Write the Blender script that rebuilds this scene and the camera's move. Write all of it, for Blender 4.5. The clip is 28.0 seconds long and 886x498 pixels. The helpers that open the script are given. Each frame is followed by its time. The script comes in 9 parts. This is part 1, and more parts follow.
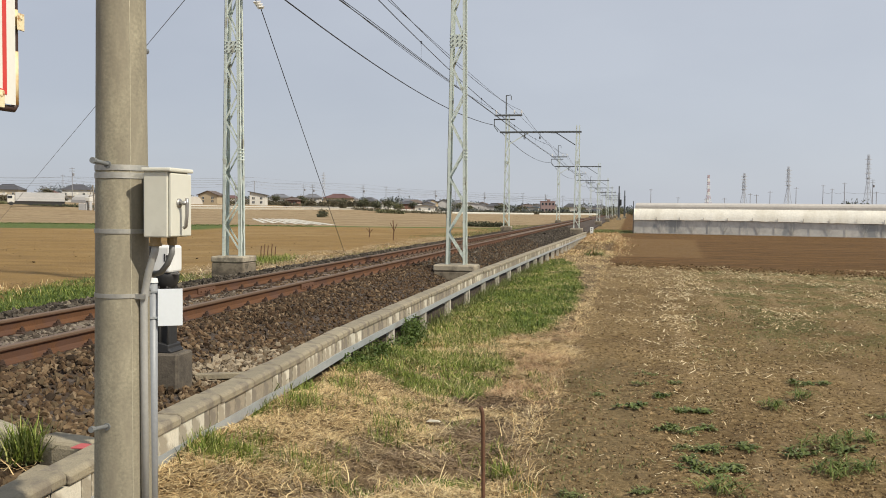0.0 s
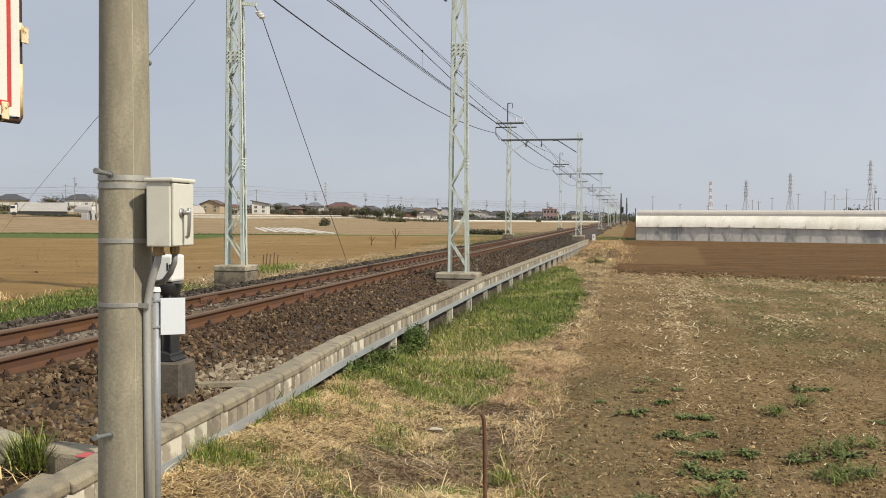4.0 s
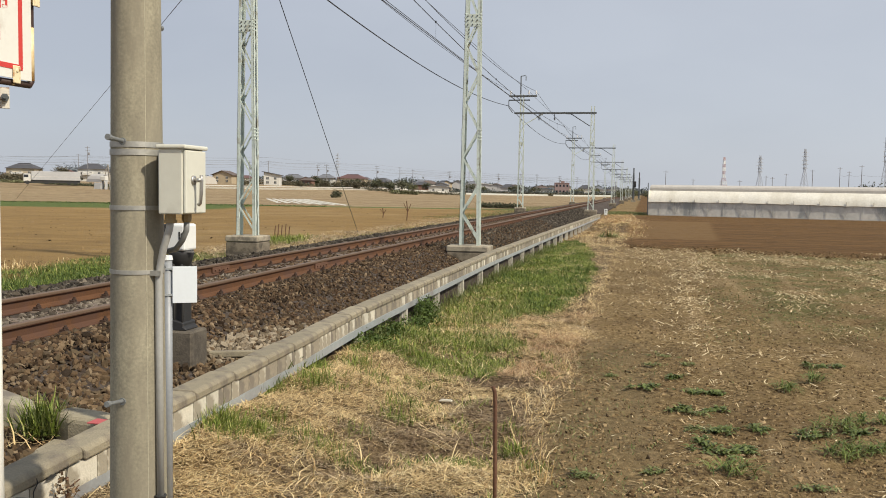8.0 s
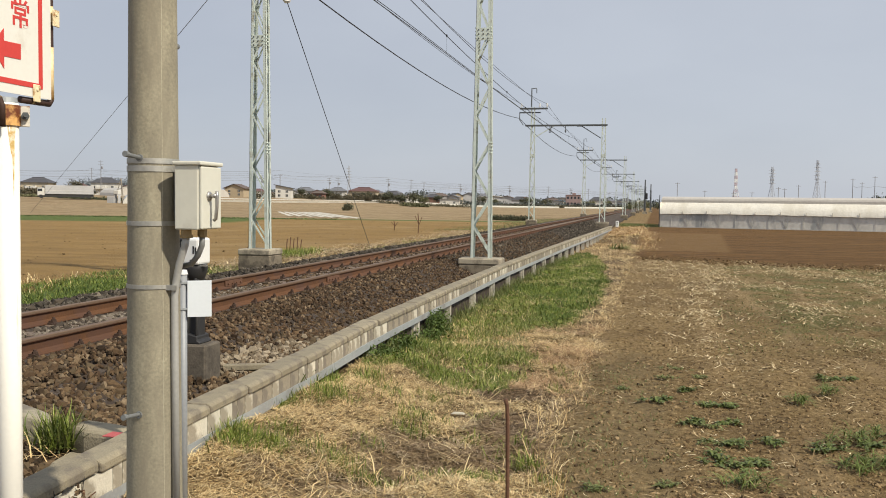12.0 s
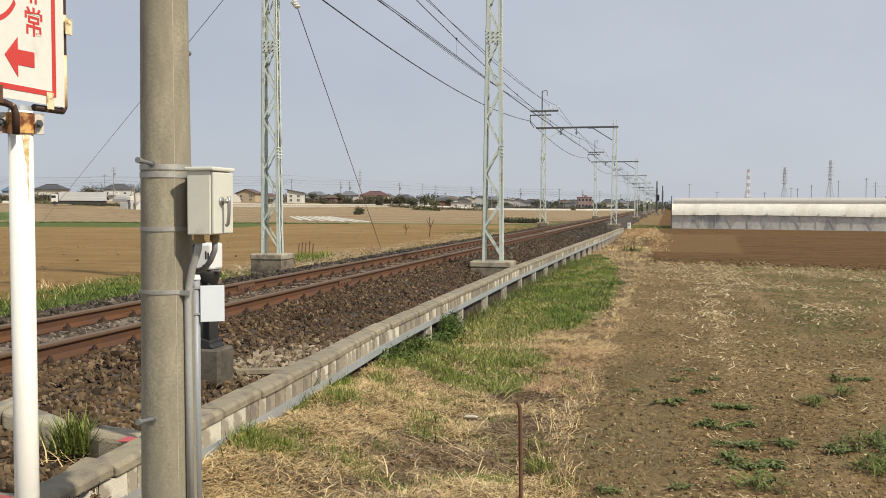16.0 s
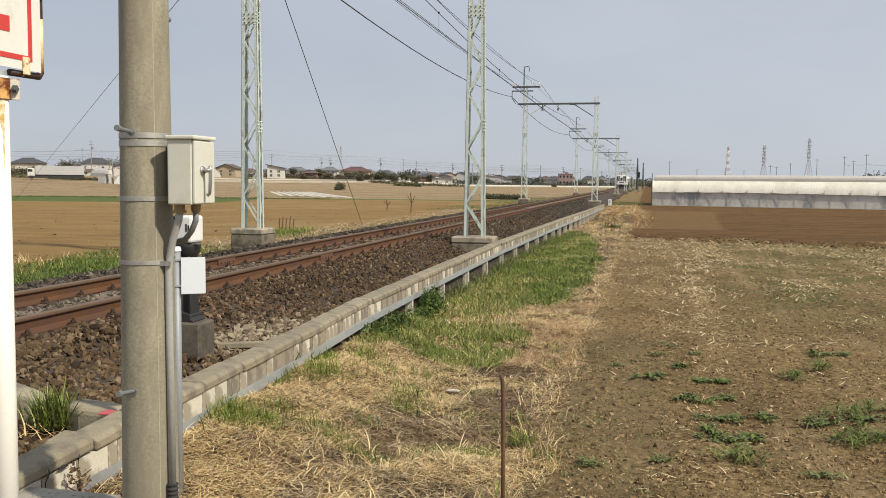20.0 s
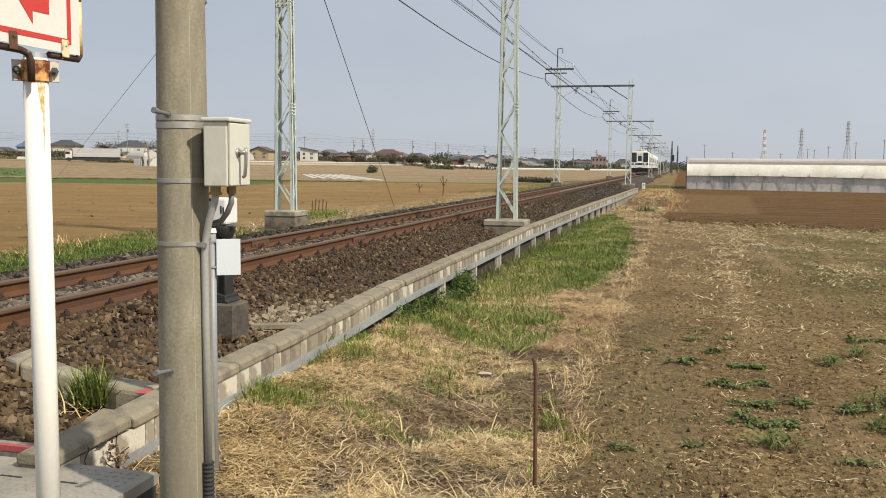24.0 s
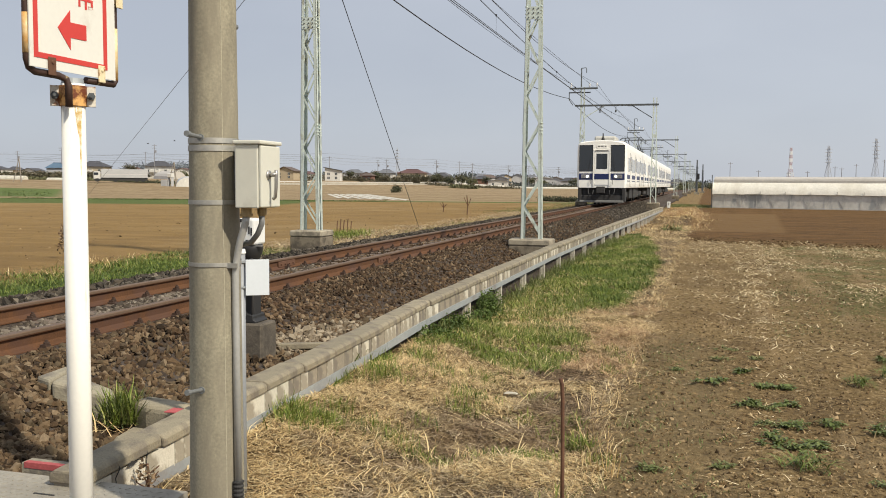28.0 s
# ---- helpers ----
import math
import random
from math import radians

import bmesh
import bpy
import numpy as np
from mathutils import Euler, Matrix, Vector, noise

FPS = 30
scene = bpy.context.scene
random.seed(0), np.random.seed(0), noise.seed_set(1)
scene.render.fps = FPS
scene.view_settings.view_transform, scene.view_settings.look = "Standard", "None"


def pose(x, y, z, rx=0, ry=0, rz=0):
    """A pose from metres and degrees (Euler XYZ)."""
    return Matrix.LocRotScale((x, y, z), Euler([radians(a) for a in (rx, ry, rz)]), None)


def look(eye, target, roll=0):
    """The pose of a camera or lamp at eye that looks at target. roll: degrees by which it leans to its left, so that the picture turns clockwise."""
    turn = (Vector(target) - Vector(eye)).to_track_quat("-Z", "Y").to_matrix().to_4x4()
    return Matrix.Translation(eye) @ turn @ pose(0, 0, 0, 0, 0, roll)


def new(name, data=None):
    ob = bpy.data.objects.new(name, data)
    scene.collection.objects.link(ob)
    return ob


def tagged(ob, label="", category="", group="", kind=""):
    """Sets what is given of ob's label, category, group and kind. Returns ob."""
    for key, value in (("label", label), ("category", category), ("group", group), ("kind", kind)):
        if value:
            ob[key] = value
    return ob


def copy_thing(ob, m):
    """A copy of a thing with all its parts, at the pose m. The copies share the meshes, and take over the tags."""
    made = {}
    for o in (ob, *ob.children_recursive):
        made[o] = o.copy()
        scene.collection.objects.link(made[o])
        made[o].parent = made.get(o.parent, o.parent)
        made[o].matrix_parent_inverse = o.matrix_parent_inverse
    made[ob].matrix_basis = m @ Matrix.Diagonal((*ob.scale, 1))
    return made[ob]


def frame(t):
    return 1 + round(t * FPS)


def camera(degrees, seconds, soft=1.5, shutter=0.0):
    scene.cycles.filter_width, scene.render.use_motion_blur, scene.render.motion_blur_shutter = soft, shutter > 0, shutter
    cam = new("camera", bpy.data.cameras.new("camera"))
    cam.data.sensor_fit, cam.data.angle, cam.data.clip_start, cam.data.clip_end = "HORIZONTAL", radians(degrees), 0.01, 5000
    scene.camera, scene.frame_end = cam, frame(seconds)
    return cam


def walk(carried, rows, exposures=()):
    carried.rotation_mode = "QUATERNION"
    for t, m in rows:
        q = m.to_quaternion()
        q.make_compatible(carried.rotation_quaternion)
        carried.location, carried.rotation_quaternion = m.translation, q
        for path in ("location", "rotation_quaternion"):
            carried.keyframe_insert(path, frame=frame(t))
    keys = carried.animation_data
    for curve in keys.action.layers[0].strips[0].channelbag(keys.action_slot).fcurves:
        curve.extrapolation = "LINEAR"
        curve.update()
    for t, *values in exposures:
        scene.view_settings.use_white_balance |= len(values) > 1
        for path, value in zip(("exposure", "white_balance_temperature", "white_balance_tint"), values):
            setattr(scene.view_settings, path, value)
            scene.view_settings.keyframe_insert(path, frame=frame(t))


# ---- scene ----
# The eye of a hand-held camera beside a single-track railway; y runs along the track, the field lies at z = 0.
cam = camera(52.0, 28.0, soft=0.95)
PATH = [
    (0, (-0.018, 0.02, 1.885), (-0.416, 1.978, 1.799), 0.6),
    (0.5, (-0.017, 0.016, 1.886), (-0.411, 1.976, 1.805), 0.8),
    (1, (-0.015, 0.011, 1.887), (-0.405, 1.971, 1.812), 0.8),
    (1.5, (-0.012, -0.003, 1.888), (-0.398, 1.958, 1.818), 0.8),
    (2, (-0.009, -0.004, 1.888), (-0.397, 1.957, 1.815), 0.7),
    (2.5, (-0.009, -0.002, 1.887), (-0.402, 1.957, 1.814), 0.6),
    (3, (-0.008, -0.004, 1.889), (-0.402, 1.956, 1.821), 0.5),
    (3.5, (-0.005, -0.009, 1.888), (-0.402, 1.95, 1.82), 0.4),
    (5.5, (-0.002, -0.003, 1.882), (-0.428, 1.949, 1.798), 0.4),
    (6, (-0.004, 0.0, 1.881), (-0.431, 1.951, 1.783), 0.5),
    (6.5, (-0.007, 0.003, 1.879), (-0.439, 1.953, 1.771), 0.6),
    (7, (-0.012, 0.006, 1.879), (-0.444, 1.955, 1.767), 0.7),
    (7.5, (-0.015, 0.014, 1.878), (-0.444, 1.963, 1.756), 0.8),
    (8, (-0.017, 0.018, 1.875), (-0.443, 1.968, 1.747), 0.9),
    (8.5, (-0.013, 0.007, 1.877), (-0.44, 1.957, 1.754), 0.9),
    (9, (-0.014, 0.011, 1.878), (-0.441, 1.961, 1.76), 0.8),
    (9.5, (-0.012, 0.008, 1.879), (-0.442, 1.959, 1.768), 0.8),
    (10, (-0.008, -0.005, 1.881), (-0.443, 1.944, 1.773), 0.8),
    (10.5, (-0.008, -0.006, 1.881), (-0.453, 1.941, 1.77), 0.7),
    (11, (-0.011, -0.007, 1.881), (-0.462, 1.939, 1.775), 0.8),
    (11.5, (-0.011, -0.014, 1.883), (-0.46, 1.932, 1.784), 0.8),
    (12, (-0.014, -0.015, 1.884), (-0.465, 1.931, 1.783), 0.7),
    (12.5, (-0.012, -0.014, 1.883), (-0.464, 1.932, 1.784), 0.6),
    (14.5, (-0.01, -0.014, 1.884), (-0.467, 1.93, 1.781), 0.3),
    (15, (-0.006, -0.022, 1.886), (-0.465, 1.923, 1.791), 0.3),
    (15.5, (-0.003, -0.027, 1.887), (-0.469, 1.916, 1.798), 0.3),
    (16, (-0.01, -0.024, 1.884), (-0.486, 1.916, 1.79), 0.2),
    (16.5, (-0.007, -0.027, 1.885), (-0.49, 1.911, 1.791), 0.2),
    (17, (-0.014, -0.019, 1.881), (-0.488, 1.923, 1.793), 0.2),
    (17.5, (-0.02, -0.016, 1.874), (-0.482, 1.928, 1.779), 0.3),
    (18, (-0.024, -0.016, 1.874), (-0.477, 1.929, 1.773), 0.2),
    (18.5, (-0.022, -0.019, 1.874), (-0.473, 1.926, 1.764), 0.4),
    (19, (-0.024, -0.01, 1.867), (-0.461, 1.937, 1.741), 0.5),
    (19.5, (-0.028, -0.004, 1.864), (-0.451, 1.946, 1.726), 0.6),
    (20, (-0.031, 0.002, 1.863), (-0.465, 1.949, 1.717), 0.5),
    (20.5, (-0.032, 0.004, 1.865), (-0.478, 1.948, 1.71), 0.5),
    (21, (-0.035, 0.001, 1.865), (-0.5, 1.94, 1.699), 0.3),
    (21.5, (-0.0395, -0.0019, 1.865), (-0.5195, 1.9308, 1.69), 0.3),
    (23.5, (-0.0396, 0.0037, 1.863), (-0.5316, 1.933, 1.673), 0.4),
    (24, (-0.0391, 0.0029, 1.861), (-0.5401, 1.9308, 1.677), 0.6),
    (24.5, (-0.0436, 0.0079, 1.862), (-0.5506, 1.9345, 1.683), 0.5),
    (25, (-0.0432, 0.0011, 1.86), (-0.5572, 1.9253, 1.682), 0.5),
    (25.5, (-0.0512, -0.0019, 1.863), (-0.5802, 1.9193, 1.687), 0.6),
    (26, (-0.0522, 0.0011, 1.866), (-0.5902, 1.9203, 1.709), 0.7),
    (26.5, (-0.0562, -0.0189, 1.867), (-0.5982, 1.9013, 1.723), 1.0),
    (27, (-0.0532, -0.0249, 1.871), (-0.6032, 1.8933, 1.732), 0.8),
    (27.5, (-0.0512, -0.0269, 1.873), (-0.6042, 1.8903, 1.733), 0.5),
    (28, (-0.0472, -0.0239, 1.868), (-0.6002, 1.8923, 1.726), 0.4),
]
walk(cam, [(t, look(eye, target, roll)) for t, eye, target, roll in PATH])

# ---- world and sun ----
SUN_AZ, SUN_EL = 115.5, 44.0          # degrees: azimuth clockwise from +y, and height
world = bpy.data.worlds.new("hazy_sky")
scene.world = world
world.use_nodes = True
wn = world.node_tree
sky = wn.nodes.new("ShaderNodeTexSky")
sky.sky_type, sky.sun_disc = "NISHITA", False
sky.sun_elevation, sky.sun_rotation = radians(SUN_EL), radians(SUN_AZ)
sky.air_density, sky.dust_density, sky.ozone_density = 1.0, 1.0, 1.5
haze = wn.nodes.new("ShaderNodeMix")      # thin high haze veils the blue
haze.data_type = "RGBA"
haze.inputs[0].default_value = 0.86
veil = wn.nodes.new("ShaderNodeMix")      # the veil grows brighter towards the sun's side
veil.data_type = "RGBA"
veil.inputs[6].default_value, veil.inputs[7].default_value = (5.02, 5.38, 6.16, 1), (6.12, 6.50, 7.22, 1)
where = wn.nodes.new("ShaderNodeTexCoord")
side = wn.nodes.new("ShaderNodeTexGradient")
flat = wn.nodes.new("ShaderNodeMapping")
flat.inputs["Scale"].default_value = (1.0, 1.0, 2.6)
flat.inputs["Rotation"].default_value = (0, radians(9), 0)
cloud = wn.nodes.new("ShaderNodeTexNoise")
cloud.inputs["Scale"].default_value, cloud.inputs["Detail"].default_value, cloud.inputs["Roughness"].default_value = 3.4, 5, 0.5
soft = wn.nodes.new("ShaderNodeMapRange")
soft.inputs["From Min"].default_value, soft.inputs["From Max"].default_value = 0.36, 0.66
soft.inputs["To Min"].default_value, soft.inputs["To Max"].default_value = -0.12, 0.26
both = wn.nodes.new("ShaderNodeMath")
both.operation, both.use_clamp = "ADD", True
wn.links.new(where.outputs["Generated"], flat.inputs[0])
wn.links.new(flat.outputs[0], cloud.inputs["Vector"])
wn.links.new(cloud.outputs["Fac"], soft.inputs[0])
drift_x = wn.nodes.new("ShaderNodeMapping")
drift_x.inputs["Location"].default_value = (0.55, 0, 0)
wn.links.new(where.outputs["Generated"], drift_x.inputs[0])
wn.links.new(drift_x.outputs[0], side.inputs["Vector"])
wn.links.new(side.outputs["Fac"], both.inputs[0])
wn.links.new(soft.outputs[0], both.inputs[1])
wn.links.new(both.outputs[0], veil.inputs[0])
wn.links.new(veil.outputs[2], haze.inputs[7])
wn.nodes["Background"].inputs["Strength"].default_value = 0.097
wn.links.new(sky.outputs[0], haze.inputs[6])
wn.links.new(haze.outputs[2], wn.nodes["Background"].inputs["Color"])
sun = new("sun", bpy.data.lights.new("sun", "SUN"))
sun.data.energy, sun.data.angle, sun.data.color = 4.45, radians(1.5), (1.0, 0.91, 0.755)
az, el = radians(SUN_AZ), radians(SUN_EL)
sun_dir = Vector((math.sin(az) * math.cos(el), math.cos(az) * math.cos(el), math.sin(el)))
sun.matrix_world = look(sun_dir * 50, (0, 0, 0))
scene.view_settings.exposure = 0.0


# ---- materials ----
def mat(name, color, rough=0.8, metal=0.0, var=0.25, scale=6.0, fine=60.0, bump=0.3, dirt=None, dirt_amount=0.4,
        streak=False, rand=0.0, spec=0.5, island=False, dirt_scale=1.0, depth=0.01, edge=0.06):
    m = bpy.data.materials.new(name)
    m.use_nodes = True
    nt = m.node_tree
    N, L = nt.nodes, nt.links
    b = N["Principled BSDF"]
    b.inputs["Roughness"].default_value, b.inputs["Metallic"].default_value = rough, metal
    b.inputs["Specular IOR Level"].default_value = spec
    tc = N.new("ShaderNodeTexCoord")
    co = tc.outputs["Object"]
    if streak:
        mp = N.new("ShaderNodeMapping")
        mp.inputs["Scale"].default_value = (1, 1, 0.12 if streak is True else streak)
        L.new(co, mp.inputs[0])
        cs = mp.outputs[0]
    else:
        cs = co
    n1, n2 = N.new("ShaderNodeTexNoise"), N.new("ShaderNodeTexNoise")
    n1.inputs["Scale"].default_value, n2.inputs["Scale"].default_value = scale, fine
    n1.inputs["Detail"].default_value, n2.inputs["Detail"].default_value = 6, 4
    L.new(cs, n1.inputs["Vector"])
    L.new(co, n2.inputs["Vector"])
    add = N.new("ShaderNodeMath")
    add.operation = "ADD"
    L.new(n1.outputs["Fac"], add.inputs[0])
    L.new(n2.outputs["Fac"], add.inputs[1])
    src = add.outputs[0]
    if rand:
        oi = N.new("ShaderNodeNewGeometry") if island else N.new("ShaderNodeObjectInfo")
        rnd = oi.outputs["Random Per Island"] if island else oi.outputs["Random"]
        a2 = N.new("ShaderNodeMath")
        a2.operation = "MULTIPLY_ADD"
        a2.inputs[1].default_value = rand
        L.new(rnd, a2.inputs[0])
        L.new(src, a2.inputs[2])
        src = a2.outputs[0]
    mr = N.new("ShaderNodeMapRange")
    mr.inputs["From Min"].default_value, mr.inputs["From Max"].default_value = 0.6, 1.4 + rand
    mr.inputs["To Min"].default_value, mr.inputs["To Max"].default_value = 1 - var, 1 + var
    L.new(src, mr.inputs[0])
    mul = N.new("ShaderNodeMix")
    mul.data_type, mul.blend_type = "RGBA", "MULTIPLY"
    mul.inputs[0].default_value = 1
    mul.inputs[6].default_value = (*color, 1)
    L.new(mr.outputs[0], mul.inputs[7])
    out = mul.outputs[2]
    if dirt:
        nd = N.new("ShaderNodeTexNoise")
        nd.inputs["Scale"].default_value, nd.inputs["Detail"].default_value = dirt_scale, 8
        nd.inputs["Roughness"].default_value = 0.65
        L.new(cs, nd.inputs["Vector"])
        rp = N.new("ShaderNodeMapRange")
        rp.inputs["From Min"].default_value = 0.66 - 0.32 * dirt_amount - edge
        rp.inputs["From Max"].default_value = 0.66 - 0.32 * dirt_amount + edge
        L.new(nd.outputs["Fac"], rp.inputs[0])
        mx = N.new("ShaderNodeMix")
        mx.data_type = "RGBA"
        mx.inputs[7].default_value = (*dirt, 1)
        L.new(rp.outputs[0], mx.inputs[0])
        L.new(out, mx.inputs[6])
        out = mx.outputs[2]
    L.new(out, b.inputs["Base Color"])
    if bump:
        bp = N.new("ShaderNodeBump")
        bp.inputs["Strength"].default_value, bp.inputs["Distance"].default_value = bump, depth
        L.new(n2.outputs["Fac"], bp.inputs["Height"])
        L.new(bp.outputs[0], b.inputs["Normal"])
    return m


def glass(name, color, rough=0.05):
    m = bpy.data.materials.new(name)
    m.use_nodes = True
    b = m.node_tree.nodes["Principled BSDF"]
    b.inputs["Base Color"].default_value = (*color, 1)
    b.inputs["Roughness"].default_value = rough
    b.inputs["Specular IOR Level"].default_value = 0.8
    return m


def glow(name, color, strength):
    m = bpy.data.materials.new(name)
    m.use_nodes = True
    b = m.node_tree.nodes["Principled BSDF"]
    b.inputs["Base Color"].default_value = (*color, 1)
    b.inputs["Emission Color"].default_value = (*color, 1)
    b.inputs["Emission Strength"].default_value = strength
    return m


M_CONCRETE_POLE = mat("pole_concrete", (0.325, 0.297, 0.213), 0.8, var=0.42, scale=13, fine=75, bump=0.3, depth=0.002, dirt=(0.225, 0.20, 0.148), dirt_amount=0.52, streak=0.22, dirt_scale=6, edge=0.13)
M_CONCRETE = mat("grey_concrete", (0.33, 0.295, 0.215), 0.9, var=0.3, scale=4, fine=70, bump=0.4, dirt=(0.17, 0.15, 0.12), dirt_scale=3, rand=0.3)
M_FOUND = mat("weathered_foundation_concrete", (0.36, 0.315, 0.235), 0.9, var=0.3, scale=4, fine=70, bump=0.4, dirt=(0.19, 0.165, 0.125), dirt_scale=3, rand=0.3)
# Darker concrete for the foundation block below its paler cap.
M_FOUND_DARK = mat("dark_foundation_concrete", (0.205, 0.172, 0.125), 0.92, var=0.35, scale=4, fine=70, bump=0.4, dirt=(0.09, 0.075, 0.056), dirt_scale=3, rand=0.2)
M_PLATE = mat("white_plate_paint", (0.70, 0.75, 0.79), 0.35, var=0.03, bump=0.01)
# Dark grey-brown concrete of the device's foot and the kilometre post's base.
M_FOOT = mat("dark_foundation_block", (0.115, 0.097, 0.074), 0.9, var=0.35, scale=5, fine=60, bump=0.4, dirt=(0.065, 0.055, 0.043), dirt_scale=4, rand=0.3)
M_SUPPORT = mat("pale_support_concrete", (0.50, 0.47, 0.40), 0.9, var=0.25, scale=5, fine=60, bump=0.3, dirt=(0.28, 0.25, 0.2), dirt_scale=5, rand=0.8)
M_LID = mat("lid_concrete", (0.27, 0.235, 0.163), 0.9, var=0.3, scale=5, fine=80, bump=0.45, dirt=(0.17, 0.145, 0.11), dirt_scale=4, rand=0.5)
M_TROUGH_PALE = mat("pale_concrete_face", (0.60, 0.56, 0.46), 0.9, var=0.25, scale=6, fine=70, bump=0.3, dirt=(0.31, 0.275, 0.21), dirt_amount=0.5, dirt_scale=5, rand=0.8)
M_TROUGH_DARK = mat("weathered_concrete_face", (0.30, 0.26, 0.195), 0.9, var=0.3, scale=6, fine=70, bump=0.35, dirt=(0.19, 0.165, 0.13), dirt_scale=5, rand=0.6)
M_BOLT = mat("dull_step_bolt", (0.20, 0.21, 0.21), 0.6, 0.3, var=0.2, bump=0.1)
M_GALV = mat("galvanised_steel", (0.35, 0.375, 0.385), 0.55, 0.25, var=0.15, scale=8, fine=50, bump=0.08, dirt=(0.26, 0.25, 0.24), dirt_amount=0.2)
M_SEAM = mat("pale_cement_seam", (0.41, 0.38, 0.285), 0.85, var=0.35, scale=9, bump=0.1)
M_BAND = mat("stainless_band", (0.46, 0.45, 0.41), 0.55, 0.75, var=0.15, bump=0.05)
M_MAST = mat("mast_paint", (0.60, 0.665, 0.61), 0.6, 0.1, var=0.15, scale=3, fine=30, bump=0.08, dirt=(0.34, 0.33, 0.26), dirt_amount=0.15, dirt_scale=3)
M_DARKSTEEL = mat("dark_steel", (0.10, 0.11, 0.115), 0.6, 0.3, var=0.2, bump=0.1)
M_WIRE = mat("dark_wire", (0.028, 0.028, 0.032), 0.5, 0.3, var=0.1, bump=0)
M_COPPER_WIRE = mat("weathered_contact_wire", (0.05, 0.05, 0.045), 0.5, 0.4, var=0.1, bump=0)
M_INSUL = mat("white_porcelain", (0.75, 0.74, 0.70), 0.25, var=0.08, bump=0)
M_RAIL = mat("rusty_rail_side", (0.115, 0.050, 0.019), 0.85, 0.1, var=0.35, scale=3, fine=60, bump=0.2, dirt=(0.095, 0.045, 0.026), dirt_scale=2)
M_RAILHEAD = mat("rail_running_face", (0.165, 0.108, 0.070), 0.6, 0.3, var=0.15, scale=2, fine=40, bump=0.04)
M_CLIP = mat("rusty_fastener", (0.055, 0.032, 0.022), 0.9, var=0.3, bump=0.2, rand=0.4)
M_SLEEPER = mat("weathered_sleeper", (0.17, 0.13, 0.10), 0.9, var=0.35, scale=6, fine=40, bump=0.4, rand=0.5)
# Bed colour is darkened to stand for shade between the loose stones.
M_BALLAST = mat("ballast_bed", (0.050, 0.034, 0.023), 0.95, var=0.45, scale=9, fine=26, bump=1.0, depth=0.05, dirt=(0.075, 0.06, 0.05), dirt_scale=14)
M_BOX = mat("cream_grey_enamel", (0.65, 0.645, 0.555), 0.45, var=0.05, scale=3, fine=20, bump=0.03, dirt=(0.42, 0.40, 0.33), dirt_amount=0.12)
M_CHROME = mat("worn_chrome", (0.42, 0.41, 0.39), 0.42, 0.8, var=0.1, bump=0.03)
M_CONDUIT = mat("grey_conduit", (0.43, 0.43, 0.405), 0.5, 0.15, var=0.12, scale=4, bump=0.05)
M_CONDUIT_DARK = mat("dark_grey_conduit", (0.23, 0.235, 0.23), 0.5, 0.1, var=0.15, scale=4, bump=0.05)
M_PIPE = mat("blue_grey_pipe", (0.27, 0.285, 0.30), 0.5, 0.1, var=0.12, scale=4, bump=0.05)
M_BRASS = mat("aged_brass_gland", (0.30, 0.22, 0.11), 0.5, 0.5, var=0.2, bump=0.1)
M_BLACK = mat("black_rubber", (0.022, 0.022, 0.023), 0.6, var=0.2, bump=0.1)
M_WHITE = mat("white_enamel", (0.74, 0.75, 0.73), 0.4, var=0.05, bump=0.02, dirt=(0.62, 0.60, 0.53), dirt_amount=0.12)
M_SIGNWHITE = mat("sign_white", (0.78, 0.77, 0.70), 0.45, var=0.04, scale=4, bump=0.02, dirt=(0.66, 0.63, 0.55), dirt_amount=0.1, dirt_scale=5)
M_POSTWHITE = mat("white_post_paint", (0.88, 0.865, 0.79), 0.35, var=0.04, scale=4, bump=0.03, dirt=(0.74, 0.66, 0.42), dirt_amount=0.08, streak=True, dirt_scale=14)
M_RED = mat("sign_red", (0.62, 0.055, 0.045), 0.5, var=0.08, bump=0.02)
M_STREAK = mat("rust_run", (0.62, 0.42, 0.14), 0.5, var=0.25, scale=20, fine=90, bump=0.05, dirt=(0.80, 0.74, 0.56), dirt_amount=0.45, dirt_scale=40)
M_RUSTRING = mat("rusted_ring", (0.72, 0.40, 0.13), 0.6, var=0.25, scale=14, bump=0.15, dirt=(0.16, 0.040, 0.010), dirt_amount=0.46, dirt_scale=22, edge=0.07)
M_RUSTLUG = mat("rust_edged_lug", (0.80, 0.70, 0.45), 0.6, var=0.15, scale=8, bump=0.1, dirt=(0.34, 0.16, 0.05), dirt_amount=0.35, dirt_scale=30, edge=0.06)
M_RUSTFRAME = mat("rusting_painted_frame", (0.80, 0.62, 0.30), 0.6, var=0.25, scale=9, bump=0.15, dirt=(0.050, 0.024, 0.016), dirt_amount=0.86, dirt_scale=9, edge=0.04)
M_FRAMEPAINT = mat("yellowed_frame_paint", (0.82, 0.70, 0.42), 0.5, var=0.15, scale=6, bump=0.08, dirt=(0.62, 0.30, 0.06), dirt_amount=0.42, dirt_scale=11, edge=0.14)
M_RUSTCLAMP = mat("rust_streaked_clamp", (0.66, 0.62, 0.53), 0.6, 0.1, var=0.15, scale=5, bump=0.15, dirt=(0.22, 0.075, 0.020), dirt_amount=0.30, dirt_scale=18, edge=0.05)
M_RUST = mat("brown_rust", (0.13, 0.065, 0.038), 0.9, 0.1, var=0.35, scale=9, bump=0.3)
M_DECK = mat("crossing_plate", (0.34, 0.315, 0.26), 0.75, 0.15, var=0.2, scale=5, fine=45, bump=0.35, dirt=(0.24, 0.22, 0.18))
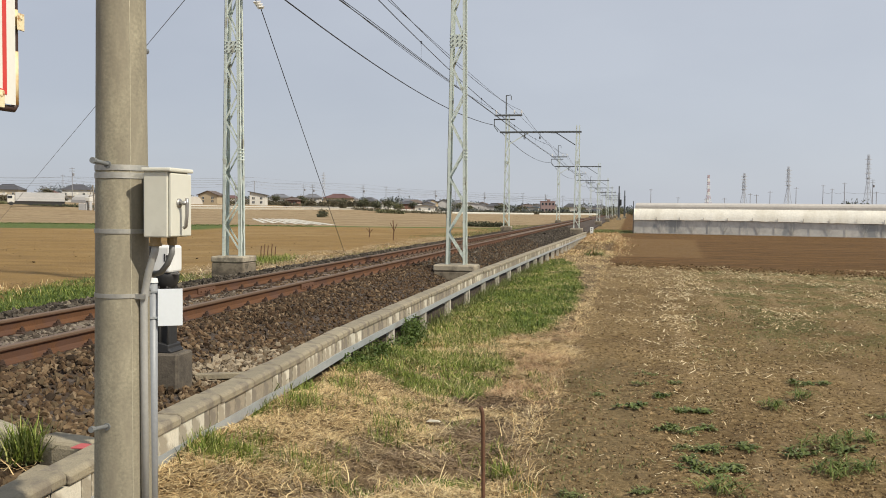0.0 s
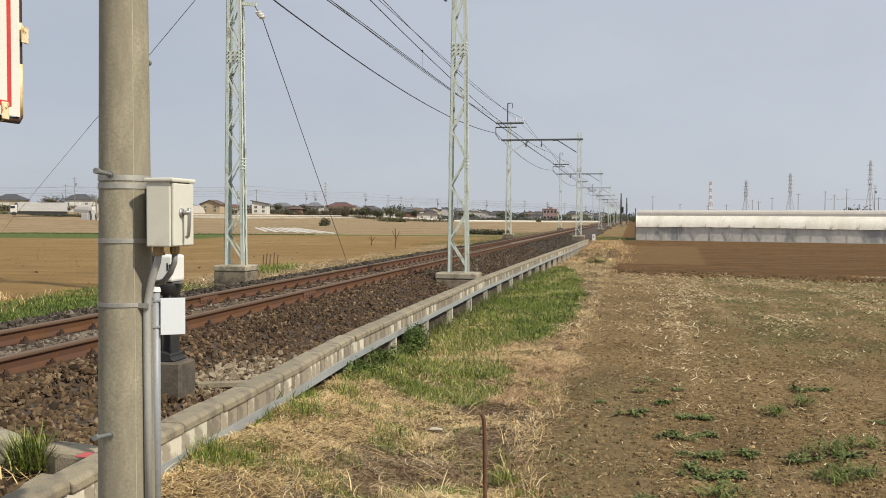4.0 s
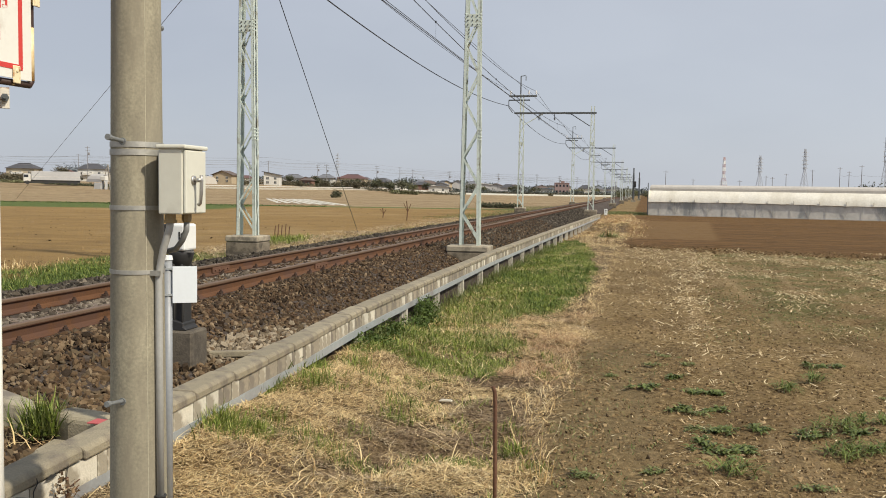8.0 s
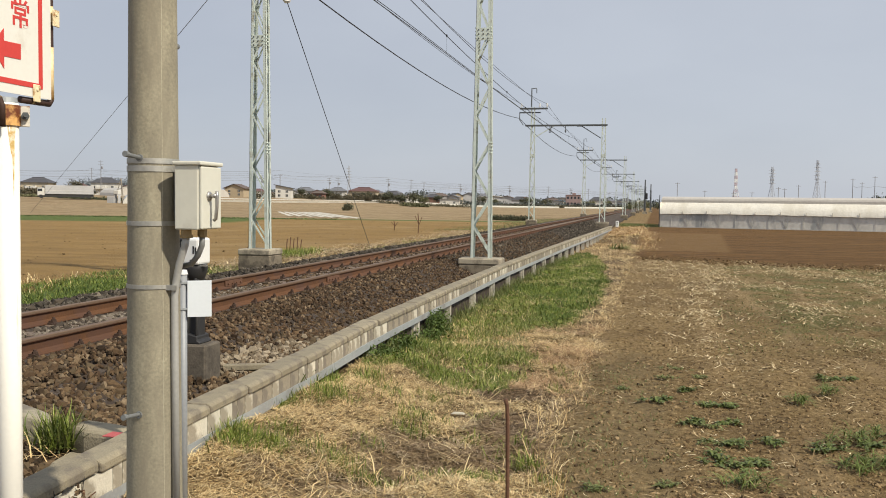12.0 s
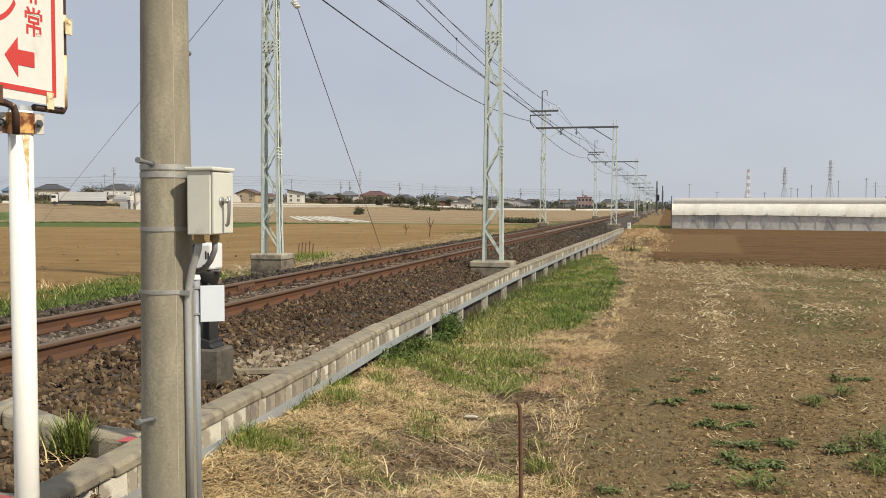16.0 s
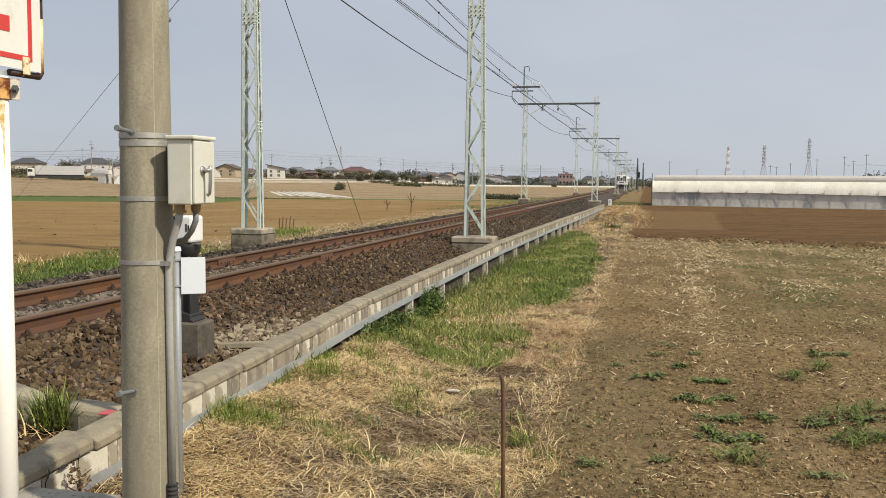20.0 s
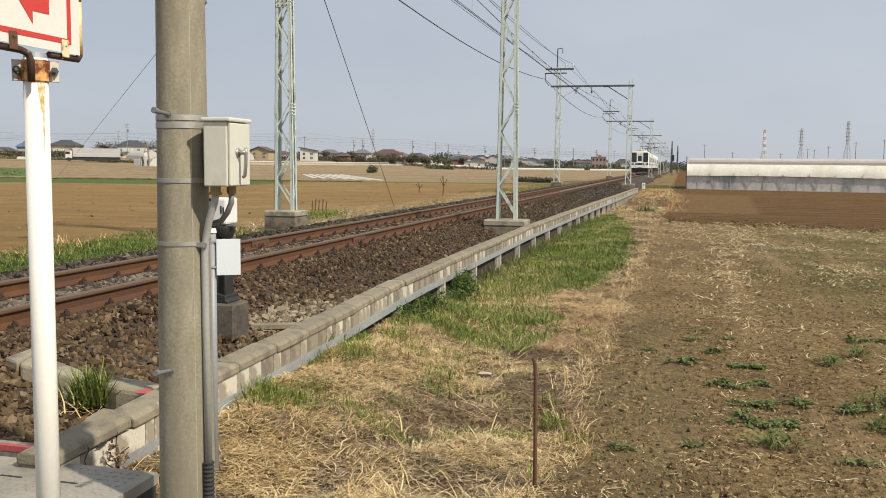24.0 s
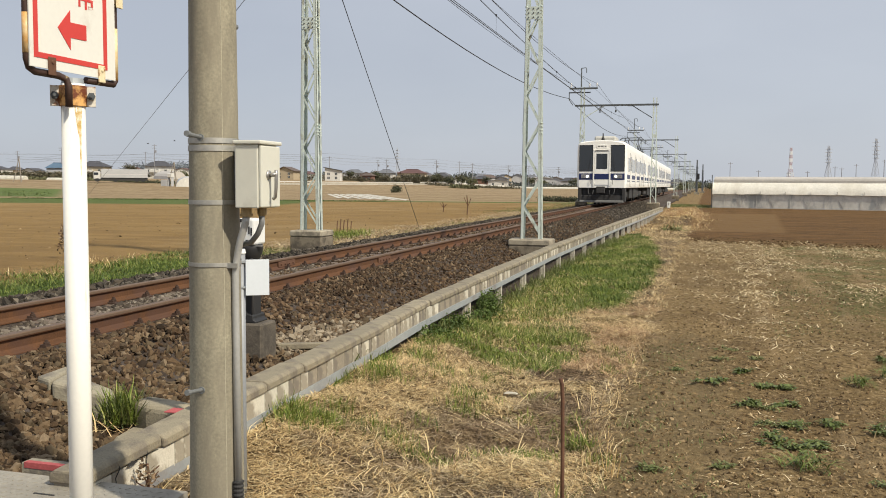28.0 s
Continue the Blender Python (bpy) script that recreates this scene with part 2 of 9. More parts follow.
M_REDPAINT = mat("faded_red_paint", (0.40, 0.085, 0.085), 0.8, var=0.25, bump=0.15)
M_HOOP = mat("grey_hoop_steel", (0.53, 0.52, 0.475), 0.4, var=0.2, scale=1, bump=0)
M_VINYL = mat("white_vinyl_film", (0.83, 0.80, 0.70), 0.5, var=0.12, scale=1.2, fine=7, bump=0.3, depth=0.05, streak=True, dirt=(0.66, 0.62, 0.51), dirt_amount=0.3, dirt_scale=0.8, edge=0.15)
M_MULCH = mat("weathered_white_film", (0.58, 0.55, 0.46), 0.5, var=0.35, scale=1.5, fine=9, bump=0.2, depth=0.03)
M_VINYL_TOP = mat("translucent_roof_film", (0.50, 0.47, 0.42), 0.45, var=0.12, scale=0.8, fine=5, bump=0.2, depth=0.05)
M_VINYL_CLEAR = mat("clouded_side_film", (0.62, 0.605, 0.55), 0.4, var=0.22, scale=0.5, fine=2.5, bump=0.3, depth=0.04, streak=0.5, dirt=(0.33, 0.34, 0.33), dirt_amount=0.34, dirt_scale=0.45, edge=0.05)
M_TRAINWHITE = mat("train_white", (0.90, 0.89, 0.83), 0.4, var=0.04, scale=1, fine=10, bump=0.02)
M_TRAINROOF = mat("train_roof_grey", (0.33, 0.33, 0.31), 0.7, var=0.15, scale=2, bump=0.05)
M_ROOFUNIT = mat("roof_unit_grey", (0.52, 0.51, 0.46), 0.7, var=0.15, scale=2, bump=0.05)
M_TRAINBLUE = mat("train_blue_band", (0.014, 0.024, 0.10), 0.4, var=0.06, bump=0.01)
M_UNDER = mat("dark_underframe", (0.035, 0.034, 0.033), 0.8, var=0.3, bump=0.1)
# Pale base colour stands in for sky reflected in the side windows.
M_SIDEGLASS = glass("sky_pale_side_glass", (0.46, 0.46, 0.43), 0.15)
M_GLASS = glass("dark_window_glass", (0.015, 0.018, 0.022))
M_HOUSEGLASS = glass("house_window_glass", (0.07, 0.075, 0.08), 0.2)
M_SEAL = mat("grey_door_seal", (0.20, 0.20, 0.19), 0.6, var=0.1, bump=0)
M_LAMP = glow("lit_headlamp", (1.0, 0.95, 0.8), 3.0)
M_BARK = mat("grey_bark", (0.12, 0.095, 0.07), 0.9, var=0.3, bump=0.4)
# Far leaves carry the distance haze in their base colour.
M_FOLIAGE_FAR = mat("haze_tinted_leaves", (0.095, 0.108, 0.100), 0.9, var=0.25, scale=1, bump=0, rand=0.8, island=True)
# Tower steel and red paint are paled towards the sky to imitate haze.
M_PYLON = mat("haze_tinted_galvanised", (0.40, 0.43, 0.48), 0.7, var=0.1, bump=0)
M_PYLONRED = mat("haze_tinted_red_lattice", (0.44, 0.33, 0.34), 0.7, var=0.1, bump=0)
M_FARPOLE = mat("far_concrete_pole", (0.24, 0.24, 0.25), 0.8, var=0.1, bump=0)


# ---- mesh builders ----
class Mesh:
    """Collects vertices and faces of one mesh."""

    def __init__(self):
        self.v, self.f = [], []

    def add(self, verts, faces):
        k = len(self.v)
        self.v.extend(tuple(p) for p in verts)
        self.f.extend(tuple(k + i for i in f) for f in faces)
        return self

    def box(self, x0, x1, y0, y1, z0, z1, m=None):
        c = [(x, y, z) for z in (z0, z1) for y in (y0, y1) for x in (x0, x1)]
        if m is not None:
            c = [m @ Vector(p) for p in c]
        return self.add(c, [(0, 2, 3, 1), (4, 5, 7, 6), (0, 1, 5, 4), (2, 6, 7, 3), (0, 4, 6, 2), (1, 3, 7, 5)])

    def ring(self, points, axis_u, axis_v, radii, n, cap=True):
        k = len(self.v)
        for p, u, w, r in zip(points, axis_u, axis_v, radii):
            for i in range(n):
                a = 2 * math.pi * i / n
                self.v.append(tuple(Vector(p) + u * (math.cos(a) * r) + w * (math.sin(a) * r)))
        for j in range(len(points) - 1):
            for i in range(n):
                a, b = k + j * n + i, k + j * n + (i + 1) % n
                self.f.append((a, b, b + n, a + n))
        if cap:
            self.f.append(tuple(k + n - 1 - i for i in range(n)))
            e = k + (len(points) - 1) * n
            self.f.append(tuple(e + i for i in range(n)))
        return self

    def rod(self, p, q, r, r2=None, n=8):
        p, q = Vector(p), Vector(q)
        d = (q - p).normalized()
        u = d.cross(Vector((0, 0, 1) if abs(d.z) < 0.9 else (1, 0, 0))).normalized()
        w = d.cross(u)
        return self.ring([p, q], [u, u], [w, w], [r, r if r2 is None else r2], n)

    def tube(self, pts, r, n=8):
        pts = [Vector(p) for p in pts]
        us, ws = [], []
        last = None
        for i, p in enumerate(pts):
            d = (pts[min(i + 1, len(pts) - 1)] - pts[max(i - 1, 0)]).normalized()
            if last is None:
                u = d.cross(Vector((0, 0, 1) if abs(d.z) < 0.9 else (1, 0, 0))).normalized()
            else:
                u = (last - d * last.dot(d)).normalized()
            last = u
            us.append(u)
            ws.append(d.cross(u))
        return self.ring(pts, us, ws, [r] * len(pts), n)

    def prism(self, profile, origin, ex, ey, path, length):
        """A closed profile (a, b) in the plane of ex and ey, pushed along path."""
        o, ex, ey, d = Vector(origin), Vector(ex), Vector(ey), Vector(path).normalized() * length
        n = len(profile)
        a = [o + ex * p + ey * q for p, q in profile]
        b = [p + d for p in a]
        return self.add(a + b, [tuple(range(n - 1, -1, -1)), tuple(range(n, 2 * n))] + [(i, (i + 1) % n, n + (i + 1) % n, n + i) for i in range(n)])

    def bar(self, p, q, w, h):
        """A square bar from p to q, w wide and h high."""
        p, q = Vector(p), Vector(q)
        d = (q - p)
        n = d.normalized()
        u = n.cross(Vector((0, 0, 1) if abs(n.z) < 0.95 else (0, 1, 0))).normalized()
        t = n.cross(u)
        return self.prism([(-w / 2, -h / 2), (w / 2, -h / 2), (w / 2, h / 2), (-w / 2, h / 2)], p, u, t, d, d.length)

    def data(self, name, material, smooth=False, bevel=0.0, segments=1):
        me = bpy.data.meshes.new(name)
        me.from_pydata(self.v, [], self.f)
        if bevel:
            bm = bmesh.new()
            bm.from_mesh(me)
            bmesh.ops.recalc_face_normals(bm, faces=bm.faces)
            edges = [e for e in bm.edges if len(e.link_faces) == 2 and e.calc_face_angle(0) > 0.6]
            bmesh.ops.bevel(bm, geom=edges, offset=bevel, segments=segments, affect="EDGES", profile=0.5)
            bm.to_mesh(me)
            bm.free()
        me.materials.append(material)
        if smooth:
            me.polygons.foreach_set("use_smooth", [True] * len(me.polygons))
        me.update()
        return me


def part(name, mesh, material, parent, label="", smooth=False, bevel=0.0, m=None, kind="", segments=1):
    data = mesh.data(name, material, smooth, bevel, segments) if isinstance(mesh, Mesh) else mesh
    ob = new(name, data)
    ob.parent = parent
    if m is not None:
        ob.matrix_basis = m
    return tagged(ob, label, kind=kind)


def thing(name, label, category, m=None, group="", kind=""):
    ob = new(name)
    ob.empty_display_size = 0.2
    if m is not None:
        ob.matrix_basis = m
    return tagged(ob, label, category, group, kind)


def single(name, mesh, material, label, category, group="", kind="", smooth=False, bevel=0.0, m=None):
    ob = new(name, mesh.data(name, material, smooth, bevel) if isinstance(mesh, Mesh) else mesh)
    if m is not None:
        ob.matrix_basis = m
    return tagged(ob, label, category, group, kind)


def fast_mesh(name, verts, faces, material):
    """A mesh from arrays: verts (n, 3), faces (m, k) of one size, or two such lists of faces in a tuple."""
    me = bpy.data.meshes.new(name)
    verts = np.asarray(verts, np.float32)
    groups = [np.asarray(f, np.int32) for f in (faces if isinstance(faces, tuple) else (faces,))]
    sizes = np.concatenate([np.full(len(f), f.shape[1], np.int32) for f in groups])
    loops = np.concatenate([f.ravel() for f in groups])
    me.vertices.add(len(verts))
    me.vertices.foreach_set("co", verts.ravel())
    me.loops.add(len(loops))
    me.loops.foreach_set("vertex_index", loops)
    me.polygons.add(len(sizes))
    me.polygons.foreach_set("loop_start", np.concatenate([[0], np.cumsum(sizes)[:-1]]).astype(np.int32))
    me.materials.append(material)
    me.update(calc_edges=True)
    me.validate()
    return me


rng = np.random.default_rng(7)


def smooth01(a, b, x):
    t = np.clip((x - a) / (b - a), 0, 1)
    return t * t * (3 - 2 * t)


# ---- ground ----
def track_x(y):
    """The middle of the track at y."""
    return -5.46 - 0.0062 * y


TROUGH_Y = [0, 4.5, 6.5, 7.5, 9, 10.5, 13.4, 16, 19.2, 23.5, 28, 34, 41, 57, 61]
TROUGH_X = [-2.70, -2.735, -2.81, -2.85, -2.95, -2.99, -3.035, -3.06, -3.09, -3.05, -3.0, -2.92, -2.79, -2.57, -2.5]     # the front face of the trough


def trough_x(y):
    """The front face of the trough at y."""
    return float(np.interp(y, TROUGH_Y, TROUGH_X))


def lattice(x, y, size, seed=0):
    """Smooth random values from 0 to 1 on a lattice of the given size."""
    u, w = np.asarray(x, float) / size + 17.3 * seed, np.asarray(y, float) / size - 9.1 * seed
    i, j = np.floor(u), np.floor(w)
    a, b = u - i, w - j
    a, b = a * a * (3 - 2 * a), b * b * (3 - 2 * b)
    def h(p, q):
        r = np.sin(p * 127.1 + q * 311.7 + seed * 74.7) * 43758.5453
        return r - np.floor(r)
    return (h(i, j) * (1 - a) + h(i + 1, j) * a) * (1 - b) + (h(i, j + 1) * (1 - a) + h(i + 1, j + 1) * a) * b


def rough(x, y, size, seed=0):
    """Three octaves of lattice noise, about 0 to 1."""
    return (lattice(x, y, size, seed) + 0.5 * lattice(x, y, size * 0.47, seed + 3) + 0.25 * lattice(x, y, size * 0.21, seed + 5)) / 1.75


def lump(x, y):
    """Small unevenness of the soil."""
    return (0.018 * np.sin(1.7 * x + 0.6 * np.sin(0.9 * y)) * np.sin(1.3 * y + 0.8) + 0.012 * np.sin(4.1 * x + 1.1) * np.sin(3.7 * y + np.sin(2.3 * x))
            + 0.006 * np.sin(11.0 * x + 2 * np.sin(5 * y)) * np.sin(9.3 * y + 1.7))


def ground_z(x, y):
    x, y = np.asarray(x, float), np.asarray(y, float)
    far = np.hypot(x, y)
    z = lump(x, y) * (1 - smooth01(25, 60, far))
    # heaps of dead grass beside the trough, and crumbly furrows in the field
    z = z + 0.10 * (rough(x, y, 0.38, 2) - 0.5) * smooth01(-0.62, -0.95, x) * smooth01(-3.2, -2.9, x) * (1 - smooth01(30, 45, y))
    z = z + (0.05 * (rough(x, y, 0.42, 4) - 0.5) + 0.012 * np.sin(8.2 * x + 2.0 * lattice(x, y, 2.5, 6) - 0.35 * y)) * smooth01(-0.7, -0.4, x) * (1 - smooth01(22, 34, far))
    # the bank on which the crossing and the trough's near end stand
    z = z + 0.22 * smooth01(-1.6, -2.7, x) * (1 - smooth01(6.0, 12.0, y))
    z = z + 0.30 * smooth01(2.6, 1.0, y) * smooth01(-1.0, -2.4, x) * smooth01(-12, -6, x)
    z = z + 0.09 * smooth01(-2.2, -2.75, x) * (1 - smooth01(9.0, 14.0, y))
    # heap of cut brush at the end of the trough
    z = z + (0.20 + 0.30 * rough(x, y, 1.6, 31)) * smooth01(-2.75, -2.2, x) * smooth01(-0.25, -0.75, x) * smooth01(43, 48, y) * (1 - smooth01(64, 70, y))
    # the track bed
    cx = track_x(y)
    right = np.where(y < 58, np.interp(y, TROUGH_Y, TROUGH_X) - 0.24, cx + 2.5)
    bed = smooth01(-4.1, -2.9, x - cx) * (1 - smooth01(-0.12, 0.10, x - right))
    z = z * (1 - bed) + 0.14 * bed
    # the land rises gently far away to the west of the track
    z = z + 2.9 * smooth01(120, 330, far) * smooth01(-62, -140, x) + 0.36 * smooth01(285, 365, far)
    return z


class Nodes:
    """Short-hand for sums in a node tree."""

    def __init__(self, m):
        m.use_nodes = True
        self.t = m.node_tree
        self.N, self.L = self.t.nodes, self.t.links

    def math(self, op, *args):
        n = self.N.new("ShaderNodeMath")
        n.operation = op
        for i, a in enumerate(args):
            if isinstance(a, (int, float)):
                n.inputs[i].default_value = a
            else:
                self.L.new(a, n.inputs[i])
        return n.outputs[0]

    def lin(self, *terms, c=0.0):
        out = c
        for k, s in terms:
            out = self.math("MULTIPLY_ADD", s, float(k), out)
        return out

    def step(self, value, a, b):
        n = self.N.new("ShaderNodeMapRange")
        n.interpolation_type = "SMOOTHSTEP"
        n.inputs["From Min"].default_value, n.inputs["From Max"].default_value = a, b
        if a > b:
            n.inputs["From Min"].default_value, n.inputs["From Max"].default_value = b, a
            n.inputs["To Min"].default_value, n.inputs["To Max"].default_value = 1, 0
        self.L.new(value, n.inputs[0])
        return n.outputs[0]

    def noise(self, co, scale, detail=5, rough=0.55, stretch=None):
        n = self.N.new("ShaderNodeTexNoise")
        n.inputs["Scale"].default_value, n.inputs["Detail"].default_value, n.inputs["Roughness"].default_value = scale, detail, rough
        if stretch:
            mp = self.N.new("ShaderNodeMapping")
            mp.inputs["Scale"].default_value = stretch[:3]
            mp.inputs["Rotation"].default_value = (0, 0, radians(stretch[3]))
            self.L.new(co, mp.inputs[0])
            co = mp.outputs[0]
        self.L.new(co, n.inputs["Vector"])
        return n.outputs["Fac"]

    def mix(self, fac, a, b):
        n = self.N.new("ShaderNodeMix")
        n.data_type = "RGBA"
        self.L.new(fac, n.inputs[0]) if not isinstance(fac, (int, float)) else setattr(n.inputs[0], "default_value", fac)
        for i, c in ((6, a), (7, b)):
            if isinstance(c, tuple):
                n.inputs[i].default_value = (*c, 1)
            else:
                self.L.new(c, n.inputs[i])
        return n.outputs[2]

    def ramp(self, fac, *stops):
        """Piecewise mix of colours along fac."""
        out = stops[0][1]
        for (a, _), (b, c) in zip(stops, stops[1:]):
            out = self.mix(self.step(fac, a, b), out, c)
        return out


def island_mat(name, colours, rough=0.85, fine=40, var=0.35, spec=0.3):
    """A material whose colour differs from piece to piece of a mesh."""
    m = bpy.data.materials.new(name)
    g = Nodes(m)
    b = g.N["Principled BSDF"]
    b.inputs["Roughness"].default_value, b.inputs["Specular IOR Level"].default_value = rough, spec
    r = g.N.new("ShaderNodeNewGeometry").outputs["Random Per Island"]
    co = g.N.new("ShaderNodeTexCoord").outputs["Object"]
    k = len(colours)
    out = g.ramp(r, *[(i / (k - 1), c) for i, c in enumerate(colours)])
    n = g.lin((2 * var, g.noise(co, fine, 4, 0.6)), (1.6 * var, g.noise(co, 0.8, 3)), c=1 - 1.8 * var)
    mul = g.N.new("ShaderNodeVectorMath")
    mul.operation = "SCALE"
    g.L.new(out, mul.inputs[0])
    g.L.new(n, mul.inputs["Scale"])
    g.L.new(mul.outputs[0], b.inputs["Base Color"])
    return m


M_STONE = island_mat("ballast_stone", [(0.026, 0.017, 0.010), (0.052, 0.032, 0.018), (0.086, 0.051, 0.027), (0.068, 0.050, 0.031), (0.122, 0.078, 0.042), (0.205, 0.150, 0.094)], 0.92, 60, 0.4)
# Slightly lighter, yellower stones, used mostly near the crossing.
M_STONE_OCHRE = island_mat("ochre_ballast_stone", [(0.036, 0.023, 0.012), (0.066, 0.041, 0.022), (0.105, 0.067, 0.035), (0.092, 0.068, 0.040), (0.138, 0.092, 0.050), (0.20, 0.148, 0.092)], 0.92, 60, 0.4)
M_STONE_GREY = island_mat("grey_ballast_stone", [(0.019, 0.016, 0.012), (0.042, 0.035, 0.026), (0.068, 0.055, 0.040), (0.066, 0.057, 0.046), (0.17, 0.145, 0.11)], 0.92, 60, 0.4)
M_STONE_PALE = island_mat("pale_grey_ballast_stone", [(0.045, 0.036, 0.027), (0.098, 0.078, 0.058), (0.155, 0.130, 0.101), (0.25, 0.218, 0.175)], 0.92, 60, 0.4)
M_STONE_BEIGE = island_mat("beige_ballast_stone", [(0.11, 0.085, 0.055), (0.20, 0.16, 0.11), (0.30, 0.25, 0.18)], 0.92, 60, 0.4)
M_STRAW = island_mat("dry_straw", [(0.20, 0.130, 0.060), (0.41, 0.280, 0.130), (0.62, 0.455, 0.225), (0.78, 0.610, 0.320), (0.87, 0.740, 0.455)], 0.75, 12, 0.3)
M_STRAW_BROWN = island_mat("withered_brown_grass", [(0.085, 0.056, 0.034), (0.17, 0.110, 0.060), (0.27, 0.190, 0.112), (0.46, 0.36, 0.24)], 0.85, 12, 0.3)
M_STRAW_DULL = island_mat("trodden_grass", [(0.125, 0.090, 0.052), (0.27, 0.196, 0.108), (0.45, 0.345, 0.200), (0.68, 0.57, 0.41)], 0.85, 12, 0.3)
M_STRAW_RED = island_mat("reddish_dead_stalk", [(0.17, 0.094, 0.045), (0.32, 0.190, 0.090), (0.50, 0.335, 0.180), (0.68, 0.52, 0.31)], 0.85, 12, 0.3)
M_STRAW_GREY = island_mat("bleached_stubble", [(0.27, 0.19, 0.095), (0.50, 0.385, 0.21), (0.80, 0.69, 0.45)], 0.8, 12, 0.25)
M_STRAW_GOLD = island_mat("golden_stalk", [(0.36, 0.235, 0.095), (0.52, 0.36, 0.155), (0.66, 0.49, 0.24)], 0.75, 12, 0.3)
M_GRASS = island_mat("spring_grass", [(0.058, 0.086, 0.014), (0.118, 0.162, 0.024), (0.195, 0.248, 0.040), (0.315, 0.325, 0.095)], 0.6, 9, 0.3)
M_WEED = island_mat("weed_leaf", [(0.075, 0.095, 0.026), (0.140, 0.165, 0.048), (0.22, 0.235, 0.090)], 0.55, 20, 0.3)
M_CLOD_DARK = island_mat("damp_soil_clod", [(0.095, 0.061, 0.029), (0.135, 0.088, 0.042), (0.19, 0.125, 0.060)], 0.95, 40, 0.3)
M_CLOD = island_mat("soil_clod", [(0.060, 0.038, 0.018), (0.150, 0.098, 0.046), (0.27, 0.187, 0.092), (0.36, 0.265, 0.145)], 0.95, 40, 0.3)
M_FOLIAGE = island_mat("evergreen_leaves", [(0.045, 0.052, 0.030), (0.075, 0.080, 0.045), (0.12, 0.12, 0.07)], 0.8, 2, 0.3)
M_GRASSY_WEED = island_mat("grassy_weed_blades", [(0.070, 0.100, 0.022), (0.125, 0.165, 0.036), (0.205, 0.240, 0.070)], 0.55, 20, 0.3)
M_BROAD = island_mat("broad_weed_leaves", [(0.060, 0.082, 0.020), (0.108, 0.138, 0.034), (0.175, 0.205, 0.066)], 0.5, 20, 0.3)
M_SHRUB = island_mat("dark_weed_leaves", [(0.035, 0.060, 0.012), (0.065, 0.105, 0.020), (0.11, 0.16, 0.036)], 0.6, 20, 0.3)
# Blue-grey of the distance haze, mixed into the leaf colours.
M_WOODS = island_mat("haze_tinted_woods", [(0.15, 0.17, 0.19), (0.19, 0.215, 0.235), (0.235, 0.26, 0.28)], 0.9, 1, 0.15)
M_SCRUB = island_mat("garden_scrub", [(0.040, 0.042, 0.026), (0.070, 0.068, 0.040), (0.115, 0.100, 0.062), (0.16, 0.135, 0.095)], 0.85, 2, 0.3)
M_FOLIAGE_PALE = island_mat("young_leaves", [(0.09, 0.09, 0.05), (0.14, 0.145, 0.07), (0.19, 0.185, 0.10)], 0.8, 2, 0.3)


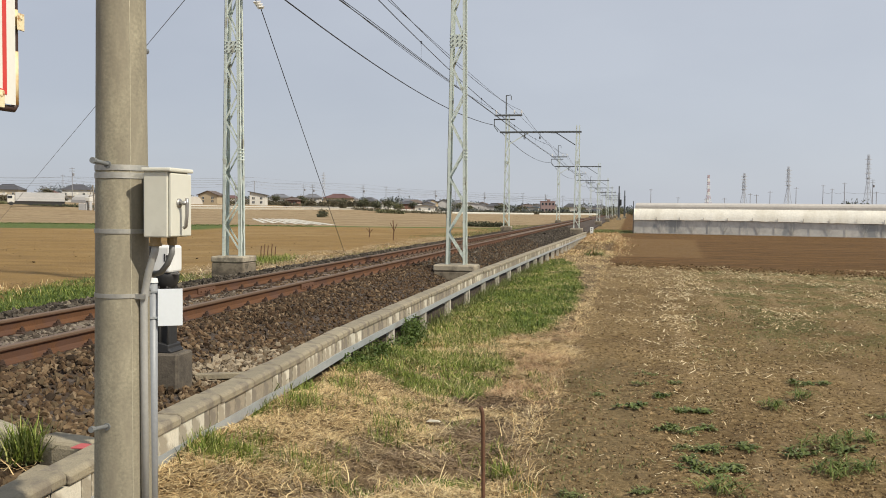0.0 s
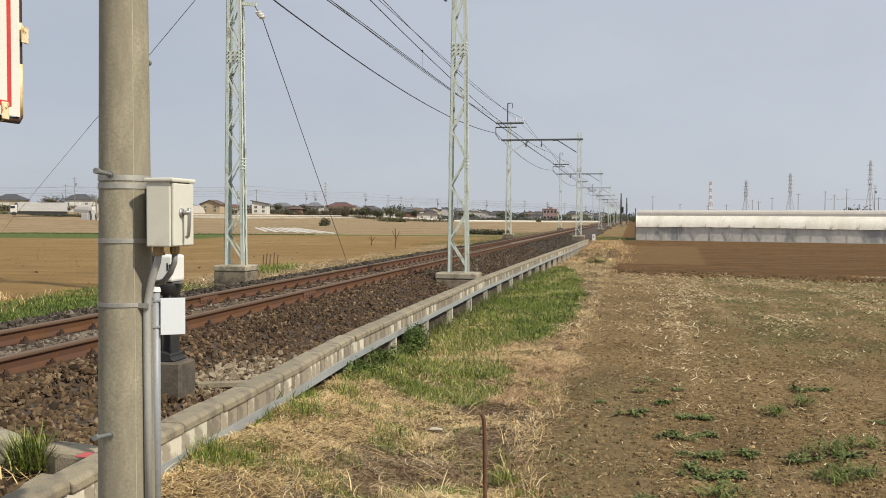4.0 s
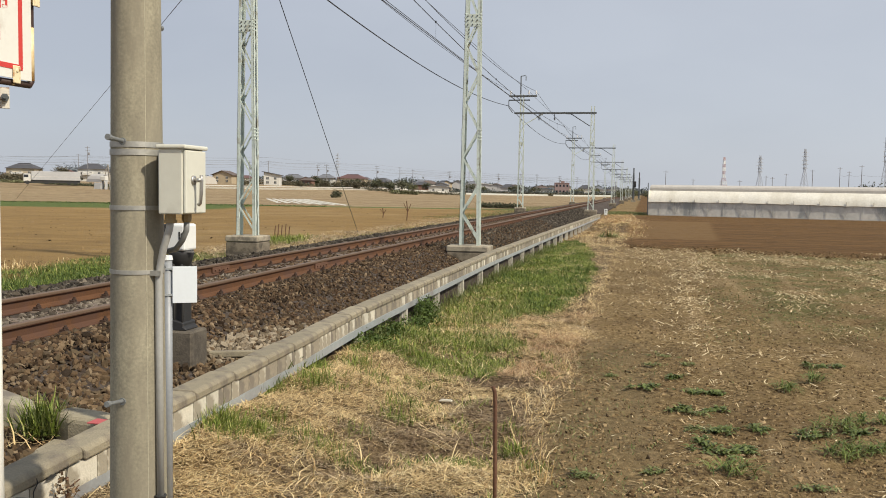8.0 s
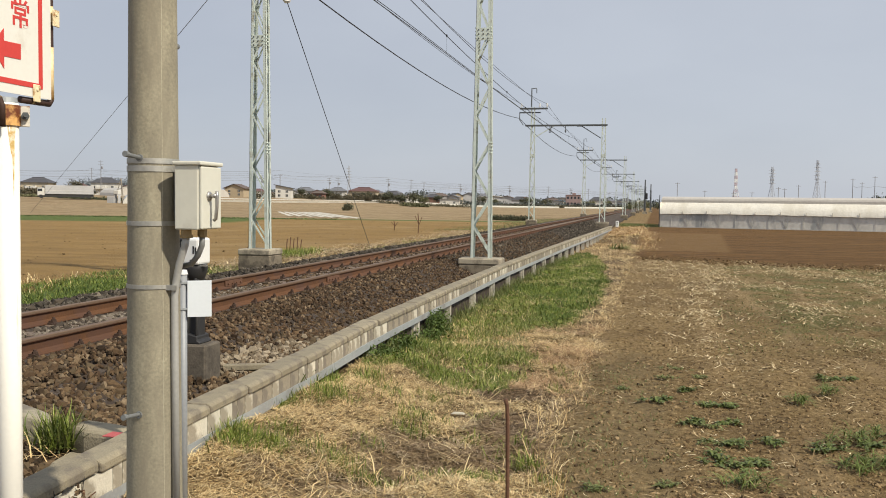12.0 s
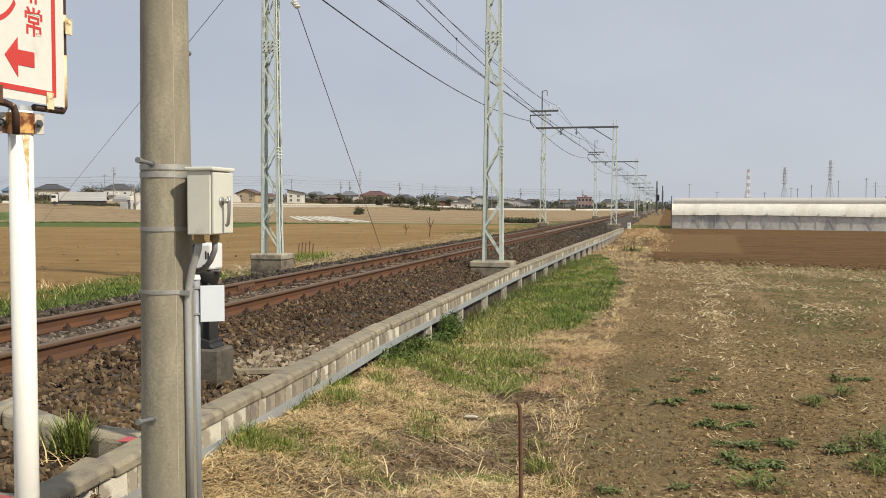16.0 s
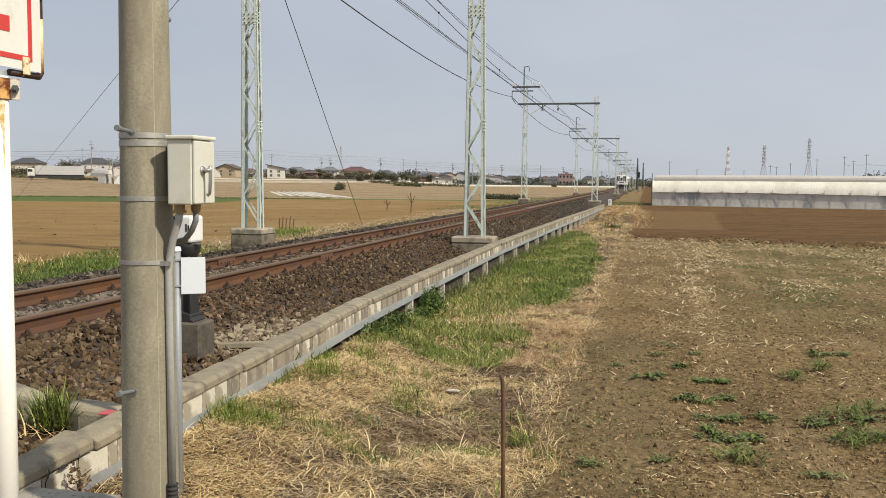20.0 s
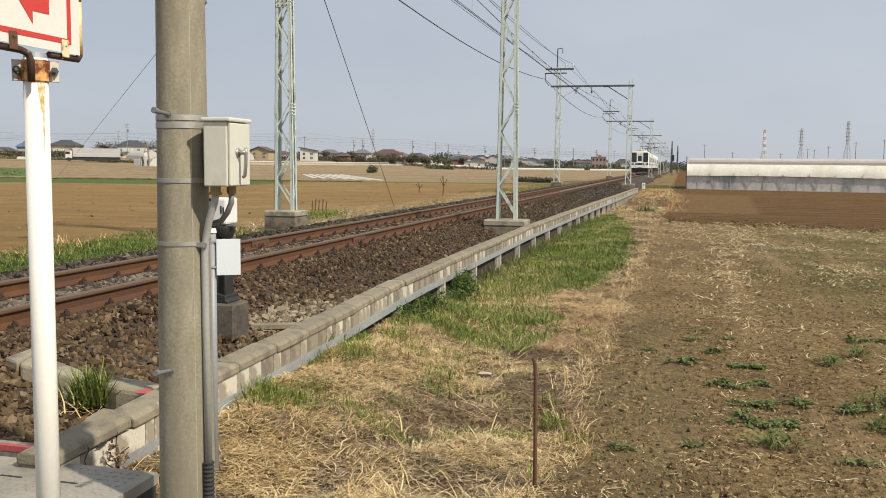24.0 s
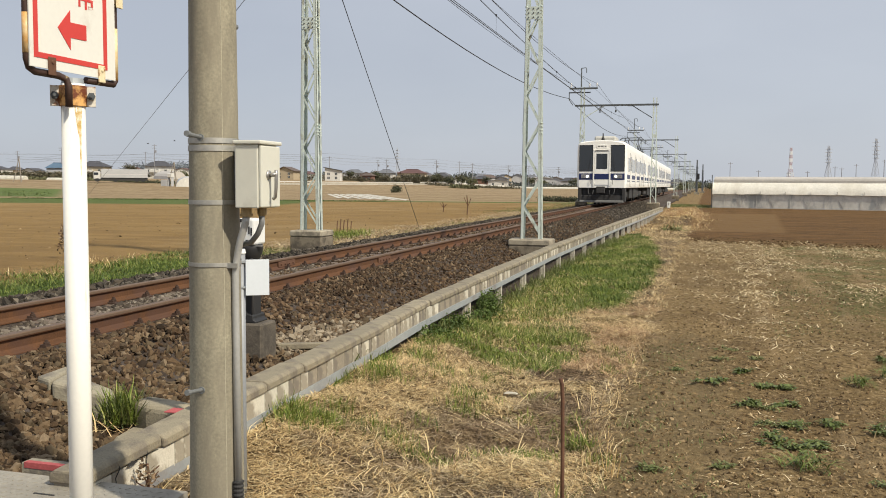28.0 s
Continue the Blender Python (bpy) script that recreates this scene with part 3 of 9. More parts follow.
def ground_material():
    m = bpy.data.materials.new("farm_ground")
    g = Nodes(m)
    b = g.N["Principled BSDF"]
    b.inputs["Roughness"].default_value = 0.95
    b.inputs["Specular IOR Level"].default_value = 0.15
    co = g.N.new("ShaderNodeTexCoord").outputs["Object"]
    sp = g.N.new("ShaderNodeSeparateXYZ")
    g.L.new(co, sp.inputs[0])
    x, y = sp.outputs[0], sp.outputs[1]
    big, mid, fine = g.noise(co, 0.35), g.noise(co, 1.7, 6), g.noise(co, 16, 6, 0.65)
    grit, patch = g.noise(co, 60, 4, 0.7), g.noise(co, 0.9, 7, 0.7)
    rows = g.noise(co, 1.0, 4, 0.6, (0.03, 1.6, 1, -8))
    wob = g.lin((1.6, mid), (0.8, fine), c=-1.2)
    # stubble soil
    soil = g.ramp(fine, (0.32, (0.102, 0.066, 0.029)), (0.5, (0.212, 0.146, 0.066)), (0.68, (0.375, 0.273, 0.138)))
    soil = g.mix(g.step(grit, 0.55, 0.70), soil, (0.40, 0.29, 0.150))
    soil = g.mix(g.math("MULTIPLY", g.step(big, 0.45, 0.6), 0.5), soil, (0.122, 0.080, 0.037))
    film = g.math("MULTIPLY", g.step(g.lin((1, x), (-0.05, y), (1.2, wob)), 0.1, 1.3), g.step(g.lin((1, y), (3.0, wob)), 11, 16))
    soil = g.mix(g.math("MULTIPLY", g.math("MULTIPLY", g.step(patch, 0.42, 0.58), film), 0.75), soil, (0.105, 0.110, 0.037))
    soil = g.mix(g.math("MULTIPLY", g.step(fine, 0.60, 0.72), g.step(patch, 0.40, 0.55)), soil, (0.40, 0.30, 0.16))
    soil = g.mix(g.math("MULTIPLY", g.step(fine, 0.44, 0.35), 0.8), soil, (0.066, 0.042, 0.021))
    soil = g.mix(g.math("MULTIPLY", g.step(g.noise(co, 3.1, 6, 0.65), 0.54, 0.66), 0.35), soil, (0.135, 0.093, 0.047))
    soil = g.mix(g.math("MULTIPLY", g.step(g.noise(co, 1.0, 5, 0.6, (1.9, 0.22, 1, 3)), 0.54, 0.64), 0.55), soil, (0.300, 0.215, 0.115))
    margin = g.math("MULTIPLY", g.step(g.lin((1, x), (0.5, wob)), 0.35, -0.1), g.step(g.lin((1, y), (2.0, wob)), 12.5, 10.5))
    soil = g.mix(g.math("MULTIPLY", margin, g.lin((0.7, patch))), soil, (0.170, 0.135, 0.076))
    # freshly tilled soil beyond the stubble
    till = g.ramp(rows, (0.35, (0.092, 0.050, 0.018)), (0.65, (0.160, 0.090, 0.034)))
    till = g.mix(g.step(fine, 0.45, 0.75), till, (0.185, 0.108, 0.044))
    till = g.mix(g.math("MULTIPLY", g.step(patch, 0.50, 0.62), 0.6), till, (0.070, 0.040, 0.017))
    smooth_patch = g.math("MULTIPLY", g.step(g.lin((1, x), (-0.055, y), (0.35, wob)), 1.15, 0.75), g.step(g.lin((1, y), (0.6, wob)), 38.5, 39.5))
    smooth_patch = g.math("MULTIPLY", smooth_patch, g.step(g.lin((1, y), (1.5, wob)), 66.5, 63.5))
    till = g.mix(g.math("MULTIPLY", smooth_patch, g.lin((1.2, mid), c=0.1)), till, (0.190, 0.118, 0.052))
    edge = g.lin((1, y), (0.32, x), (0.7, wob))
    out = g.mix(g.math("MULTIPLY", g.step(edge, 31.0, 33.0), g.step(g.lin((1, x), (0.4, wob)), -0.95, -0.60)), soil, till)
    # withered grass beside the trough, with green growth
    hair = g.noise(co, 28, 5, 0.7)
    # Brown litter, its colour darkened so gaps between straws look shaded.
    dry = g.ramp(g.lin((0.5, fine), (0.5, hair)), (0.40, (0.055, 0.037, 0.020)), (0.50, (0.17, 0.118, 0.062)), (0.60, (0.40, 0.30, 0.165)))
    brown = g.ramp(g.lin((0.5, fine), (0.5, hair)), (0.41, (0.042, 0.029, 0.018)), (0.50, (0.110, 0.075, 0.043)), (0.60, (0.27, 0.20, 0.125)))
    sx = lambda *t, c=0.0: g.math("SINE", g.lin(*t, c=c))
    pv = g.lin((0.67, sx((2.1, x), (1.3, sx((0.8, y))), c=0.7)), (0.67, sx((1.7, y), (-1.1, x), c=2.0)), (0.47, sx((5.3, x), (2.9, y))), (0.4, sx((6.1, y), (-3.7, x), c=1.0)), (1.6, fine), c=-0.8)
    far_y = g.step(y, 5.6, 6.8)
    pv = g.lin((1, pv), (0.9, g.math("MULTIPLY", g.step(x, -1.6, -2.3), far_y)), (0.6, far_y), c=-0.6)
    dry = g.mix(g.step(pv, 0.1, -0.5), dry, brown)
    green = g.ramp(fine, (0.3, (0.040, 0.058, 0.012)), (0.65, (0.115, 0.155, 0.030)))
    strip = g.math("MULTIPLY", g.step(g.lin((1, x), (0.4, wob)), -0.55, -0.90), g.step(g.lin((1, x)), -14, -12))
    strip = g.math("MULTIPLY", strip, g.step(g.lin((1, y), (5, wob)), 74, 66))
    out = g.mix(strip, out, dry)
    gr = g.math("MULTIPLY", g.step(g.lin((1, x), (0.065, g.math("MAXIMUM", g.lin((1, y), c=-21), 0.0)), (0.4, wob)), -0.95, -1.3), g.step(g.lin((1, y), (2.6, wob)), 11.5, 16.5))
    gr = g.math("MULTIPLY", gr, g.step(g.lin((1, y), (2.5, wob)), 36, 30))
    out = g.mix(g.math("MULTIPLY", gr, g.step(mid, 0.28, 0.5)), out, green)
    gr2 = g.math("MULTIPLY", g.step(g.lin((1, x), (0.6, wob)), 0.6, 0.0), g.math("MULTIPLY", g.step(g.lin((1, y), (3, wob)), 80, 84), g.step(g.lin((1, y), (3, wob)), 96, 92)))
    out = g.mix(g.math("MULTIPLY", gr2, 0.6), out, green)
    # the land west of the track
    west = g.step(g.lin((1, x), (0.0062, y), (0.5, wob)), -8.9, -9.3)
    s = g.lin((-0.199, x), (0.98, y))          # away from the crossing, and across that way
    along = g.lin((0.98, x), (0.199, y))
    field = g.ramp(rows, (0.35, (0.232, 0.148, 0.056)), (0.65, (0.288, 0.188, 0.075)))
    field = g.mix(g.step(fine, 0.5, 0.75), field, (0.335, 0.222, 0.094))
    field = g.mix(g.math("MULTIPLY", g.step(mid, 0.60, 0.68), 0.4), field, (0.15, 0.094, 0.044))
    field = g.mix(g.math("MULTIPLY", g.step(patch, 0.58, 0.64), 0.5), field, (0.13, 0.082, 0.038))
    field = g.mix(g.math("MULTIPLY", g.step(big, 0.47, 0.60), 0.5), field, (0.205, 0.130, 0.055))
    field = g.mix(g.math("MULTIPLY", g.step(g.noise(co, 0.10, 5, 0.6), 0.50, 0.62), 0.45), field, (0.34, 0.245, 0.120))
    pale = g.ramp(big, (0.40, (0.275, 0.20, 0.115)), (0.5, (0.335, 0.255, 0.152)), (0.6, (0.22, 0.156, 0.09)))
    pale = g.mix(g.math("MULTIPLY", g.step(mid, 0.55, 0.65), 0.35), pale, (0.15, 0.17, 0.06))
    w = g.mix(g.step(g.lin((1, s), (1.2, wob)), 96, 98), field, pale)
    wide = g.step(g.lin((1, along), (2, wob)), -19.5, -21.5)
    belt = g.math("MULTIPLY", g.step(g.lin((1, s), (2, wob)), 100, 98), g.math("MAXIMUM", g.math("MULTIPLY", wide, g.step(g.lin((1, s), (1.0, wob)), 75, 77)), g.step(s, 93.5, 94.5)))
    w = g.mix(belt, w, g.ramp(mid, (0.3, (0.075, 0.105, 0.03)), (0.7, (0.12, 0.155, 0.045))))
    crops = g.math("MULTIPLY", g.step(s, 106, 109), g.math("MULTIPLY", g.step(s, 165, 160), g.step(g.lin((1, along), (0.5, s)), -1, -4)))
    stripes = g.noise(co, 1.0, 3, 0.5, (0.004, 0.075, 1, 11.5))
    pale = g.mix(g.math("MULTIPLY", g.step(stripes, 0.48, 0.60), 0.45), pale, (0.205, 0.138, 0.075))
    w = g.mix(g.step(g.lin((1, s), (1.2, wob)), 98, 100), w, pale)
    w = g.mix(crops, w, g.ramp(mid, (0.35, (0.08, 0.12, 0.035)), (0.7, (0.15, 0.19, 0.06))))
    verge = g.step(g.lin((1, x), (0.0062, y), (0.7, wob)), -12.6, -11.6)
    verge_dry = g.step(g.lin((1, x), (0.0062, y), (0.9, wob)), -11.5, -10.6)
    near = g.step(g.lin((1, y), (2, wob)), 23, 20)
    w = g.mix(verge_dry, w, g.mix(g.step(mid, 0.58, 0.68), dry, green))
    w = g.mix(g.math("MULTIPLY", verge, near), w, green)
    out = g.mix(west, out, w)
    # gravel in and under the track bed
    bed = g.math("MULTIPLY", g.step(g.lin((1, x), (0.0062, y)), -8.9, -8.6), g.step(g.lin((1, x), (0.0062, y)), -3.0, -3.15))
    out = g.mix(bed, out, g.ramp(fine, (0.3, (0.04, 0.030, 0.022)), (0.7, (0.11, 0.080, 0.058))))
    g.L.new(out, b.inputs["Base Color"])
    bp = g.N.new("ShaderNodeBump")
    bp.inputs["Strength"].default_value, bp.inputs["Distance"].default_value = 1.0, 0.055
    g.L.new(g.lin((1.0, fine), (0.4, grit)), bp.inputs["Height"])
    g.L.new(bp.outputs[0], b.inputs["Normal"])
    return m


def axis(fine_from, fine_to, step, reach, grow):
    inner = list(np.arange(fine_from, fine_to + 1e-6, step))
    up, d = [inner[-1]], step
    while up[-1] < reach:
        d *= grow
        up.append(up[-1] + d)
    down, d = [inner[0]], step
    while down[-1] > -reach:
        d *= grow
        down.append(down[-1] - d)
    return np.array(sorted(set(down[1:] + inner + up[1:])))


def build_ground():
    xs, ys = axis(-3.4, 3.6, 0.065, 4200, 1.085), axis(4.2, 15, 0.075, 4200, 1.085)
    X, Y = np.meshgrid(xs, ys)
    Z = ground_z(X, Y)
    near = (np.hypot(X, Y) < 24) & (X > -3)
    Z = Z + near * rng.normal(0, 0.0045, X.shape)
    v = np.stack([X.ravel(), Y.ravel(), Z.ravel()], 1)
    nx, ny = len(xs), len(ys)
    i, j = np.meshgrid(np.arange(nx - 1), np.arange(ny - 1))
    a = (j * nx + i).ravel()
    f = np.stack([a, a + 1, a + nx + 1, a + nx], 1)
    me = fast_mesh("ground", v, f, ground_material())
    me.polygons.foreach_set("use_smooth", [True] * len(me.polygons))
    tagged(new("ground", me), "brown farm soil with stubble, withered grass and green verges", "ground", kind="structure")


build_ground()


# ---- railway track ----
RAIL_Z, GAUGE = 0.75, 1.067
TRACK = pose(track_x(0), 0, 0, 0, 0, math.degrees(math.atan(0.0062)))


def ballast_profile():
    """Half widths and heights of the ballast bed across the track."""
    return [(-3.15, 0.30), (-2.75, 0.42), (-1.65, 0.585), (-0.62, 0.60), (-0.45, 0.585), (0.45, 0.585), (0.62, 0.60), (1.15, 0.59), (1.45, 0.45), (1.8, 0.28), (2.4, 0.23), (2.62, 0.21), (2.62, 0.05), (-3.15, 0.1)]


def bed_height(u):
    p = ballast_profile()[:12]
    return np.interp(u, [a for a, _ in p], [b for _, b in p])


def bed_rise(y):
    """The shoulder lies higher beside the crossing."""
    return 0.12 * (1 - smooth01(6.0, 14.0, y)) + 0.12 * smooth01(5.6, 6.4, y) * (1 - smooth01(7.8, 11.0, y))


def build_track():
    bed = Mesh()
    prof = ballast_profile()
    n = len(prof)
    cuts = [-30, 0, 3, 4.6, 5.4, 5.8, 6.2, 6.6, 7, 8, 8.6, 9.1, 9.6, 10.1, 10.6, 11.2, 12, 13, 14, 15, 18, 22, 28, 36, 45, 53, 57.5, 60, 64, 69, 120, 300, 600, 1070]
    for y in cuts:
        lim = trough_x(y) - 0.10 - track_x(y) if y < 58 else 2.62
        bed.v += [(min(u, lim), y, z + (float(bed_rise(y)) if u > 1.2 and z > 0.1 else 0.0)) for u, z in prof]
    for k in range(len(cuts) - 1):
        bed.f += [(k * n + i, k * n + (i + 1) % n, (k + 1) * n + (i + 1) % n, (k + 1) * n + i) for i in range(n)]
    single("ballast_bed", bed, M_BALLAST, "brown and grey crushed-stone ballast bed of the railway", "ballast", kind="structure", m=TRACK)
    track = thing("railway_track", "single railway track with rusty brown rails on ballast", "railway track", TRACK, kind="structure")
    h = RAIL_Z
    half = [(0.0635, 0.0), (0.0635, 0.011), (0.025, 0.026), (0.008, 0.045), (0.008, 0.105), (0.030, 0.119), (0.0325, 0.128)]
    prof = half + [(-a, b) for a, b in reversed(half)]
    head = [(0.0325, 0.128), (0.0325, 0.146), (0.028, 0.153), (-0.028, 0.153), (-0.0325, 0.146), (-0.0325, 0.128)]
    for side in (-1, 1):
        c = side * (GAUGE / 2 + 0.0325)
        r = Mesh().prism(prof, (c, -30, h - 0.153), (1, 0, 0), (0, 0, 1), (0, 1, 0), 1090)
        rail = part("rail", r, M_RAIL, track, "rust-brown steel rail")
        part("running_face", Mesh().prism(head, (c, -30, h - 0.153), (1, 0, 0), (0, 0, 1), (0, 1, 0), 1090), M_RAILHEAD, rail, "duller brown-grey worn rail head")
        for yj in ((12.4, 37.4, 62.4) if side < 0 else (13.6, 38.6, 63.6)):
            for s in (-1, 1):
                fp = Mesh().box(c + s * 0.012, c + s * 0.034, yj - 0.28, yj + 0.28, h - 0.125, h - 0.04)
                for k in (-0.2, -0.07, 0.07, 0.2):
                    fp.rod((c + s * 0.03, yj + k, h - 0.085), (c + s * 0.052, yj + k, h - 0.085), 0.014, n=6)
                part("fishplate", fp, M_RUST, rail, "rusty bolted fishplate", bevel=0.003)
    ys = np.arange(-3.3, 148, 0.6)
    sl = Mesh().box(-1.0, 1.0, -0.10, 0.10, 0.44, 0.594).data("sleeper", M_SLEEPER, bevel=0.012)
    for y in ys:
        part("sleeper", sl, None, track, m=pose(0, float(y), 0))
    cl = Mesh()
    cl.box(-0.045, 0.05, -0.05, 0.05, 0.594, 0.612)
    cl.box(-0.035, 0.02, -0.028, 0.028, 0.610, 0.634)
    cl.rod((0.005, 0, 0.60), (0.005, 0, 0.668), 0.013, n=6)
    cl.rod((0.005, 0, 0.634), (0.005, 0, 0.652), 0.022, n=6)
    clip = cl.data("fastener", M_CLIP)
    far = Mesh()
    n = 0
    for y in ys:
        for side in (-1, 1):
            for s in (-1, 1):
                u = side * (GAUGE / 2 + 0.0325) + s * 0.095
                if 3.0 < y < 47.5:
                    part("fastener", clip, None, track, m=pose(u, float(y), 0, 0, 0, 0 if s > 0 else 180))
                    n += 1
                elif y > 0:
                    far.box(u - 0.04, u + 0.04, y - 0.045, y + 0.045, 0.594, 0.65)
    part("distant_fasteners", far, M_CLIP, track, "rusty rail fasteners further along", kind="stuff")


def stones(name, label, spots, size, material, squash=0.7, coarse=False):
    """Angular stones, one joined mesh. spots: (n, 3)."""
    g = (1 + 5 ** 0.5) / 2
    base = np.array([(-1, g, 0), (1, g, 0), (-1, -g, 0), (1, -g, 0), (0, -1, g), (0, 1, g), (0, -1, -g), (0, 1, -g), (g, 0, -1), (g, 0, 1), (-g, 0, -1), (-g, 0, 1)]) / (1 + g * g) ** 0.5
    tri = np.array([(0, 11, 5), (0, 5, 1), (0, 1, 7), (0, 7, 10), (0, 10, 11), (1, 5, 9), (5, 11, 4), (11, 10, 2), (10, 7, 6), (7, 1, 8),
                    (3, 9, 4), (3, 4, 2), (3, 2, 6), (3, 6, 8), (3, 8, 9), (4, 9, 5), (2, 4, 11), (6, 2, 10), (8, 6, 7), (9, 8, 1)])
    if coarse:        # small or far stones: eight faces
        base = np.array([(1.0, 0, 0), (-1, 0, 0), (0, 1, 0), (0, -1, 0), (0, 0, 1), (0, 0, -1)])
        tri = np.array([(0, 2, 4), (2, 1, 4), (1, 3, 4), (3, 0, 4), (2, 0, 5), (1, 2, 5), (3, 1, 5), (0, 3, 5)])
        size = 1.18 * size
    n = len(spots)
    q = rng.normal(size=(n, 4))
    q /= np.linalg.norm(q, axis=1)[:, None]
    w, x, y, z = q.T
    R = np.stack([1 - 2 * (y * y + z * z), 2 * (x * y - w * z), 2 * (x * z + w * y), 2 * (x * y + w * z), 1 - 2 * (x * x + z * z), 2 * (y * z - w * x),
                  2 * (x * z - w * y), 2 * (y * z + w * x), 1 - 2 * (x * x + y * y)], 1).reshape(n, 3, 3)
    sc = rng.uniform(0.5, 1.35, (n, 3)) * np.exp(np.clip(rng.normal(0, 0.3, (n, 1)), -0.6, 0.55)) * size * np.array([1.15, 0.95, squash])
    v = base[None] * (1 + rng.normal(0, 0.10, (n, len(base), 1))) + rng.normal(0, 0.17, (n, len(base), 3))
    v = np.clip(v, -0.94, 0.94) * 1.04        # broken flat faces
    v = v * sc[:, None, :]
    v = np.einsum("nij,nkj->nki", R, v) + np.asarray(spots)[:, None, :]
    f = tri[None] + (np.arange(n) * len(base))[:, None, None]
    ob = new(name, fast_mesh(name, v.reshape(-1, 3), f.reshape(-1, 3), material))
    ob.data.polygons.foreach_set("use_smooth", [False] * len(ob.data.polygons))
    return tagged(ob, label, "ballast stones", kind="stuff")


def scatter_band(n, u0, u1, y0, y1, power=1.0):
    u = rng.uniform(u0, u1, n)
    y = y0 + (y1 - y0) * rng.uniform(0, 1, n) ** power
    return u, y


def build_ballast_stones():
    def place(u, y, lift=0.0):
        ang = math.atan(0.0062)
        x = track_x(0) + u * math.cos(ang) - y * math.sin(ang)
        ok = x < np.where(y < 58, np.interp(y, TROUGH_Y, TROUGH_X) - 0.23, 9)
        u, y, x = u[ok], y[ok], x[ok]
        return np.stack([x, y, bed_height(u) + lift + bed_rise(y) * smooth01(0.9, 1.45, u) + rng.uniform(-0.012, 0.016, len(u))], 1)
    u, y = scatter_band(48000, 0.70, 2.6, 3.62, 42, 1.65)
    ochre = 0.62 * (1 - smooth01(5.0, 7.5, y)) + 0.40 * smooth01(1.35, 2.1, u) * (1 - smooth01(9, 16, y)) + 0.5 * (rough(u, y, 0.5, 31) - 0.5) > rng.uniform(0.12, 0.62, len(y))
    red = ~ochre
    stones("ballast_stones", "loose reddish-brown angular ballast stones on the shoulder", place(u[red & (y < 9)], y[red & (y < 9)]), 0.0212, M_STONE)
    stones("ballast_stones", "reddish-brown ballast stones further along the shoulder", place(u[red & (y >= 9)], y[red & (y >= 9)]), 0.0212, M_STONE, coarse=True)
    stones("ballast_stones", "ochre yellowish-brown ballast stones near the crossing", place(u[ochre], y[ochre]), 0.0225, M_STONE_OCHRE)
    u, y = scatter_band(11000, 0.72, 2.6, 20, 75, 0.9)
    stones("ballast_stones", "loose grey-brown ballast stones further along the shoulder", place(u, y), 0.036, M_STONE_GREY, coarse=True)
    u, y = scatter_band(5200, -0.43, 0.43, 3.2, 13, 1.2)
    stones("ballast_stones", "pale grey ballast stones between the rails", place(u, y, -0.012), 0.027, M_STONE_PALE)
    u, y = scatter_band(7000, -0.43, 0.43, 11, 46, 1.3)
    stones("ballast_stones", "brown ballast stones between the rails further along", place(u, y, -0.015), 0.029, M_STONE, coarse=True)
    y = 6.6 + np.abs(rng.normal(0, 0.9, 700))
    stones("ballast_stones", "pale beige stones round the device's foot", place(1.95 + rng.normal(0, 0.16, 700) + 0.03 * y, y, 0.012), 0.026, M_STONE_BEIGE)
    u, y = scatter_band(16000, -3.1, -0.72, 5, 60, 1.3)
    stones("ballast_stones", "dark grey ballast stones on the far shoulder", place(u, y), 0.034, M_STONE_GREY, coarse=True)


build_track()


# ---- cable trough on posts ----
def trough_frame(y):
    x = trough_x(y)
    a = math.atan((trough_x(y + 0.3) - trough_x(y - 0.3)) / 0.6)
    return x, a


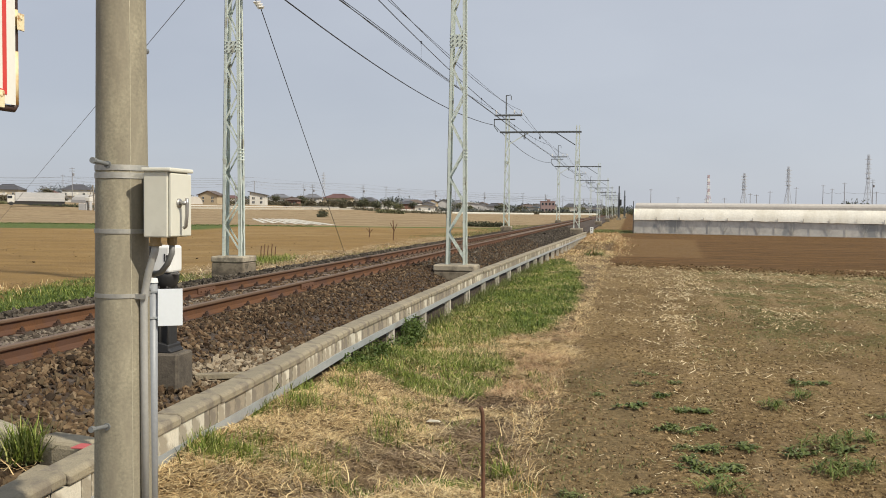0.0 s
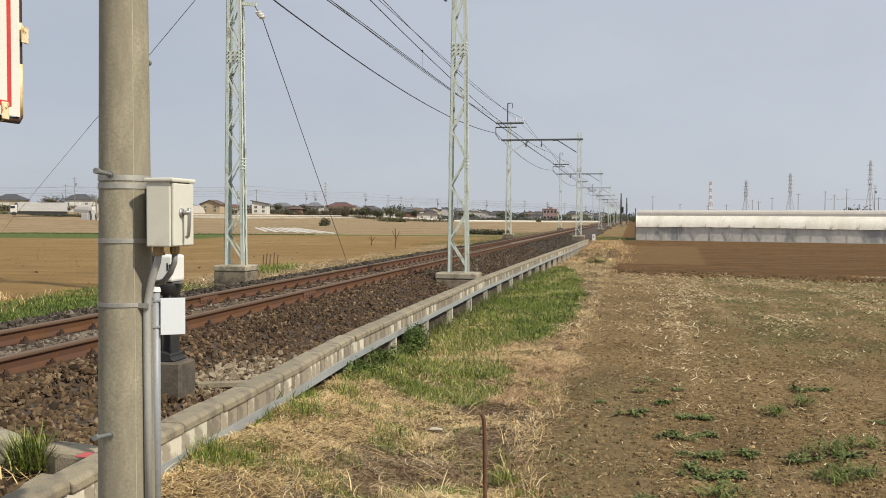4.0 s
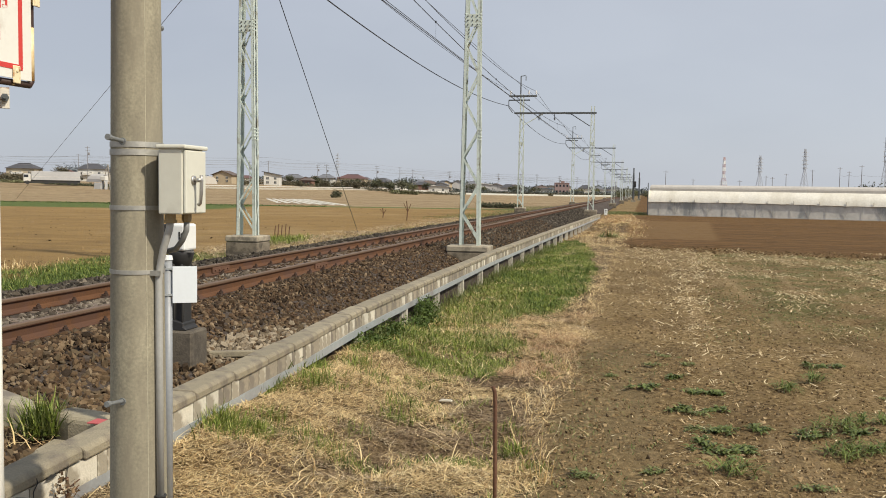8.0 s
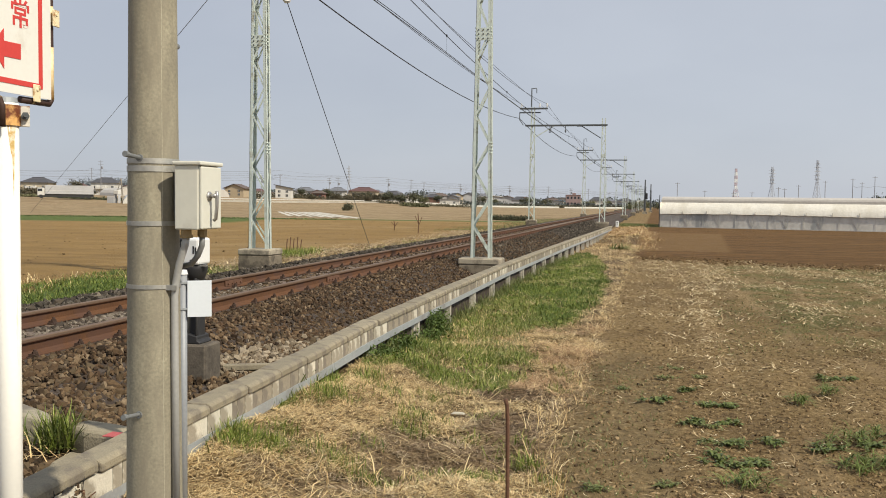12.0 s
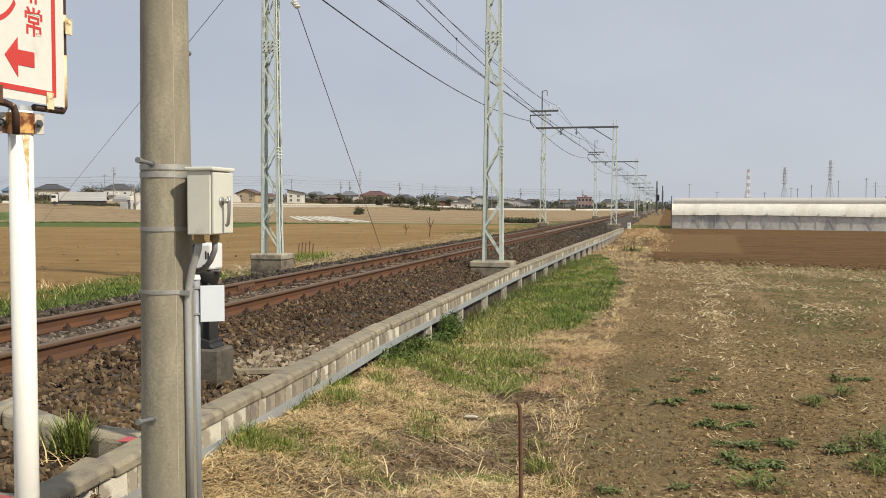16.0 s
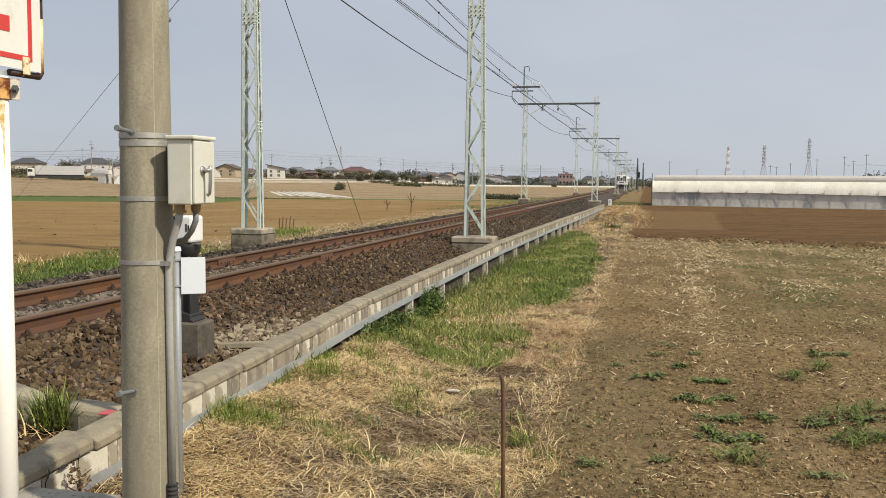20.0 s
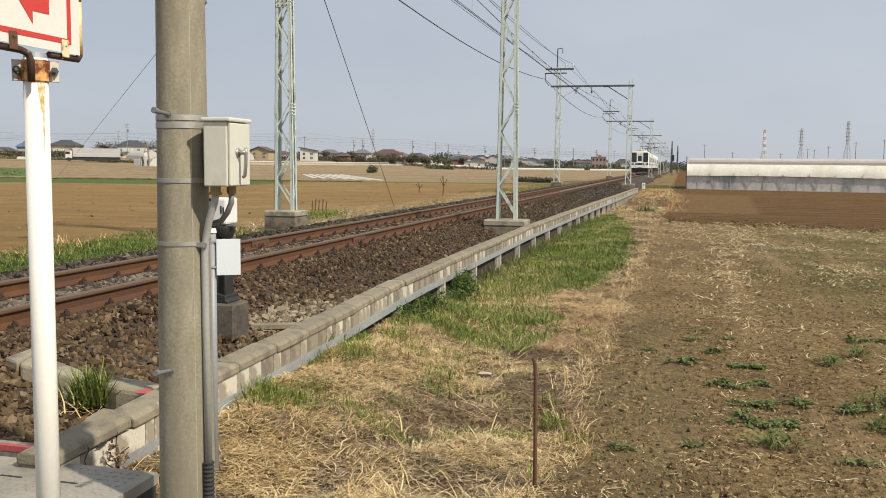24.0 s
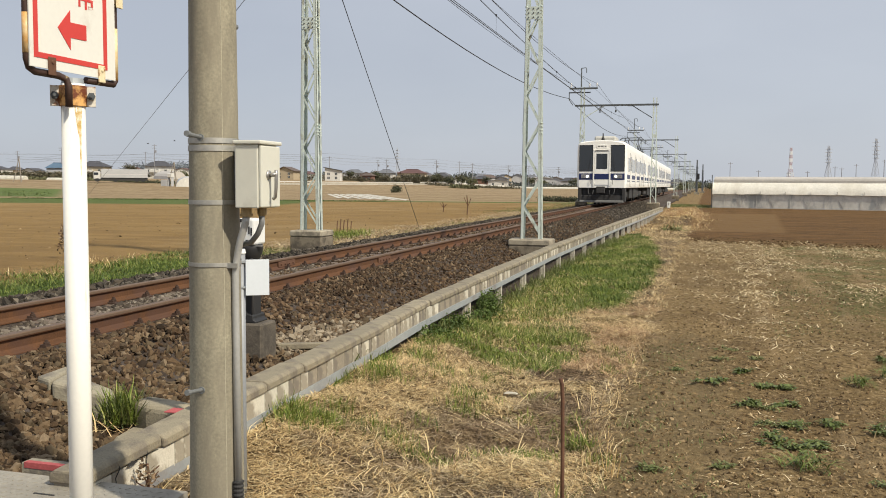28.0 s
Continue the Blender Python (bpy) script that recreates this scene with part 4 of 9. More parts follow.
def build_trough():
    tr = thing("cable_trough", "long concrete cable trough with lids, on a galvanised beam and posts", "cable trough")
    top, W = 0.58, 0.18
    L = 0.62
    lid = Mesh().prism([(0.014, -0.066), (0.014, -0.022), (0.004, -0.006), (-0.018, 0.0), (-W + 0.018, 0.0), (-W - 0.012, -0.02), (-W - 0.012, -0.066)], (0, 0.008, 0), (1, 0, 0), (0, 0, 1), (0, 1, 0), L - 0.016)
    lid_me = lid.data("lid", M_LID, bevel=0.011, segments=2)
    yy = 3.40
    rnd = random.Random(3)

    def dip(y):
        """Settlement of the near end."""
        return 0.033 * float(1 - smooth01(3.5, 5.0, y))

    while yy < 57.6:
        x, a = trough_frame(yy)
        part("lid", lid_me, None, tr, m=pose(x + rnd.uniform(-0.005, 0.005), yy, top - dip(yy), rnd.uniform(-0.35, 0.35) + (2.0 if yy < 4.6 else 0), rnd.uniform(-0.7, 0.7), -math.degrees(a)))
        yy += L
    # body: face panels of uneven width, bleached ones among weathered ones
    widths = (0.09, 0.13, 0.19, 0.27)
    kinds = {}
    for w in widths:
        kinds[w, True] = Mesh().box(-0.028, 0.0, 0.003, w - 0.003, -0.192, -0.066).data("face_panel", M_TROUGH_PALE)
        kinds[w, False] = Mesh().box(-0.034, -0.005, 0.003, w - 0.003, -0.192, -0.066).data("face_panel", M_TROUGH_DARK)
    far_pale, far_dark = Mesh(), Mesh()
    core = Mesh()
    yy, k, pale = 3.42, 0, True
    while yy < 57.6:
        x, a = trough_frame(yy)
        pale = rnd.random() < (0.62 if yy < 10 else 0.40)
        w = rnd.choice((0.13, 0.19, 0.19, 0.27)) if pale and yy < 12 else rnd.choice(widths)
        pale = pale or yy < 4.9
        mtx = pose(x, yy, top - dip(yy), 0, 0, -math.degrees(a))
        if k < 295:
            part("face_panel", kinds[w, pale], None, tr, m=mtx)
        else:
            d = 0.0 if pale else -0.005
            (far_pale if pale else far_dark).box(-0.028 + d, d, 0.002, w - 0.002, -0.192, -0.066, mtx)
        k += 1
        yy += w
    if far_pale.v:
        part("distant_face_panels", far_pale, M_TROUGH_PALE, tr, "bleached face panels", kind="stuff")
        part("distant_face_panels", far_dark, M_TROUGH_DARK, tr, "weathered face panels", kind="stuff")
    ys = [3.42 + 1.5 * i for i in range(37)]
    for y0, y1 in zip(ys, ys[1:]):
        x0, x1 = trough_x(y0), trough_x(y1)
        p, q = Vector((x0, y0, top - dip(y0))), Vector((x1, y1, top - dip(y1)))
        d = (q - p).normalized()
        s = Vector((d.y, -d.x, 0)).normalized()
        core.prism([(-0.036, -0.196), (-0.036, -0.062), (-W + 0.01, -0.062), (-W + 0.01, -0.196)], p, s, (0, 0, 1), d, (q - p).length)
        beam = Mesh().prism([(0.006, -0.265), (0.006, -0.192), (-0.05, -0.192), (-0.05, -0.199), (-0.002, -0.199), (-0.002, -0.258), (-0.05, -0.258), (-0.05, -0.265)], p, s, (0, 0, 1), d, (q - p).length - 0.004)
        part("steel_beam", beam, M_GALV, tr, "blue-grey galvanised channel beam")
    part("trough_body", core, M_TROUGH_DARK, tr, "weathered concrete trough body")
    for yc, lean, z0, z1 in ((3.645, 0.008, 0.36, 0.545), (3.89, -0.006, 0.44, 0.545)):
        xc = trough_x(yc)
        part("crack", Mesh().tube([(xc + 0.006, yc, z1 - 0.01), (xc + 0.0145, yc + lean, z1 - 0.05), (xc + 0.001, yc - lean, 0.5 * (z0 + z1)), (xc + 0.001, yc + 0.5 * lean, z0)], 0.0026, 5), M_UNDER, tr, "dark crack running down the face")
    part("spall", Mesh().add([(trough_x(3.74) + 0.015, 3.70, 0.487), (trough_x(3.74) + 0.017, 3.745, 0.507), (trough_x(3.74) + 0.015, 3.80, 0.489), (trough_x(3.74) + 0.016, 3.75, 0.481)], [(0, 1, 2, 3)]), M_UNDER, tr, "dark broken notch below the lid")
    yp, i = 7.0, 0
    while yp < 57:
        x, a = trough_frame(yp)
        post = Mesh().box(-0.13, -0.055, -0.045, 0.045, float(ground_z(x, yp)) - 0.15, top - 0.199)
        post.box(-0.055, -0.004, -0.03, 0.03, float(ground_z(x, yp)) - 0.15, top - 0.268)
        part("support_post", post, M_SUPPORT, tr, "pale concrete support post", bevel=0.004, m=pose(x, yp, 0, 0, 0, -math.degrees(a)))
        yp += 2.07 if i else 2.5
        i += 1


build_trough()


# ---- overhead line: lattice masts, beams, wires ----
def lattice_mast(parent, x, z0, z1, w0, w1, name="mast", m=None, k=1.0):
    """Four angle legs with zigzag lacing; x is the mast's middle."""
    legs = part(name, Mesh().box(x - 0.05, x + 0.05, -0.05, 0.05, z0 - 0.01, z0 + 0.01), M_MAST, parent, "pale green-grey lattice mast", m=m)
    def half(z):
        return 0.5 * (w0 + (w1 - w0) * min(1.0, (z - z0) / 6.0))
    d0 = 0.115
    for sx in (-1, 1):
        for sy in (-1, 1):
            leg = Mesh()
            a = Vector((x + sx * half(z0), sy * d0, z0))
            b = Vector((x + sx * half(z1), sy * d0, z1))
            t = 0.008
            for ex, ey in (((-sx * 0.065, 0), (0, -sy * t)), ((-sx * t, 0), (0, -sy * 0.065))):
                pr = [(0, 0), (1, 0), (1, 1), (0, 1)]
                v = [p + Vector((ex[0] * i, ey[1] * j, 0)) for p in (a, b) for i, j in pr]
                leg.add(v, [(3, 2, 1, 0), (4, 5, 6, 7), (0, 1, 5, 4), (1, 2, 6, 5), (2, 3, 7, 6), (3, 0, 4, 7)])
            part("leg", leg, M_MAST, legs)
    z, s = z0 + 0.12, 1
    while z + 0.6 < z1:
        zn = z + 0.58 * k
        for sy in (-1, 1):
            part("lacing_bar", Mesh().bar((x + s * (half(z) - 0.03), sy * (d0 - 0.012), z), (x - s * (half(zn) - 0.03), sy * (d0 - 0.012), zn), 0.010, 0.036), M_MAST, legs)
        for sx in (-1, 1):
            part("lacing_bar", Mesh().bar((x + sx * (half(z) - 0.012), -s * (d0 - 0.03), z), (x + sx * (half(zn) - 0.012), s * (d0 - 0.03), zn), 0.010, 0.018), M_MAST, legs)
        z, s = zn, -s
    for zb in (1.87 + 1.08 * k, 1.87 + 3.48 * k):
        if zb < z1:
            for sx in (-1, 1):
                bolts = Mesh()
                for j in range(4):
                    bolts.rod((x + sx * half(zb), -d0 - 0.012, zb + 0.075 * j), (x + sx * half(zb), d0 + 0.012, zb + 0.075 * j), 0.014, n=6)
                    bolts.rod((x + sx * (half(zb) + 0.03), -d0 + 0.03, zb + 0.075 * j), (x + sx * (half(zb) - 0.04), -d0 + 0.03, zb + 0.075 * j), 0.016, n=6)
                part("splice", bolts, M_MAST, legs, "bolted leg splice")
    pl = Mesh().box(x - half(5.4), x + half(5.4), -d0 - 0.006, -d0 + 0.002, 1.87 + 3.43 * k, 1.87 + 3.69 * k)
    plate = part("gusset_plate", pl, M_MAST, legs, "pale gusset plate")
    for i in range(3):
        for j in range(3):
            zb, xb = 1.87 + (3.47 + 0.09 * j) * k, x + (i - 1) * 0.65 * half(5.4)
            part("bolt", Mesh().rod((xb, -d0 - 0.022, zb), (xb, -d0 - 0.005, zb), 0.016, n=6), M_DARKSTEEL, plate, "dark bolt head")
    return legs


def insulator(parent, x, y, z):
    ins = Mesh().rod((x, y, z - 0.12), (x, y, z + 0.02), 0.03, n=8)
    for k in range(3):
        ins.rod((x, y, z + 0.05 * k), (x, y, z + 0.05 * k + 0.02), 0.085, 0.06, n=10)
    ins.rod((x, y, z + 0.14), (x, y, z + 0.24), 0.05, 0.035, n=8)
    return part("insulator", ins, M_INSUL, parent, "white porcelain insulator", smooth=False)


XR, XL = -3.58, -8.66          # middles of the two masts
BEAM_Z = 7.66


def build_gantry(XR=XR, skew=0.0, k=1.0):
    g = thing("catenary_gantry", "pale lattice railway gantry with crossarm and insulators", "catenary gantry", pose(0, 19 if k != 1 else 66, 0 if k != 1 else -0.05), "gantries along the line")
    lattice_mast(g, XR, 1.87 - 1.15 * k, 8.1, 0.44 * k, 0.27 * k, m=pose(0, skew, 0), k=k)
    turned = pose(XL, 0, 0, 0, 0, math.degrees(math.atan2(skew, XR - XL))) @ pose(-XL, 0, 0)
    lattice_mast(g, XL, 0.80, 8.95, 0.46, 0.27)
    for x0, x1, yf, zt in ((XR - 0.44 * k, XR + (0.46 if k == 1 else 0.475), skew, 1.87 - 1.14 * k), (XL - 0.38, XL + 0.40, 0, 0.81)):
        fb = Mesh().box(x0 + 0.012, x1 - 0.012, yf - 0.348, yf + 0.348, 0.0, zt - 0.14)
        foot = part("foundation", fb, M_FOUND_DARK, g, "block of darker grey concrete", bevel=0.02)
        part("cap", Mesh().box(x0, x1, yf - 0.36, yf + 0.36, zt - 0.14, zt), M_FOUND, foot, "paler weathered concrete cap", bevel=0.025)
    beam = Mesh()
    for dz in (0.0, -0.34):
        for dy in (-0.12, 0.12):
            beam.box(XL - 0.55, XR + 0.25, dy - 0.03, dy + 0.03, BEAM_Z + dz * 0 - 0.055 if dz == 0 else BEAM_Z - 0.09, BEAM_Z + 0.02 if dz == 0 else BEAM_Z - 0.06)
    x = XL - 0.4
    while x < XR:
        beam.bar((x, -0.12, BEAM_Z - 0.02), (x + 0.3, 0.12, BEAM_Z - 0.02), 0.03, 0.03)
        x += 0.3
    part("beam", beam, M_DARKSTEEL, g, "dark steel cross beam", m=turned)
    br = Mesh()
    br.bar((XL + 0.1, 0, 6.75), (XL + 1.5, 0, BEAM_Z - 0.1), 0.06, 0.06)
    part("knee_brace", br, M_MAST, g, "pale knee brace")
    br2 = Mesh().bar((XR - 0.2, 0, 6.7), (XR - 1.55, 0, BEAM_Z - 0.1), 0.06, 0.06).bar((XR - 1.9, 0, BEAM_Z - 0.1), (XR - 1.5, 0, BEAM_Z - 0.1), 0.06, 0.05)
    part("knee_brace", br2, M_DARKSTEEL, g, "dark knee brace", m=turned)
    arm = Mesh().box(XL - 0.95, XL + 1.05, -0.16, -0.08, 8.80, 8.90).box(XL - 0.95, XL + 1.05, 0.08, 0.16, 8.80, 8.90)
    part("crossarm", arm, M_DARKSTEEL, g, "dark steel crossarm")
    arm2 = Mesh().box(XL - 1.0, XL + 0.55, -0.04, 0.04, 8.52, 8.60)
    arm2.bar((XL - 0.98, 0, 8.55), (XL - 0.98, 0, 8.05), 0.05, 0.05).bar((XL - 0.98, 0, 8.05), (XL - 0.7, 0, BEAM_Z), 0.05, 0.05)
    part("bracket", arm2, M_DARKSTEEL, g, "dark steel feeder bracket")
    top = Mesh().rod((XL - 0.12, 0, 8.2), (XL - 0.12, 0, 10.3), 0.05, 0.04, n=8).tube([(XL - 0.12, 0, 10.28), (XL + 0.2, 0, 10.32), (XL + 0.24, 0, 10.25), (XL + 0.24, 0, 9.95)], 0.03, 6)
    part("cable_pipe", top, M_DARKSTEEL, g, "dark hooked riser pipe")
    for xi in (XL - 0.85, XL + 0.48, XL + 1.0):
        insulator(g, xi, 0, 9.0)
    cat = Mesh().rod((-7.42, 0, BEAM_Z - 0.1), (-7.42, 0, 7.25), 0.03, n=8)
    for k in range(4):
        cat.rod((-7.42, 0, 7.36 - 0.07 * k), (-7.42, 0, 7.33 - 0.07 * k), 0.10, 0.07, n=10)
    part("suspension_insulator", cat, M_DARKSTEEL, g, "dark suspension insulator", m=turned)
    st = Mesh().rod((-6.3, 0, BEAM_Z - 0.1), (-6.3, 0, 7.1), 0.025, n=6).rod((-6.3, 0, 7.3), (-6.3, 0, 7.15), 0.06, n=8)
    part("drop_bracket", st, M_DARKSTEEL, g, "dark drop bracket", m=turned)
    return g


GANTRIES = [19.0, 66.0, 117.0, 170.0, 222.0, 275.0, 328.0, 381.0, 434.0, 487.0]
build_gantry(-3.76, 0.95, 1.05)
gantry = build_gantry()
gantry.matrix_world = pose(-0.066, 66, -0.05)
for gy in GANTRIES[2:]:
    copy_thing(gantry, pose(-0.0 - 0.0014 * (gy - 19), gy, -0.05))


def wire_run(name, label, x, z, sag, r, material, ys, dx=0.0, rise=0.0):
    n, pts = 16, []
    for a, b in zip(ys, ys[1:]):
        pts += [(x - 0.0014 * (a + (b - a) * i / n - 19), a + (b - a) * i / n, z - 4 * sag * (i / n) * (1 - i / n)) for i in range(n)]
    w = Mesh().tube(pts + [(x - 0.0014 * (ys[-1] - 19), ys[-1], z)], r, 5)
    return single(name, w, material, label, "wire", "overhead wires", smooth=True)


def build_wires():
    ys = [-32.0] + GANTRIES
    wire_run("feeder_wire", "thick black feeder wire hung from the gantry brackets", XL - 0.98, 8.10, 0.77, 0.021, M_WIRE, ys)
    wire_run("feeder_wire", "thin dark wire on the crossarm insulators", XL - 0.85, 9.14, 0.45, 0.010, M_WIRE, ys)
    wire_run("feeder_wire", "thin dark wire on the crossarm insulators", XL + 0.48, 9.14, 0.15, 0.010, M_WIRE, ys)
    wire_run("feeder_wire", "thin dark wire on the crossarm insulators", XL + 1.0, 9.14, 0.74, 0.012, M_WIRE, ys)
    wire_run("messenger_wire", "dark messenger wire of the catenary", -5.6, 6.62, 0.52, 0.011, M_WIRE, ys)
    wire_run("contact_wire", "dark contact wire above the track", -5.58, 5.93, 0.03, 0.010, M_COPPER_WIRE, ys)
    wire_run("contact_wire", "dark contact wire above the track", -5.54, 5.95, 0.06, 0.008, M_COPPER_WIRE, ys)
    for a, b in zip(ys, ys[1:]):
        for i in range(1, 9):
            t = i / 9
            y = a + (b - a) * t
            if y > 200:
                continue
            x, zt = -5.59 - 0.0014 * (y - 19), 6.62 - 4 * 0.52 * t * (1 - t)
            d = thing("dropper", "thin wire dropper between messenger and contact wire", "dropper", pose(x, y, 0), "droppers of the catenary")
            part("wire", Mesh().rod((0, 0, 5.93), (0, 0, zt), 0.003, n=4), M_WIRE, d)
            part("clamp", Mesh().box(-0.015, 0.015, -0.03, 0.03, zt - 0.03, zt + 0.03), M_WIRE, d, "dark clip")
    stay = Mesh().tube([(XL + 0.42, 19, 6.6), (-8.05, 19.05, 6.3), (-11.8, 37.0, 0.0)], 0.010, 6)
    s = thing("stay_wire", "dark stay wire from a mast down to the verge", "stay wire")
    part("wire", stay, M_WIRE, s)
    ins = Mesh()
    for k in range(3):
        p = Vector((-8.05, 19.05, 6.33)).lerp(Vector((XL + 0.42, 19, 6.6)), 0.2 * k)
        ins.rod(p, p + Vector((0, 0.02, -0.05)), 0.09, 0.06, n=12)
    part("insulator", ins, M_INSUL, s, "white stay insulator")
    brk = Mesh().bar((XL + 0.1, 19, 6.62), (XL + 0.5, 19, 6.58), 0.06, 0.08)
    part("bracket", brk, M_MAST, s, "pale stay bracket")
    single("stay_wire", Mesh().tube([(XL - 0.1, 19, 7.65), (-53.9, 69.5, 0.0)], 0.009, 6), M_WIRE, "thin dark wire slanting far out over the field", "stay wire")


build_wires()


# ---- concrete pole with its box and conduits ----
def build_pole():
    PX, PY, PZ = -1.937, 3.219, 0.374
    p = thing("utility_pole", "round grey-brown concrete pole with steel bands and a switch box", "utility pole", pose(PX, PY, PZ))
    p.scale = (0.8, 0.8, 0.8)
    H = 8.0
    def rad(z):
        return 0.1205 + 0.0085 * (2.06 - z)
    n, rows = 40, 14
    sh = Mesh()
    zs = [-0.6 + (H + 0.6) * i / rows for i in range(rows + 1)]
    sh.ring([Vector((0, 0, z)) for z in zs], [Vector((1, 0, 0))] * len(zs), [Vector((0, 1, 0))] * len(zs), [rad(z) for z in zs], n)
    part("shaft", sh, M_CONCRETE_POLE, p, "tapering concrete shaft", smooth=True)
    def band(z, h, extra=0.004):
        b = Mesh()
        for za, zb, ra, rb in ((z, z + h, rad(z) + extra, rad(z + h) + extra), (z + h, z + h, rad(z + h) + extra, rad(z + h) - 0.002), (z, z, rad(z) - 0.002, rad(z) + extra)):
            b.ring([Vector((0, 0, za)), Vector((0, 0, zb))], [Vector((1, 0, 0))] * 2, [Vector((0, 1, 0))] * 2, [ra, rb], n, cap=False)
        return part("steel_band", b, M_BAND, p, "bright steel band", smooth=True)
    for z, h in ((2.060, 0.026), (2.022, 0.028), (1.761, 0.022), (1.455, 0.020)):
        band(z, h)
    for ang in (-40, 150):        # mould seams
        a = radians(ang)
        part("seam", Mesh().tube([((rad(z) - 0.001) * math.cos(a), (rad(z) - 0.001) * math.sin(a), z) for z in zs], 0.0022, 6), M_SEAM, p, "pale mould seam")
    for ang, z in ((270, 2.085), (268, 0.845), (91, 2.66), (91, 1.45)):
        a = radians(ang)
        d = Vector((math.cos(a), math.sin(a), 0))
        b = Mesh().rod(d * (rad(z) - 0.02) + Vector((0, 0, z)), d * (rad(z) + 0.11) + Vector((0, 0, z + 0.012)), 0.010, n=10)
        b.rod(d * (rad(z) + 0.105) + Vector((0, 0, z + 0.012)), d * (rad(z) + 0.128) + Vector((0, 0, z + 0.014)), 0.0145, n=10)
        b.rod(d * (rad(z) - 0.002) + Vector((0, 0, z)), d * (rad(z) + 0.006) + Vector((0, 0, z)), 0.018, n=10)
        part("step_bolt", b, M_BOLT, p, "dull grey step bolt")
    # the switch box on the side of the pole
    bx = pose(0.238, -0.030, 1.747, 0, 0, 0)
    w, d, h = 0.0765, 0.102, 0.305
    body = part("switch_box", Mesh().box(-w + 0.026, w - 0.004, -d, d, 0, h), M_BOX, p, "cream-grey steel switch box", bevel=0.006, m=bx, segments=2)
    part("lid", Mesh().box(-w + 0.018, w + 0.018, -d - 0.012, d + 0.012, h, h + 0.019), M_BOX, body, "overhanging rain lid", bevel=0.006, segments=2)
    part("door", Mesh().box(w - 0.002, w + 0.014, -d + 0.004, d - 0.004, 0.004, h - 0.006), M_BOX, body, "slightly lighter hinged door", bevel=0.005, segments=2)
    hy, hz = -0.030, 0.160
    hd = Mesh().rod((w + 0.012, hy, hz), (w + 0.022, hy, hz), 0.024, 0.021, n=18)
    hd.rod((w + 0.02, hy, hz), (w + 0.056, hy, hz + 0.002), 0.0105, n=12)
    hd.tube([(w + 0.055, hy, hz + 0.024), (w + 0.057, hy, hz), (w + 0.053, hy + 0.004, hz - 0.06), (w + 0.047, hy + 0.006, hz - 0.108), (w + 0.036, hy + 0.008, hz - 0.116)], 0.0085, 10)
    part("handle", hd, M_CHROME, body, "dull chrome lever handle", smooth=True)
    part("mounting_plate", Mesh().box(-w - 0.03, -w + 0.028, 0.0, 0.06, 0.02, h - 0.02), M_GALV, body, "steel mounting plate")
    gl = Mesh().rod((0.0 - 0.02, -0.045, 0.002), (-0.02, -0.045, -0.03), 0.026, n=8).rod((-0.02, -0.045, -0.028), (-0.02, -0.045, -0.042), 0.031, n=10)
    part("cable_gland", gl, M_BRASS, body, "brown corroded cable gland")
    gl2 = Mesh().rod((0.03, 0.02, 0.002), (0.03, 0.02, -0.032), 0.024, n=8).rod((0.03, 0.02, -0.030), (0.03, 0.02, -0.040), 0.020, n=10)
    part("cable_gland", gl2, M_BRASS, body, "brown corroded cable gland")
    tip = bx @ Vector((-0.02, -0.045, -0.035))
    c1 = Mesh().tube([tip, tip + Vector((-0.008, 0.004, -0.04)), tip + Vector((-0.045, 0.016, -0.13)), (0.146, -0.045, 1.49), (0.137, -0.042, 1.42), (0.138, -0.042, 1.1), (0.146, -0.047, 0.35)], 0.0178, 14)
    part("conduit", c1, M_CONDUIT, p, "grey plastic conduit", smooth=True)
    tip2 = bx @ Vector((0.03, 0.02, -0.03))
    c2 = Mesh().tube([tip2, tip2 + Vector((-0.004, 0.004, -0.05)), tip2 + Vector((-0.03, 0.012, -0.10)), tip2 + Vector((-0.085, 0.05, -0.145)), (0.10, 0.10, 1.555)], 0.0140, 12)
    part("cable", c2, M_CONDUIT_DARK, p, "second, darker grey conduit", smooth=True)
    fl = Mesh()
    zs = [0.375 - 0.0055 * k for k in range(76)]
    fl.ring([Vector((0.146, -0.047, z)) for z in zs], [Vector((1, 0, 0))] * 76, [Vector((0, 1, 0))] * 76, [0.0285 if k % 4 < 2 else 0.0245 for k in range(76)], 14)
    part("flexible_conduit", fl, M_UNDER, p, "ribbed grey flexible conduit")
    st = Mesh().box(0.08, 0.160, -0.070, -0.060, 1.449, 1.473)
    part("conduit_strap", st, M_BAND, p, "steel conduit strap")


build_pole()


# ---- white notice plate on a grey pipe ----
def build_plate_post():
    t = thing("notice_post", "grey capped pipe post holding a blank white plate", "sign post", pose(-2.412, 4.30, 0))
    part("pipe", Mesh().rod((0, 0, 0), (0, 0, 1.50), 0.0225, n=16), M_PIPE, t, smooth=True)
    part("cap", Mesh().rod((0, 0, 1.495), (0, 0, 1.518), 0.027, 0.022, n=16), M_WHITE, t, "pale plastic cap")
    part("plate", Mesh().box(0.022, 0.145, -0.030, -0.026, 1.272, 1.463), M_PLATE, t, "blank white plate", m=pose(0, 0, 0, 0, 0, 31), bevel=0.001)
    for zb in (1.445, 1.31):
        part("bracket", Mesh().box(-0.025, 0.06, -0.026, 0.026, zb, zb + 0.010), M_GALV, t, "small steel bracket", m=pose(0, 0, 0, 0, 0, 31))


build_plate_post()


